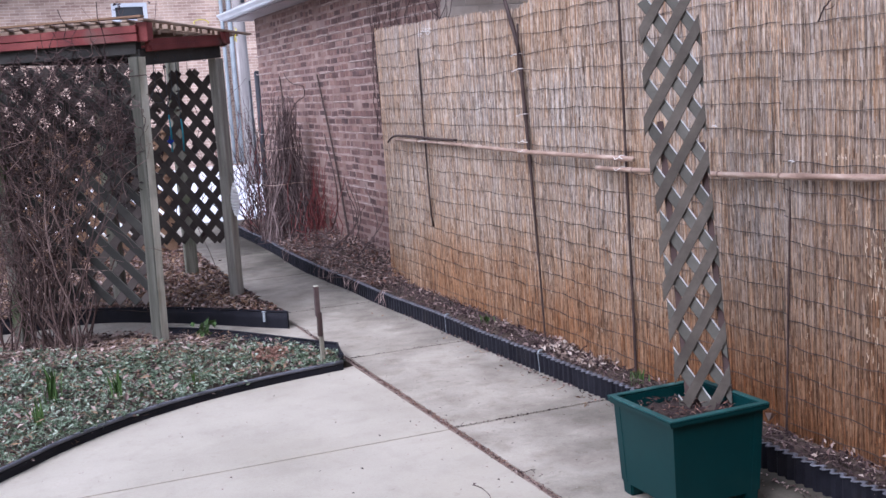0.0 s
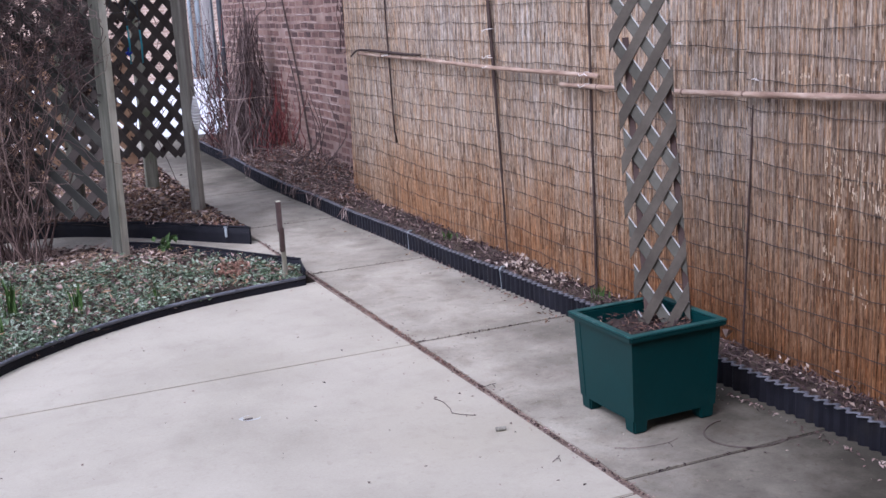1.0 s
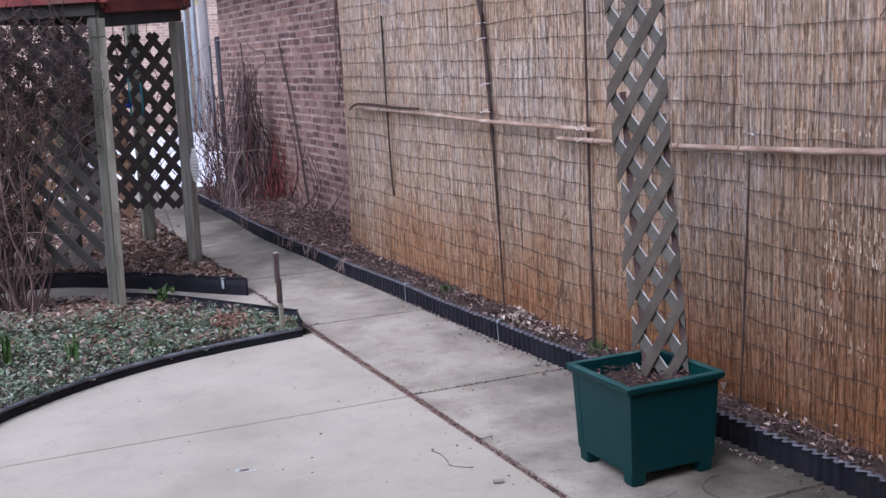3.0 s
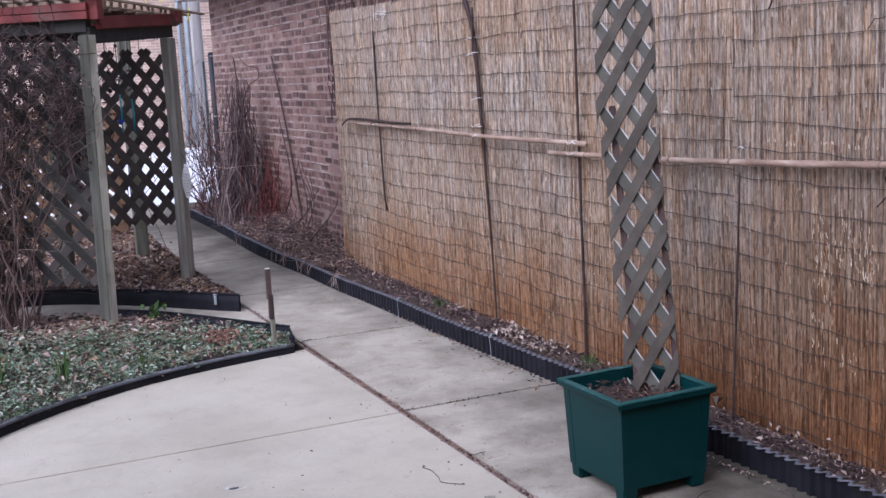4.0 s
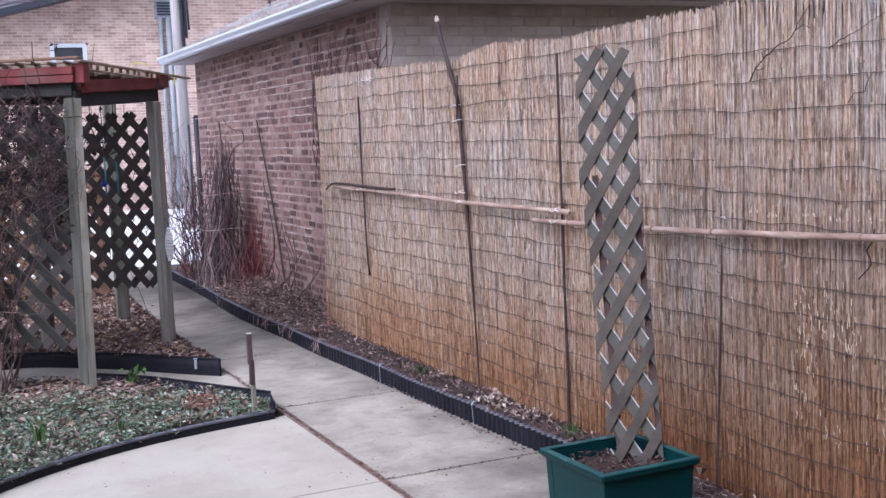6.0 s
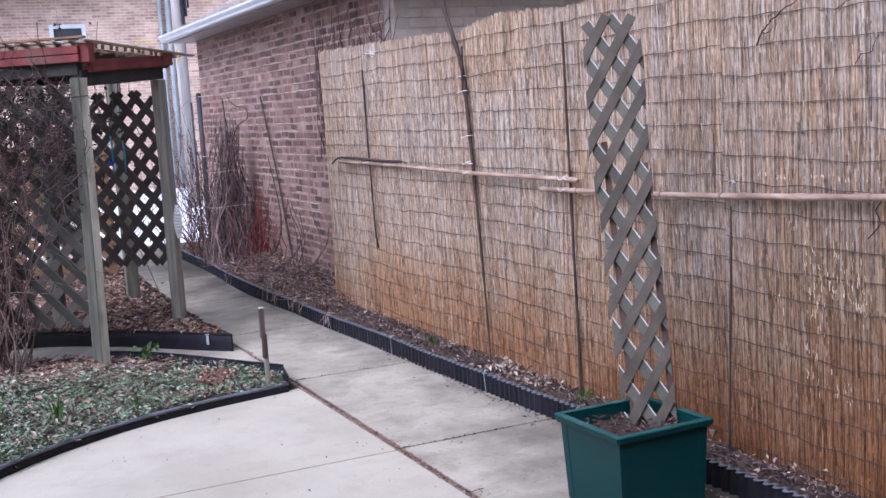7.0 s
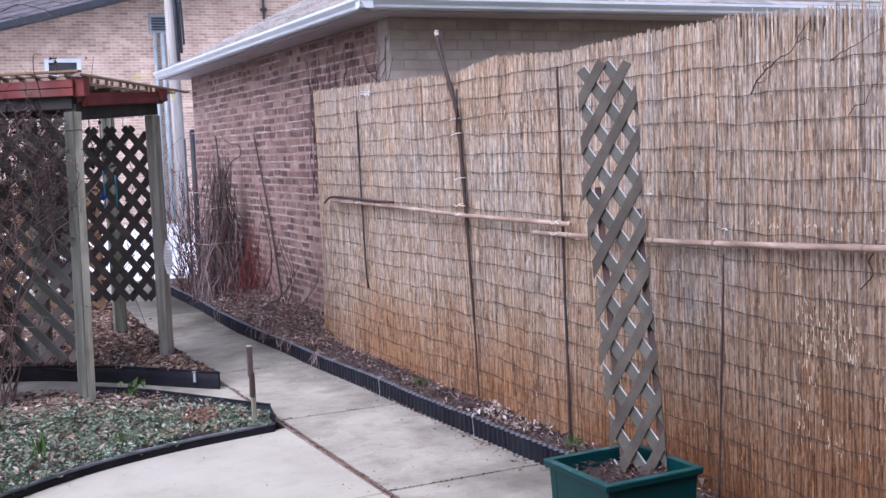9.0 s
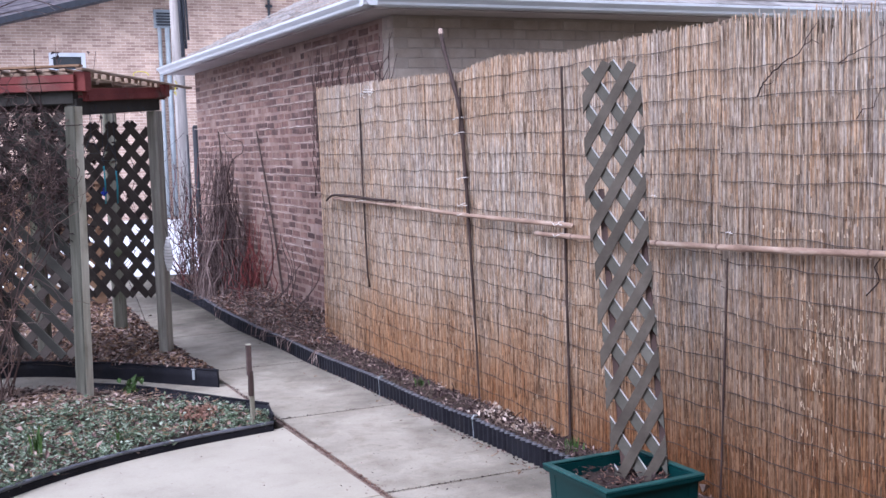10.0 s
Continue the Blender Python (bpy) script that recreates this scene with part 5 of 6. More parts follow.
def in_poly(poly, z, x0=None, x1=None, y0=None, y1=None):
    xs, ys = [p[0] for p in poly], [p[1] for p in poly]
    ax, bx = (min(xs) if x0 is None else x0), (max(xs) if x1 is None else x1)
    ay, by = (min(ys) if y0 is None else y0), (max(ys) if y1 is None else y1)

    def spot():
        for _ in range(60):
            x, y = rng.uniform(ax, bx), rng.uniform(ay, by)
            if inside(x, y, poly):
                return x, y, (z(x, y) if callable(z) else z) + 0.02 * noise.noise(Vector((x * 2.3, y * 2.3, 4.0)))
        return None
    return spot


STRIP = [(x + 0.03, y) for x, y in right_line] + [(3.10, 13.0), (3.10, 8.4), (2.90, 8.4), (2.90, 0.2)]
ARB = EDGE2 + SIDE2[1:] + [(1.70, 12.8), (-2.2, 12.8)]


def cover_spot():
    base = in_poly(BED1, 0.02, -0.7, 1.80, 4.6, 7.7)
    while True:
        p = base()
        if p is None:
            return None
        back = 7.0 - 0.45 * (p[0] - 1.0)
        keep = 1.0 if p[1] < back - 0.35 else max(0.0, (back + 0.25 - p[1]) / 0.6)
        bare = noise.noise(Vector((p[0] * 2.6, p[1] * 2.6, 11.0)))
        if rng.random() < keep and bare < 0.42 + rng.uniform(-0.2, 0.2):
            return p


b = Bulk()
for _ in range(3600):
    p = cover_spot()
    h = rng.uniform(0.015, 0.060)
    a0 = rng.uniform(0, 6.3)
    b.tube([(p[0], p[1], 0.03), (p[0] + 0.012 * math.cos(a0), p[1] + 0.012 * math.sin(a0), p[2] + h)], 0.0012, 3, False)
    for k in range(rng.choice((3, 4, 4, 5))):
        a = a0 + k * 2.0 + rng.uniform(-0.5, 0.5)
        s = rng.uniform(0.018, 0.036)
        b.leaf((p[0] + s * 0.7 * math.cos(a), p[1] + s * 0.7 * math.sin(a), p[2] + h * rng.uniform(0.5, 1.1)), s, s * rng.uniform(0.45, 0.62), a, rng.gauss(-0.1, 0.35), rng.gauss(0, 0.4), 0.22)
alone("ground_cover", b, VINCA, "low grey-green periwinkle leaves carpeting the flower bed", "ground cover", "", "stuff")
scatter("leaf_litter", 2600, in_poly(BED1, 0.025, -0.8, 1.78, 4.6, 8.05), LITTER, "dry brown leaves and bits among the ground cover", (0.015, 0.05), 0.4)
scatter("leaf_litter", 260, in_poly([(1.27, 6.27), (1.45, 6.18), (1.54, 6.50), (1.38, 6.56)], 0.064), RED_LITTER, "patch of russet dry needles in the flower bed", (0.015, 0.04), 0.5)
scatter("leaf_litter", 500, in_poly([(-0.6, 7.0), (1.2, 6.9), (1.2, 7.3), (0.9, 7.65), (0.4, 7.9), (-0.6, 8.0)], 0.04), CHALK, "bleached straw at the arbor's foot", (0.02, 0.09), 0.3, wide=(0.08, 0.3))
scatter("leaf_litter", 200, in_poly(BED1, 0.060, -0.7, 1.70, 4.7, 7.2), CHALK, "pale lilac-grey dry leaves among the ground cover", (0.012, 0.032), 0.4)
scatter("leaf_litter", 1900, in_poly(BED1, 0.062, -0.7, 1.72, 4.7, 7.4), STRAW, "short bits of yellow-brown straw among the ground cover", (0.015, 0.060), 0.35, wide=(0.07, 0.22), lift=0.02)
scatter("leaf_litter", 620, in_poly(BED1, 0.065, -0.7, 1.70, 4.7, 7.2), LITTER, "dry leaves lying on the ground cover", (0.015, 0.05), 0.4)
scatter("leaf_litter", 2600, in_poly([(-0.6, 7.0), (1.2, 6.9), (1.2, 7.3), (0.9, 7.65), (0.4, 7.9), (-0.6, 8.0)], 0.022), LITTER, "pale straw and dry leaves at the arbor's foot", (0.02, 0.07), 0.3, wide=(0.15, 0.5))
scatter("leaf_litter", 5200, in_poly(ARB, 0.095, -0.4, 1.8, 7.4, 11.6), RED_LITTER, "russet-brown leaf mulch under the arbor", (0.02, 0.06), 0.35)
scatter("leaf_litter", 3600, in_poly(ARB, 0.105, -0.4, 1.8, 7.4, 11.6), LITTER, "dry leaves on the mulch under the arbor", (0.02, 0.06), 0.35)
scatter("leaf_litter", 3000, in_poly(ARB, 0.108, -0.4, 1.8, 7.4, 11.4), STRAW, "orange-brown straw and needles on the mulch under the arbor", (0.02, 0.07), 0.35, wide=(0.10, 0.45), lift=0.02)
scatter("leaf_litter", 2600, in_poly(ARB, 0.108, -0.4, 1.8, 7.4, 10.5), CHALK, "pale dry leaves strewn on the mulch under the arbor", (0.02, 0.055), 0.35, wide=(0.2, 0.6))
scatter("leaf_litter", 420, in_poly(STRIP, lambda x, y: strip_z(x, y) + 0.02, 2.52, 3.10, 8.0, 12.5), CHALK, "pale straw in the litter along the garage", (0.03, 0.10), 0.45, wide=(0.06, 0.2), lift=0.05)
scatter("leaf_litter", 1500, in_poly(STRIP, lambda x, y: strip_z(x, y) + 0.015, 2.52, 3.10, 8.0, 12.9), RED_LITTER, "russet leaves along the garage wall", (0.02, 0.06), 0.55, wide=(0.15, 0.5), lift=0.045)
scatter("leaf_litter", 5000, in_poly(STRIP, lambda x, y: strip_z(x, y) + 0.012, 2.52, 3.10, 8.0, 12.9), LITTER, "thick brown leaf litter along the garage wall", (0.02, 0.060), 0.55, wide=(0.10, 0.40), lift=0.045)
scatter("leaf_litter", 3200, in_poly(STRIP, lambda x, y: strip_z(x, y) + 0.006, 2.6, 2.90, 2.0, 8.2), DEAD_LEAF, "dark rotting leaf scraps on the strip along the fence", (0.010, 0.035), 0.5, lift=0.015, wide=(0.15, 0.6))
scatter("leaf_litter", 800, in_poly(STRIP, lambda x, y: strip_z(x, y) + 0.008, 2.6, 2.90, 2.0, 8.2), LITTER, "dry leaf scraps on the strip along the fence", (0.010, 0.050), 0.6, lift=0.022, wide=(0.08, 0.35))
Y_LAST = [3.0]


def y_of():
    Y_LAST[0] = rng.uniform(2.2, 8.0)
    return Y_LAST[0]


scatter("leaf_litter", 120, in_poly([(2.70, 4.85), (2.86, 4.85), (2.86, 5.55), (2.68, 5.55)], 0.072), PALE_LEAF, "bleached curled leaves heaped at the fence's foot", (0.014, 0.038), 0.8, lift=0.035, wide=(0.35, 0.8), fold=0.6)
CLUMPS = [(2.78, 5.55), (2.77, 5.25), (2.80, 5.0), (2.79, 6.1), (2.77, 6.7), (2.80, 3.2), (2.80, 2.9), (2.79, 2.6), (2.80, 4.3), (2.76, 7.4)]


def in_clump():
    c = rng.choice(CLUMPS)
    x, y = c[0] + rng.gauss(0, 0.04), c[1] + rng.gauss(0, 0.10)
    return (x, y, 0.062) if 2.70 < x < 2.885 else None


scatter("leaf_litter", 520, in_clump, DEAD_LEAF, "dark curled leaves heaped at the fence's foot", (0.012, 0.036), 0.9, lift=0.04, wide=(0.15, 0.5), fold=0.6)
scatter("leaf_litter", 420, in_clump, LITTER, "curled brown leaves heaped at the fence's foot", (0.010, 0.034), 0.9, lift=0.055, wide=(0.12, 0.5), fold=0.7)
scatter("leaf_litter", 90, in_clump, CHALK, "pale curled leaves heaped at the fence's foot", (0.012, 0.036), 0.8, lift=0.06, wide=(0.2, 0.6), fold=0.6)
scatter("leaf_litter", 700, lambda: (2.585 + (0.03 if y_of() < 5 else 0) - abs(rng.gauss(0, 0.02)), Y_LAST[0], 0.002), LITTER, "dark scraps caught along the edging's foot", (0.006, 0.022), 0.4, lift=0.01)
scatter("leaf_litter", 70, in_poly([(2.70, 2.4), (2.88, 2.4), (2.88, 3.9), (2.70, 3.9)], 0.07), PALE_LEAF, "pale curled dry leaves beside the planter", (0.010, 0.030), 0.6, lift=0.025)
scatter("leaf_litter", 1000, lambda: (1.83 + rng.gauss(0, 0.006), rng.uniform(2.2, 7.3), -0.005), DEAD_LEAF, "dark debris in the joint between the slabs", (0.004, 0.014), 0.3, lift=0.007)
scatter("leaf_litter", 1000, lambda: (1.83 + rng.gauss(0, 0.007), rng.uniform(2.2, 7.3), -0.003), LITTER, "brown debris in the joint between the slabs", (0.004, 0.016), 0.3, lift=0.007)
scatter("leaf_litter", 1100, lambda: (1.83 + rng.gauss(0, 0.009), rng.gauss(4.9, 0.75), -0.001), RED_LITTER, "russet debris in the joint between the slabs", (0.004, 0.012), 0.3, lift=0.006)


scatter("leaf_litter", 60, lambda: (2.59 - abs(rng.gauss(0, 0.09)), rng.uniform(3.8, 7.5), 0.002), STRAW, "dry scraps on the concrete beside the edging", (0.010, 0.040), 0.25, lift=0.008, wide=(0.1, 0.5))
scatter("leaf_litter", 22, lambda: (2.60 - abs(rng.gauss(0, 0.05)), rng.uniform(4.0, 5.2), 0.002), RED_LITTER, "russet leaf bits on the concrete beside the edging", (0.012, 0.035), 0.4, lift=0.012)


def on_patio():
    if rng.random() < 0.45:
        x, y = rng.uniform(0.0, 2.55), rng.uniform(2.5, 6.0)
    elif rng.random() < 0.6:
        x, y = 2.6 - abs(rng.gauss(0, 0.10)), rng.uniform(2.3, 12)
    else:
        x, y = 1.83 + rng.gauss(0, 0.16), rng.uniform(2.5, 7)
    return None if inside(x, y, BED1) or inside(x, y, ARB) else (x, y, 0.001)


scatter("leaf_litter", 330, on_patio, LITTER, "small scraps of leaves blown over the concrete", (0.005, 0.018), 0.2, lift=0.004, wide=(0.3, 0.8))
scatter("fallen_petals", 240, on_patio, CHALK, "tiny pale scraps lying on the concrete", (0.003, 0.012), 0.2, lift=0.003, category="scraps", wide=(0.4, 0.9))

# twigs
b = Bulk()
for i in range(260):
    y = rng.uniform(2.3, 8.3)
    x = rng.uniform(2.70, 2.87)
    a, s = rng.gauss(1.57, 0.7), rng.uniform(0.03, 0.14)
    x2 = min(2.875, max(2.66, x + s * math.cos(a)))
    b.tube(strand((x, y, 0.068 + rng.uniform(0, 0.03)), (x2, y + s * math.sin(a), 0.07 + rng.uniform(0, 0.05)), 0.02, 4, i * 1.3), rng.uniform(0.001, 0.0028), 4)
alone("twigs", b, DRY_STICK, "thin brown straw and twigs along the fence's foot", "twigs", "", "stuff")
b = Bulk()
for i in range(420):
    y = rng.uniform(8.3, 12.8)
    x = rng.uniform(2.58, 3.05)
    a, s = rng.uniform(0, 6.3), rng.uniform(0.06, 0.30)
    z = strip_z(x, y) + rng.uniform(0.02, 0.06)
    b.tube(strand((x, y, z), (x + s * math.cos(a), y + s * math.sin(a), z + rng.uniform(-0.02, 0.08)), 0.03, 4, i * 1.7), rng.uniform(0.0015, 0.004), 4)
alone("twigs", b, DRY_STICK, "thin dry twigs lying in the leaf litter by the garage", "twigs", "", "stuff")
b = Bulk()
for i in range(260):
    p = in_poly([(-0.6, 6.9), (1.2, 6.85), (1.2, 7.3), (0.9, 7.65), (0.4, 7.9), (-0.6, 8.0)], 0.022)()
    a, s = rng.uniform(0, 6.3), rng.uniform(0.08, 0.35)
    b.tube(strand((p[0], p[1], p[2] + 0.01), (p[0] + s * math.cos(a), p[1] + s * math.sin(a) * 0.5, p[2] + rng.uniform(0.01, 0.05)), 0.03, 4, i * 2.3), rng.uniform(0.0015, 0.003), 4)
alone("twigs", b, BAMBOO, "straw-coloured dry stalks lying by the arbor post", "twigs", "", "stuff")
for pts in ([(1.95, 3.13, 0.004), (2.02, 3.08, 0.008), (2.12, 3.06, 0.012), (2.18, 3.09, 0.006)],
            [(1.612, 3.912, 0.003), (1.625, 3.857, 0.006), (1.621, 3.772, 0.004), (1.610, 3.733, 0.003), (1.637, 3.689, 0.005), (1.675, 3.665, 0.003)],
            [(1.823, 3.948, 0.006), (1.842, 3.915, 0.010), (1.871, 3.922, 0.012), (1.894, 3.928, 0.008)],
            [(1.710, 3.136, 0.003), (1.732, 3.148, 0.006), (1.757, 3.172, 0.004)]):
    b = Bulk()
    b.tube(smooth_line(pts, 0.02), 0.0013, 5)
    q = pts[-2]
    b.tube([q, (q[0] + 0.006, q[1] - 0.010, 0.008), (q[0] + 0.004, q[1] - 0.022, 0.003)], 0.0011, 4)
    alone("twig", b, DRY_STICK, "small brown twig lying on the concrete", "twig", "twigs on the patio")
b = Bulk()
b.tube([(1.672, 3.485, 0.009), (1.708, 3.475, 0.009)], 0.008, 8)
alone("cork", b, OLD_WOOD, "short brown plug of wood on the concrete", "wood plug")
# worn patch and ring mark
b = Bulk()
pts = [(2.425 + 0.155 * math.cos(a), 3.02 + 0.135 * math.sin(a), 0.0005) for a in np.linspace(radians(95), radians(300), 30)]
b.tube(pts, 0.0045, 4)
ring = alone("ring_mark", b, STAIN, "round rust-brown mark of a pot on the concrete", "stain")
hollow = thing("spalled_patch", (0.92, 4.09, 0), "spalled hollow in the patio concrete with a pale chipped rim", "stain")
for nm, cx, cy, rx, ry, z, mat, lab in (("rim", 0.925, 4.100, 0.042, 0.034, 0.0010, PALE_EDGE, "pale chipped rim"), ("floor", 0.933, 4.104, 0.034, 0.027, 0.0016, CONCRETE, ""),
                                        ("pit", 0.912, 4.088, 0.020, 0.013, 0.0022, STAIN, "dark pit")):
    b = Bulk()
    n = 22
    b.add([(cx + rx * math.cos(a) * (1 + 0.14 * math.sin(3 * a + cx * 40)), cy + ry * math.sin(a) * (1 + 0.12 * math.cos(2 * a)), z) for a in np.linspace(0, 2 * math.pi, n, False)], [tuple(range(n))])
    part(nm, b, mat, hollow, lab)
scatter("leaf_litter", 220, lambda: (rng.uniform(1.85, 2.62), rng.choice((2.90, 4.645, 4.645, 6.235, 7.85)) + rng.gauss(0, 0.006), -0.002), DEAD_LEAF, "dark debris in the walk's cross joints", (0.006, 0.018), 0.3, lift=0.005)


# green shoots
def shoots(c, n, h, spread, label, mat=GREEN_BLADE, w=0.010):
    t = thing("plant_shoots", c, label, "plant", "young shoots in the bed")
    b = Bulk()
    for i in range(n):
        a = rng.uniform(0, 6.3)
        r = rng.uniform(0, spread)
        x, y = c[0] + r * math.cos(a), c[1] + r * math.sin(a)
        hh = h * rng.uniform(0.6, 1.1)
        lx, ly = 0.35 * hh * rng.gauss(0, 0.5), 0.35 * hh * rng.gauss(0, 0.5)
        px, py = w / 2 * math.sin(a), w / 2 * math.cos(a)
        v = []
        for k, (tt, ww) in enumerate(((0, 0.8), (0.5, 1.0), (0.85, 0.7), (1.0, 0.15))):
            cx, cy, cz = x + lx * tt * tt, y + ly * tt * tt, c[2] + hh * tt
            v += [(cx - px * ww, cy - py * ww, cz), (cx + px * 0.2, cy - py * 0.2 + 0.002, cz), (cx + px * ww, cy + py * ww, cz)]
        b.add(v, [(i0 * 3 + k, i0 * 3 + k + 1, i0 * 3 + k + 4, i0 * 3 + k + 3) for i0 in range(3) for k in range(2)])
    part("foliage", b, mat, t, "", "stuff")
    return t


shoots((0.19, 6.10, 0.04), 22, 0.19, 0.055, "tuft of fresh green daffodil shoots in the flower bed")
shoots((0.50, 5.99, 0.04), 18, 0.15, 0.045, "small tuft of green bulb shoots in the flower bed")
shoots((0.10, 5.74, 0.04), 12, 0.13, 0.05, "tuft of green bulb shoots near the curved edging")
shoots((0.90, 5.98, 0.04), 9, 0.09, 0.03, "short green shoots among the periwinkle")
shoots((2.80, 4.62, 0.06), 14, 0.07, 0.06, "pale green sprouts at the fence's foot")
shoots((2.78, 6.35, 0.06), 12, 0.06, 0.06, "pale green sprouts in the fence strip")
shoots((2.80, 3.85, 0.06), 8, 0.10, 0.03, "green sprouts behind the planter")
leafy = thing("leafy_plant", (1.19, 7.17, 0.05), "crumpled bright green young leaves beside the arbor post", "plant")
b = Bulk()
for i in range(17):
    a = rng.uniform(0, 6.3)
    b.leaf((1.19 + 0.065 * rng.gauss(0, 0.6), 7.17 + 0.04 * rng.gauss(0, 0.6), 0.07 + rng.uniform(0, 0.075)), rng.uniform(0.04, 0.075), rng.uniform(0.025, 0.045), a, rng.gauss(-0.6, 0.4), rng.gauss(0, 0.5), 0.35)
part("foliage", b, GREEN_LEAF, leafy, "", "stuff")

b = Bulk()
for c, a in (((0.225, 5.375, 0.012), 0.4), ((0.245, 5.372, 0.018), 1.7), ((0.21, 5.37, 0.014), 2.6)):
    b.leaf(c, 0.045, 0.026, a, 0.4, 0.5, 0.5)
alone("fallen_leaf", b, TAN_WOOD, "curled orange-brown leaf lying against the bed's edging", "leaf")
b = Bulk()
b.leaf((2.80, 3.62, 0.14), 0.075, 0.045, 1.2, 0.9, 0.3, 0.4)
alone("fallen_leaf", b, CHALK, "large pale dry leaf standing against the fence", "leaf")

# soil scraps in the planter
b = Bulk()
for i in range(330):
    x, y = 2.245 + rng.uniform(-0.16, 0.16), 3.375 + rng.uniform(-0.16, 0.16)
    b.leaf((x, y, 0.325 + rng.uniform(0.0, 0.02)), rng.uniform(0.008, 0.04), rng.uniform(0.003, 0.009), rng.uniform(0, 6.3), rng.gauss(0, 0.4), rng.gauss(0, 0.4), 0.4)
alone("dry_stalks", b, DEAD_LEAF, "dark plant scraps on the planter's soil", "leaf litter", "", "stuff")

b = Bulk()
for i in range(110):
    x, y = 2.245 + rng.uniform(-0.16, 0.16), 3.375 + rng.uniform(-0.16, 0.16)
    b.leaf((x, y, 0.332 + rng.uniform(0.0, 0.02)), rng.uniform(0.008, 0.045), rng.uniform(0.002, 0.008), rng.uniform(0, 6.3), rng.gauss(0, 0.4), rng.gauss(0, 0.4), 0.4)
alone("dry_stalks", b, RED_LITTER, "russet dry stalks on the planter's soil", "leaf litter", "", "stuff")

# ---- bare vine over the arbor ----
vine = thing("climbing_vine", (0.3, 7.5, 0.05), "dense leafless brown vine tangled over the arbor's lattice side", "vine")
face = n_near
along = nv


def on_panel(s, z, off):
    return PA + along * s + face * off + Vector((0, 0, z))


for i in range(105):
    b = Bulk()
    s0 = rng.gauss(0.66, 0.10) if rng.random() < 0.6 else rng.uniform(0.9, 1.7)
    base = on_panel(s0, 0.03, rng.uniform(0.02, 0.26))
    z1 = rng.choice((rng.uniform(0.8, 1.4), rng.uniform(1.3, 1.80), rng.uniform(1.3, 1.80)))
    goal = on_panel(max(0.08 if z1 > 1.35 else 0.5, s0 + rng.gauss(0.12, 0.45)), z1, rng.uniform(-0.05, 0.22))
    line = strand(base, goal, 0.24, 14, i * 3.37)
    r = rng.uniform(0.0025, 0.0075)
    b.tube(line, [r * (1 - 0.65 * k / 14) for k in range(15)], 5)
    for _ in range(rng.choice((2, 3, 4))):
        q = line[rng.randrange(6, 14)]
        d = along * rng.gauss(0, 0.22) + face * rng.gauss(0.05, 0.10) + Vector((0, 0, rng.gauss(0.02, 0.22)))
        b.tube(strand(q, q + d, 0.12, 5, i * 1.9 + rng.random()), [0.0026, 0.0024, 0.002, 0.0018, 0.0015, 0.001], 4)
    part("stem", b, VINE_BARK, vine)
b = Bulk()
for i in range(3300):
    q = on_panel(rng.uniform(0.05, 1.75), rng.uniform(0.25, 1.86), rng.uniform(-0.08, 0.24))
    if q.z < 1.15 and ((q - PA).dot(along) < 0.55 or rng.random() < 0.6):
        continue
    a = rng.uniform(0, 6.3)
    d = Vector((math.cos(a), math.sin(a), rng.gauss(0, 0.9))) * rng.uniform(0.06, 0.22)
    b.tube(strand(q, q + d, 0.10, 6, i * 2.11), rng.uniform(0.0012, 0.003), 4)
part("undergrowth", b, VINE, vine, "fine side twigs", "stuff")
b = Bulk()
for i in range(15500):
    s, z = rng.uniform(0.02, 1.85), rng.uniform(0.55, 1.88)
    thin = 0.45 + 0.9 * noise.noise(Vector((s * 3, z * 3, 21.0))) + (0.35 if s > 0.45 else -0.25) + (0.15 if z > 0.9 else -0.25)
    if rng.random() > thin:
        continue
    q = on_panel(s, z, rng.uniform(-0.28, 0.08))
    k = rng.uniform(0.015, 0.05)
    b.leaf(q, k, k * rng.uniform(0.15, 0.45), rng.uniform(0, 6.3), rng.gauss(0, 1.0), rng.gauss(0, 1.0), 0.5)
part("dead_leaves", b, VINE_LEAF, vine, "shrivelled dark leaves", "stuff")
b = Bulk()
for i in range(18):
    q = on_panel(rng.uniform(-0.05, 0.20), rng.uniform(1.35, 1.62), rng.uniform(0.05, 0.10))
    d = along * rng.gauss(0.02, 0.05) + face * rng.gauss(0.04, 0.05) + Vector((0, 0, rng.gauss(0.02, 0.10)))
    b.tube(strand(q, q + d, 0.06, 5, i * 0.77), 0.0028, 4)
part("straw_tangle", b, DRY_STICK, vine, "straw-coloured tendrils round the post", "stuff")

far_vine = thing("climbing_vine", (1.0, 8.6, 0.1), "bare dark vine strands on the arbor's far lattice", "vine")
wu = w.normalized()
for i in range(60):
    b = Bulk()
    s = abs(rng.gauss(0, 0.22)) + 0.02
    q = PD + wu * s - n_far * rng.uniform(0.02, 0.10) + Vector((0, 0, rng.uniform(0.9, 1.6)))
    line = strand(q, q + wu * rng.gauss(0.05, 0.15) + Vector((0, 0, rng.gauss(0.0, 0.35))), 0.15, 6, i * 1.17)
    b.tube(line, [rng.uniform(0.002, 0.006) * (1 - 0.5 * k / 6) for k in range(7)], 4)
    for k in range(8):
        p = line[rng.randrange(7)]
        b.leaf((p.x + rng.gauss(0, 0.03), p.y + rng.gauss(0, 0.03), p.z + rng.gauss(0, 0.03)), rng.uniform(0.03, 0.07), rng.uniform(0.015, 0.04), rng.uniform(0, 6.3), rng.gauss(0, 0.8), rng.gauss(0, 0.8), 0.4)
    part("stem", b, DEAD_LEAF, far_vine)

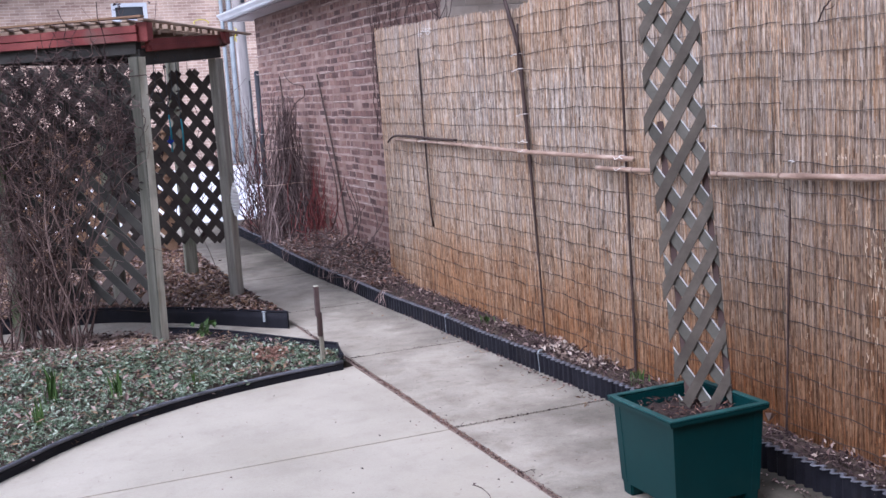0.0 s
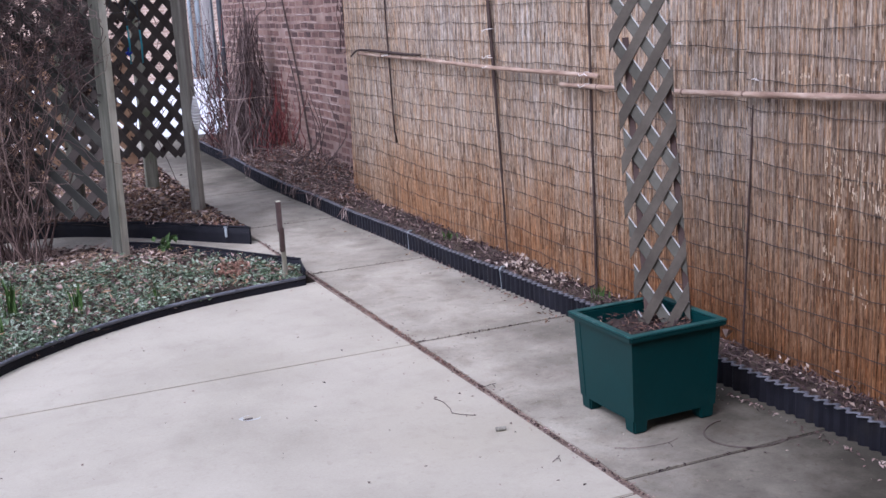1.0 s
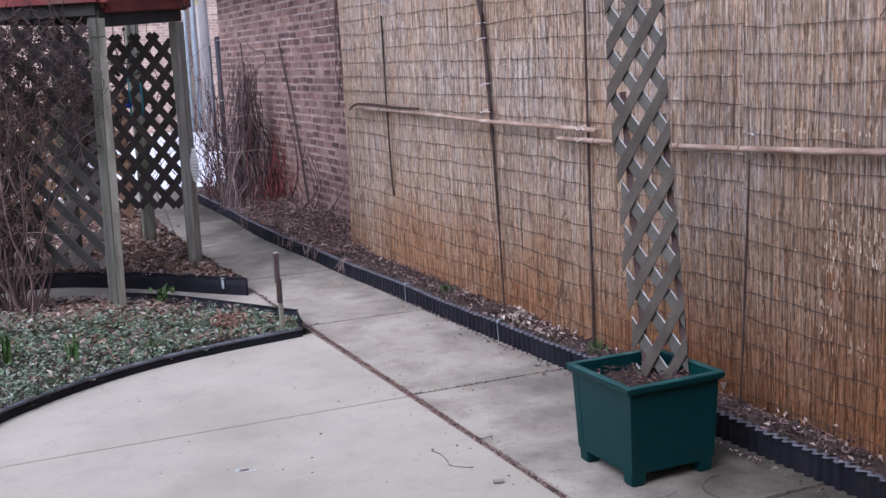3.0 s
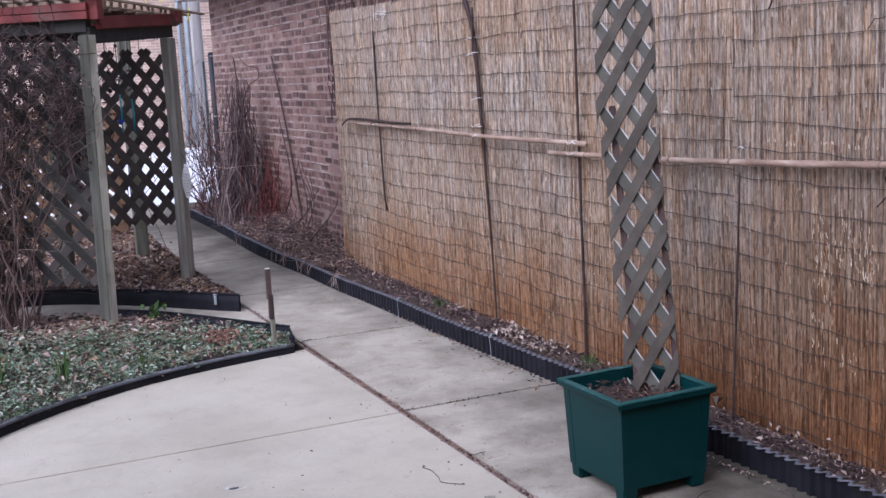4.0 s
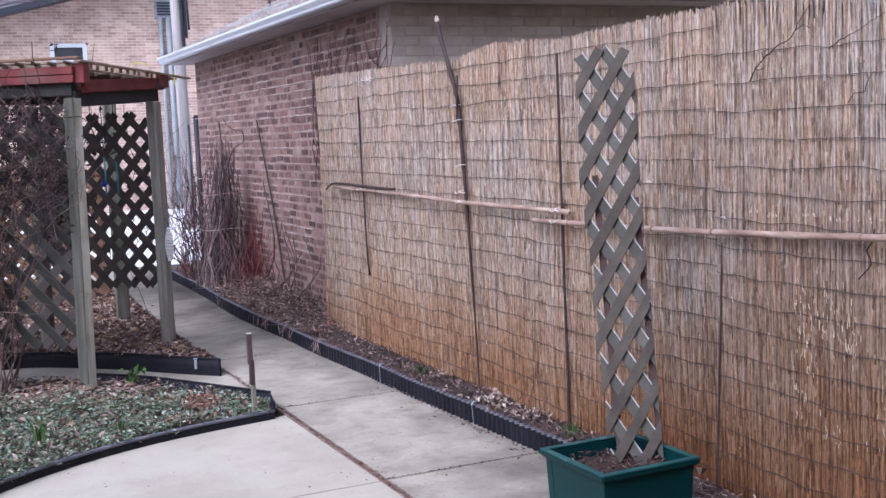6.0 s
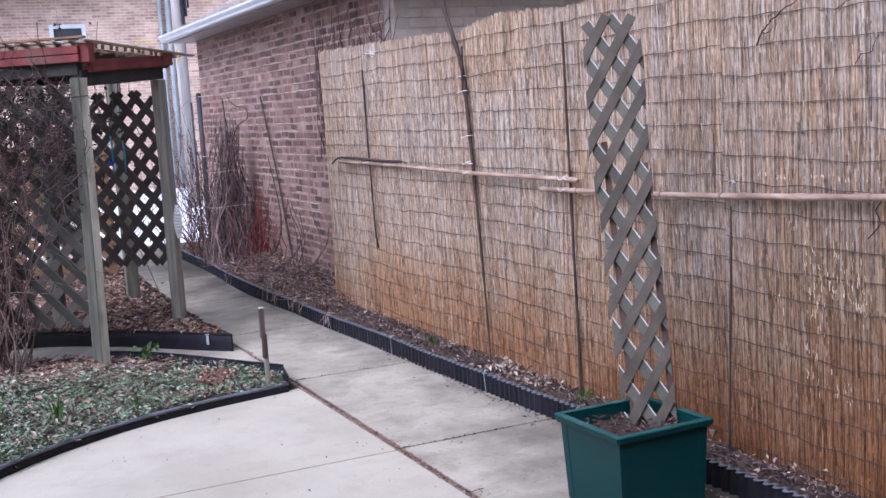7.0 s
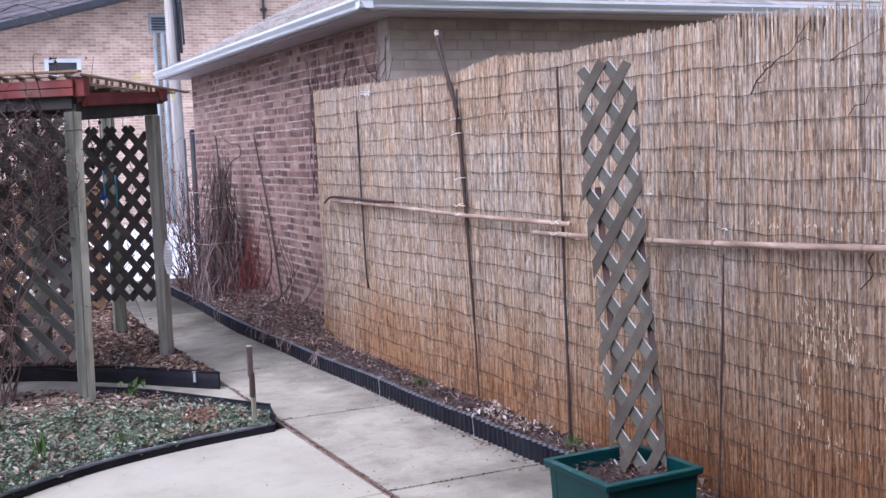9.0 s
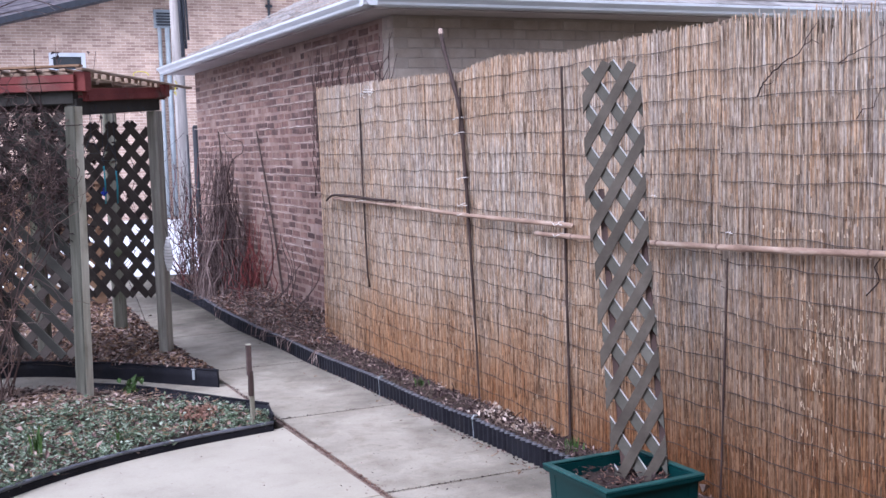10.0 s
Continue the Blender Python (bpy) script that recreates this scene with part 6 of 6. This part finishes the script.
# ---- brush and canes at the garage ----
brush = thing("brush_bundle", (2.86, 11.3, 0.12), "upright bundle of dry sticks tied with string by the garage", "brush")
for i in range(210):
    b = Bulk()
    a = rng.uniform(0, 6.3)
    r = 0.30 * math.sqrt(rng.random())
    base = (2.80 + r * math.cos(a), 11.2 + 1.6 * r * math.sin(a), 0.10)
    h = rng.uniform(0.75, 1.55)
    goal = (2.83 + 0.10 * rng.gauss(0, 0.6), 11.25 + 0.15 * rng.gauss(0, 0.6), h)
    line = strand(base, goal, 0.20, 8, i * 5.1)
    w = rng.uniform(0.0025, 0.0075)
    b.tube(line, [w * (1 - 0.45 * k / 8) for k in range(9)], 5)
    part("stick", b, DRY_STICK, brush)
for z, r in ((0.68, 0.26), (1.02, 0.20)):
    s = Bulk()
    s.tube([(2.80 + r * math.cos(a), 11.2 + 1.5 * r * math.sin(a), z + 0.01 * math.sin(3 * a)) for a in np.linspace(0, 2 * math.pi, 24)], 0.002, 5)
    s.tube([(2.80 + r * 0.7, 11.2 - r, z), (3.06, 10.6, z + 0.02)], 0.0015, 4)
    part("string", s, BAMBOO, brush, "pale binding string")
canes = thing("red_canes", (2.95, 10.9, 0.12), "cluster of thin bare red shrub canes by the garage", "shrub")
for i in range(60):
    b = Bulk()
    base = (2.93 + rng.gauss(0, 0.09), 10.85 + rng.gauss(0, 0.22), 0.10)
    h = rng.uniform(0.25, 0.95)
    line = strand(base, (base[0] + rng.gauss(0, 0.08), base[1] + rng.gauss(0.0, 0.16), h), 0.12, 7, i * 1.31)
    b.tube(line, [0.006 * (1 - 0.6 * k / 7) for k in range(8)], 5)
    part("cane", b, RED_STEM, canes)
shrub = thing("bare_shrub", (2.62, 12.2, 0.1), "tall bare reddish-brown shrub stems at the walk's bend", "shrub")
for i in range(48):
    b = Bulk()
    base = (2.74 + rng.gauss(0, 0.10), 12.0 + rng.gauss(0, 0.4), 0.08)
    h = rng.uniform(0.7, 1.75)
    line = strand(base, (base[0] + rng.gauss(-0.10, 0.20), base[1] + rng.gauss(0, 0.3), h), 0.22, 9, i * 2.71)
    b.tube(line, [rng.uniform(0.004, 0.008) * (1 - 0.7 * k / 9) for k in range(10)], 4)
    for _ in range(4):
        q = line[rng.randrange(3, 9)]
        b.tube(strand(q, q + Vector((rng.gauss(0, 0.12), rng.gauss(0, 0.12), rng.uniform(0.05, 0.3))), 0.08, 4, i + rng.random()), 0.0022, 3)
    part("stem", b, VINE, shrub)
for i in range(14):
    b = Bulk()
    base = (2.70 + rng.gauss(0, 0.10), 12.0 + rng.gauss(0, 0.4), 0.08)
    b.tube(strand(base, (base[0] + rng.gauss(-0.05, 0.15), base[1] + rng.gauss(0, 0.3), rng.uniform(0.5, 1.5)), 0.2, 8, i * 4.1), 0.004, 4)
    part("red_stem", b, RED_STEM, shrub, "thin red stem")
thicket = thing("bare_shrub", (2.0, 15.0, 0.0), "low thicket of thin bare twigs standing in the snow", "shrub")
for i in range(40):
    b = Bulk()
    base = (rng.uniform(0.9, 3.4), 15.0 + rng.gauss(0, 0.3), -0.05)
    line = strand(base, (base[0] + rng.gauss(0, 0.3), base[1] + rng.gauss(0, 0.2), rng.uniform(0.5, 1.4)), 0.3, 8, i * 1.93)
    b.tube(line, [0.007 * (1 - 0.7 * k / 8) for k in range(9)], 4)
    for _ in range(4):
        q = line[rng.randrange(2, 8)]
        b.tube(strand(q, q + Vector((rng.gauss(0, 0.2), rng.gauss(0, 0.1), rng.uniform(0.05, 0.3))), 0.1, 4, i + rng.random()), 0.003, 3)
    part("stem", b, VINE, thicket)
tree = thing("bare_tree", (-0.2, 16.5, 0), "small leafless tree with pale twigs behind the arbor", "tree")
b = Bulk()
b.tube(smooth_line([(-0.2, 16.5, -0.1), (-0.15, 16.5, 1.5), (-0.25, 16.45, 2.6), (-0.1, 16.4, 3.8), (-0.2, 16.4, 5.2)], 0.2), 0.06, 8)
part("trunk", b, POLE_WOOD, tree, smooth=True)
for pts, r in (([(-0.22, 16.45, 2.6), (0.5, 16.2, 3.2), (1.28, 16.0, 3.50), (1.5, 16.0, 3.60), (1.71, 16.0, 3.57), (2.05, 16.0, 3.47)], 0.018),
               ([(-0.12, 16.42, 3.5), (0.6, 16.2, 3.7), (1.43, 16.0, 3.66), (1.75, 16.0, 3.70), (2.03, 16.0, 3.63), (2.2, 16.0, 3.66)], 0.014),
               ([(0.5, 16.2, 3.2), (1.2, 16.0, 3.38), (1.5, 16.0, 3.44), (1.75, 16.0, 3.42)], 0.009)):
    b = Bulk()
    line = smooth_line(pts, 0.08)
    b.tube(line, [r * (1 - 0.75 * k / len(line)) for k in range(len(line))], 6)
    for k in range(4):
        q = line[rng.randrange(len(line) // 2, len(line))]
        b.tube(strand(q, q + Vector((rng.uniform(0.02, 0.2), rng.gauss(0, 0.08), rng.gauss(0.0, 0.09))), 0.03, 4, k + r * 99), 0.0032, 4)
    part("limb", b, DRY_STICK, tree)
rod("garden_cane", [(3.06, 10.05, 0.16), (3.07, 10.35, 0.9), (3.07, 10.75, 1.72)], [0.011, 0.007], ROD, "dark cane leaning against the garage wall", "cane")
rod("garden_cane", [(3.02, 10.55, 0.16), (3.05, 10.30, 0.55), (3.06, 10.62, 1.15)], [0.007, 0.005], ROD, "crooked dark stem against the garage wall", "cane")
rod("garden_cane", [(2.95, 11.5, 0.16), (2.98, 11.7, 1.0), (3.0, 11.95, 1.74)], [0.010, 0.007], ROD, "thin dark cane standing by the brush bundle", "cane")
rod("dead_branch", [(2.86, 11.3, 1.2), (2.92, 11.1, 1.45), (2.98, 10.95, 1.52), (2.96, 10.9, 1.62), (2.90, 11.0, 1.64), (2.88, 11.15, 1.69), (2.87, 11.25, 1.76)], [0.0055, 0.0045, 0.004, 0.003], ROD, "hooked dark branch sticking out of the brush bundle", "branch")
for k in range(7):
    y = rng.uniform(8.7, 10.4)
    rod("dead_stalk", [(rng.uniform(2.75, 3.02), y, 0.15), (3.03, y + rng.gauss(0, 0.06), 0.4), (3.0 + rng.gauss(0, 0.04), y + rng.gauss(0, 0.12), rng.uniform(0.5, 0.8))], [0.005, 0.003], DRY_STICK,
        "thin dead stalk standing in the litter by the garage", "stalk")
wall_vine = thing("wall_vine", (3.08, 8.3, 1.2), "bare dark creeper clinging to the garage brick", "vine")
for i in range(110):
    b = Bulk()
    y = rng.uniform(7.45, 9.1)
    z = rng.uniform(1.1, 1.9)
    goal = (3.08, y + rng.gauss(0, 0.22), min(2.32, z + rng.uniform(0.3, 0.75)))
    line = strand((3.082, y, z), goal, 0.16, 8, i * 3.3)
    for q in line:
        q.x = 3.082 + 0.01 * noise.noise(q * 5)
    b.tube(line, [0.0042 * (1 - 0.6 * k / 8) for k in range(9)], 4)
    part("stem", b, VINE, wall_vine)
fence_vine = thing("fence_vine", (2.86, 3.2, 1.8), "dead vine twig caught on the reed fence", "vine")
b = Bulk()
for pts, r in (([(2.866, 3.376, 1.685), (2.866, 3.359, 1.715), (2.866, 3.321, 1.752), (2.866, 3.281, 1.776), (2.866, 3.218, 1.810), (2.866, 3.171, 1.823), (2.866, 3.137, 1.852), (2.866, 3.116, 1.884), (2.866, 3.063, 1.932)], 0.0032),
               ([(2.866, 3.321, 1.752), (2.866, 3.300, 1.765), (2.866, 3.308, 1.786), (2.866, 3.269, 1.800)], 0.0022), ([(2.866, 3.137, 1.852), (2.866, 3.097, 1.868), (2.866, 3.064, 1.857)], 0.002), ([(2.866, 3.344, 1.731), (2.866, 3.307, 1.728), (2.866, 3.288, 1.744)], 0.0018),
               ([(2.866, 2.972, 1.777), (2.866, 2.914, 1.804), (2.866, 2.849, 1.824), (2.866, 2.778, 1.853), (2.866, 2.728, 1.870)], 0.002), ([(2.866, 2.891, 1.587), (2.866, 2.861, 1.619), (2.866, 2.816, 1.628), (2.866, 2.791, 1.675), (2.866, 2.753, 1.694)], 0.0018)):
    line = smooth_line(pts, 0.012)
    line = [p + Vector((0, noise.noise(p * 60), noise.noise(p * 60 + Vector((3, 7, 1))))) * 0.006 for p in line]
    b.tube(line, [r * (1 - 0.6 * k / len(line)) for k in range(len(line))], 5)
b.tube(smooth_line([(2.868, 2.775, 1.175), (2.868, 2.781, 1.137), (2.868, 2.809, 1.100), (2.868, 2.794, 1.078), (2.868, 2.789, 1.056), (2.868, 2.812, 1.031), (2.868, 2.845, 1.001)], 0.012), 0.0022, 5)
part("twig_tangle", b, VINE, fence_vine, "", "stuff")

# ---- small things ----
stake = thing("wooden_stake", (1.635, 6.07, 0.05), "weathered wooden stake with a dark taped joint", "stake")
part("lower_stick", block((0.024, 0.024, 0.30), Matrix.Translation((1.638, 6.07, 0.15)), 0.003), OLD_WOOD, stake, "pale grey lower stick")
part("joint", block((0.026, 0.026, 0.14), Matrix.Translation((1.633, 6.065, 0.265)) @ Matrix.Rotation(0.03, 4, 'Y'), 0.004), ROD, stake, "dark taped joint")
part("upper_stick", block((0.027, 0.024, 0.17), Matrix.Translation((1.628, 6.065, 0.395)), 0.003), DRY_STICK, stake, "brown upper stick")
part("cut_end", block((0.025, 0.022, 0.006), Matrix.Translation((1.628, 6.065, 0.483)), 0.001), POST_WOOD, stake, "pale sawn top")
clip = Bulk()
clip.box((1.622, 7.432, 0.074), (0.018, 0.008, 0.060), Matrix.Rotation(radians(-43), 3, 'Z'))
clip.box((1.628, 7.441, 0.112), (0.030, 0.026, 0.006), Matrix.Rotation(radians(-43), 3, 'Z'))
alone("edging_clip", clip, GREY_METAL, "pale clip hooked over the tall black edging", "clip")
for y, s in ((5.27, 1), (6.48, 1)):
    b = Bulk()
    x = float(np.interp(y, [p[1] for p in RIGHT], [p[0] for p in RIGHT])) - 0.018
    b.tube([(x, y + 0.02, 0.108), (x - 0.006, y, 0.07), (x - 0.016, y - 0.03, 0.012)], 0.0013, 5)
    b.tube([(x + 0.035, y + 0.03, 0.116), (x + 0.012, y + 0.02, 0.120), (x - 0.004, y + 0.012, 0.105)], 0.0055, 7)
    alone("edging_peg", b, GREY_METAL, "pale bent peg pinning the corrugated edging", "peg", "edging pegs")
for k in range(12):
    y = rng.choice((7.55, 7.7, 8.15, 8.3, 8.8, 9.2, 10.2)) + rng.gauss(0, 0.06)
    x = float(np.interp(y, [p[1] for p in RIGHT], [p[0] for p in RIGHT])) - 0.012
    b = Bulk()
    for j in range(4):
        yy = y + rng.gauss(0, 0.05)
        b.tube([(x + 0.05, yy, 0.11), (x + 0.004, yy + rng.gauss(0, 0.01), 0.122), (x - 0.020, yy + rng.gauss(0, 0.02), 0.095), (x - 0.030, yy + rng.gauss(0, 0.04), rng.uniform(0.015, 0.06))], 0.0017, 4)
    alone("dry_grass", b, LITTER, "pale dry grass blades hanging over the edging", "grass", "grass over the edging")

spinner = thing("wind_spinner", (1.632, 8.105, 0.71), "white spiral wind spinner hanging on the arbor post", "wind spinner")
for k in range(11):
    b = Bulk()
    t = k / 10
    w = 0.026 * math.sin(math.pi * (0.12 + 0.80 * t)) + 0.006
    z = 0.715 + 0.215 * t
    n = 10
    ringv = [(1.630 + w * math.cos(a), 8.088 + w * math.sin(a), z + 0.007 * math.sin(a)) for a in np.linspace(0, 2 * math.pi, n, False)]
    ringw = [(x, y, zz + 0.011) for x, y, zz in ringv]
    b.add(ringv + ringw, [tuple(reversed(range(n))), tuple(range(n, 2 * n))] + [(j, (j + 1) % n, n + (j + 1) % n, n + j) for j in range(n)])
    part("vane", b, WHITE_PLASTIC, spinner)
b = Bulk()
b.tube([(1.637, 8.085, 0.93), (1.625, 8.150, 1.02)], 0.002, 4)
part("cord", b, DARK_METAL, spinner)

for (x, y), z1, z0, mat, nm, lab in (((1.248, 8.26), 1.46, 1.195, TEAL, "teal_cord", "teal cord hanging inside the arbor"), ((1.33, 8.26), 1.425, 1.195, TEAL, "teal_cord", "teal cord hanging inside the arbor")):
    t = thing("hanging_cord", (x, y, z0), lab, "cord", "teal cords")
    b = Bulk()
    b.tube([(x, y, z1), (x + 0.004, y, (z0 + z1) / 2), (x, y, z0)], 0.0062, 7)
    part("tube", b, mat, t, "teal plastic tube", smooth=True)
    b = Bulk()
    b.tube([(x, y, z1), (x, y, 2.03)], 0.0035, 5)
    part("string", b, DARK_METAL, t, "dark string")
b = Bulk()
b.tube([(1.224, 8.26, 1.28), (1.238, 8.26, 1.257), (1.258, 8.26, 1.28)], 0.011, 7)
b.tube([(1.238, 8.26, 1.26), (1.238, 8.26, 1.31)], 0.004, 5)
alone("blue_hook", b, BLUE, "small bright blue plastic hook in the lattice", "hook")
for x, y, z0 in ((1.10, 7.75, 1.55), (1.22, 7.83, 1.50)):
    b = Bulk()
    b.tube([(x, y, 2.03), (x, y, z0 + 0.12)], 0.0028, 5)
    b.tube([(x, y, z0 + 0.12), (x - 0.05, y, z0), (x + 0.05, y, z0), (x, y, z0 + 0.12)], 0.004, 5)
    alone("wire_hanger", b, DARK_METAL, "dark wire plant hanger under the arbor roof", "hanger", "wire hangers")
for f in (0.15, 0.35, 0.55, 0.75):
    p = PA.lerp(PB, f) + Vector((0.035, -0.03, 1.845))
    b = Bulk()
    b.tube([p + Vector((0.015 * math.sin(a), 0, 0.018 * math.cos(a) - 0.012)) for a in np.linspace(0, 4.6, 9)], 0.0025, 5)
    alone("cup_hook", b, DARK_METAL, "small dark cup hook under the arbor beam", "hook", "cup hooks")
b = Bulk()
c0 = PA.lerp(PB, 0.72) + Vector((0.05, -0.05, 2.07))
b.tube([c0 + Vector((0.05 * math.cos(a), 0.02 * math.sin(a), 0.022 * math.sin(a))) for a in np.linspace(-0.3, 3.5, 12)], 0.0035, 6)
alone("yellow_cord", b, YELLOW, "loop of yellow cord on the arbor roof", "cord")
b = Bulk()
p = PB + nu * 0.30 + Vector((0.03, -0.03, 0))
b.tube([p + Vector((0, 0, 2.06)), p + Vector((0.012, 0, 2.045)), p + Vector((0.002, 0, 2.0)), p + Vector((-0.006, 0, 1.97)), p + Vector((0.006, 0, 1.955)), p + Vector((0.004, 0, 1.98))], 0.004, 5)
alone("yellow_cord", b, YELLOW, "yellow cord hanging from the arbor roof's end", "cord")

gate_post = thing("fence_post", (3.10, 13.55, 0), "black metal fence post with a thin rail at the garage's corner", "post")
b = Bulk()
b.tube([(3.13, 13.55, -0.05), (3.13, 13.55, 1.82)], 0.036, 12)
b.tube([(3.13, 13.55, 1.82), (3.13, 13.55, 1.85)], [0.042, 0.025], 12)
part("shaft", b, DARK_METAL, gate_post, smooth=True)
b = Bulk()
b.tube([(3.02, 13.5, -0.05), (3.02, 13.5, 1.74)], 0.012, 8)
part("rail", b, DARK_METAL, gate_post, smooth=True)

# ---- bricks, last ----
BH, BT = 0.0698, 0.003


def brick_mesh(name, length, height, mat, along_y=True):
    b = Bulk()
    c = 0.002
    l, h = length / 2, height / 2
    pts = [(0.0, -l, -h), (0.0, l, -h), (0.0, l, h), (0.0, -l, h), (-BT, -l + c, -h + c), (-BT, l - c, -h + c), (-BT, l - c, h - c), (-BT, -l + c, h - c)]
    if not along_y:
        pts = [(p[1], p[0], p[2]) for p in pts]
    fs = [(4, 7, 6, 5), (0, 4, 5, 1), (1, 5, 6, 2), (2, 6, 7, 3), (3, 7, 4, 0)]
    if not along_y:
        fs = [tuple(reversed(f)) for f in fs]
    b.add(pts, fs)
    return b


shared = {}
for kind, length in (("long", 0.188), ("long2", 0.174), ("head", 0.084)):
    shared[kind] = brick_mesh("brick", length, 0.047 if kind != "long2" else 0.043, BRICK).mesh("brick", BRICK)
rest = Bulk()
count = 0
for row in range(35):
    z = 0.02 + row * BH
    header = row % 6 == 3
    pitch_y = 0.105 if header else 0.210
    y = GY0 + (0.0 if header else (0.0525 if row % 2 else 0.1575))
    while y < GY1 - 0.03:
        visible = y > 8.36 or z > 1.86
        jitter = (rng.gauss(0, 0.007), rng.gauss(0, 0.004), rng.uniform(-0.003, 0.003))
        gone = rng.random() < (0.04 if z < 1.9 else 0.10)
        if visible and not gone and y > GY0 + 0.31:
            kind = "head" if header else rng.choice(("long", "long2"))
            if 8.36 < y < 11.0 and 0.55 < z < 1.9 and count < 300:
                ob = new("brick", shared[kind])
                ob.parent = side_wall
                ob.location = (GX + jitter[2] * 0.5, y + jitter[0], z + jitter[1])
                ob.rotation_euler = (rng.gauss(0, 0.025), rng.gauss(0, 0.012), rng.gauss(0, 0.012))
                count += 1
            else:
                src = brick_mesh("brick", {"long": 0.188, "long2": 0.174, "head": 0.084}[kind], 0.047 if kind != "long2" else 0.043, BRICK)
                rest.add([(p[0] + GX + jitter[2] * 0.5, p[1] + y + jitter[0], p[2] + z + jitter[1]) for p in src.v], src.f)
        y += pitch_y
part("bricks", rest, BRICK, side_wall, "the wall's other bricks", "stuff")
# mortar squeezed out of the bed joints in broken ridges
ridge = Bulk()
for row in range(7, 34):
    z = 0.02 + (row + 0.5) * BH
    y = GY0 + 0.2
    while y < GY1 - 0.3:
        run = rng.uniform(0.15, 0.9)
        if rng.random() < (0.8 if 26 <= row <= 31 else 0.35 if row > 23 else 0.5) and noise.noise(Vector((y * 0.8, row * 0.3, 5.0))) > -0.3:
            k = max(2, int(run / 0.06))
            line = [(GX - 0.004 + 0.006 * noise.noise(Vector((y + run * j / k, row, 1.0))), y + run * j / k, z + 0.008 * noise.noise(Vector(((y + run * j / k) * 6, row, 2.0)))) for j in range(k + 1)]
            ridge.tube(line, [rng.uniform(0.003, 0.008) if row > 23 else rng.uniform(0.002, 0.0055) for _ in line], 5)
        y += run + rng.uniform(0.0, 0.12)
part("mortar", ridge, PALE_MORTAR, side_wall, "pale mortar squeezed from the joints", "stuff")
rest = Bulk()
for row in range(26, 35):
    z = 0.02 + row * BH
    x = GX + 0.10 + (0.0 if row % 2 else 0.105)
    while x < 8.0:
        src = brick_mesh("brick", 0.201, 0.0615, BUFF_BRICK, False)
        rest.add([(p[0] + x, p[1] * 1.2 + GY0, p[2] + z) for p in src.v], src.f)
        x += 0.211
for row in range(26, 35):
    z = 0.02 + row * BH
    ln = 0.19 if row % 2 else 0.09
    src = brick_mesh("brick", ln, 0.060, BUFF_BRICK)
    rest.add([(p[0] + GX - 0.003, p[1] + GY0 + ln / 2 + 0.005, p[2] + z) for p in src.v], src.f)
part("bricks", rest, BUFF_BRICK, front_wall, "buff face bricks", "stuff")
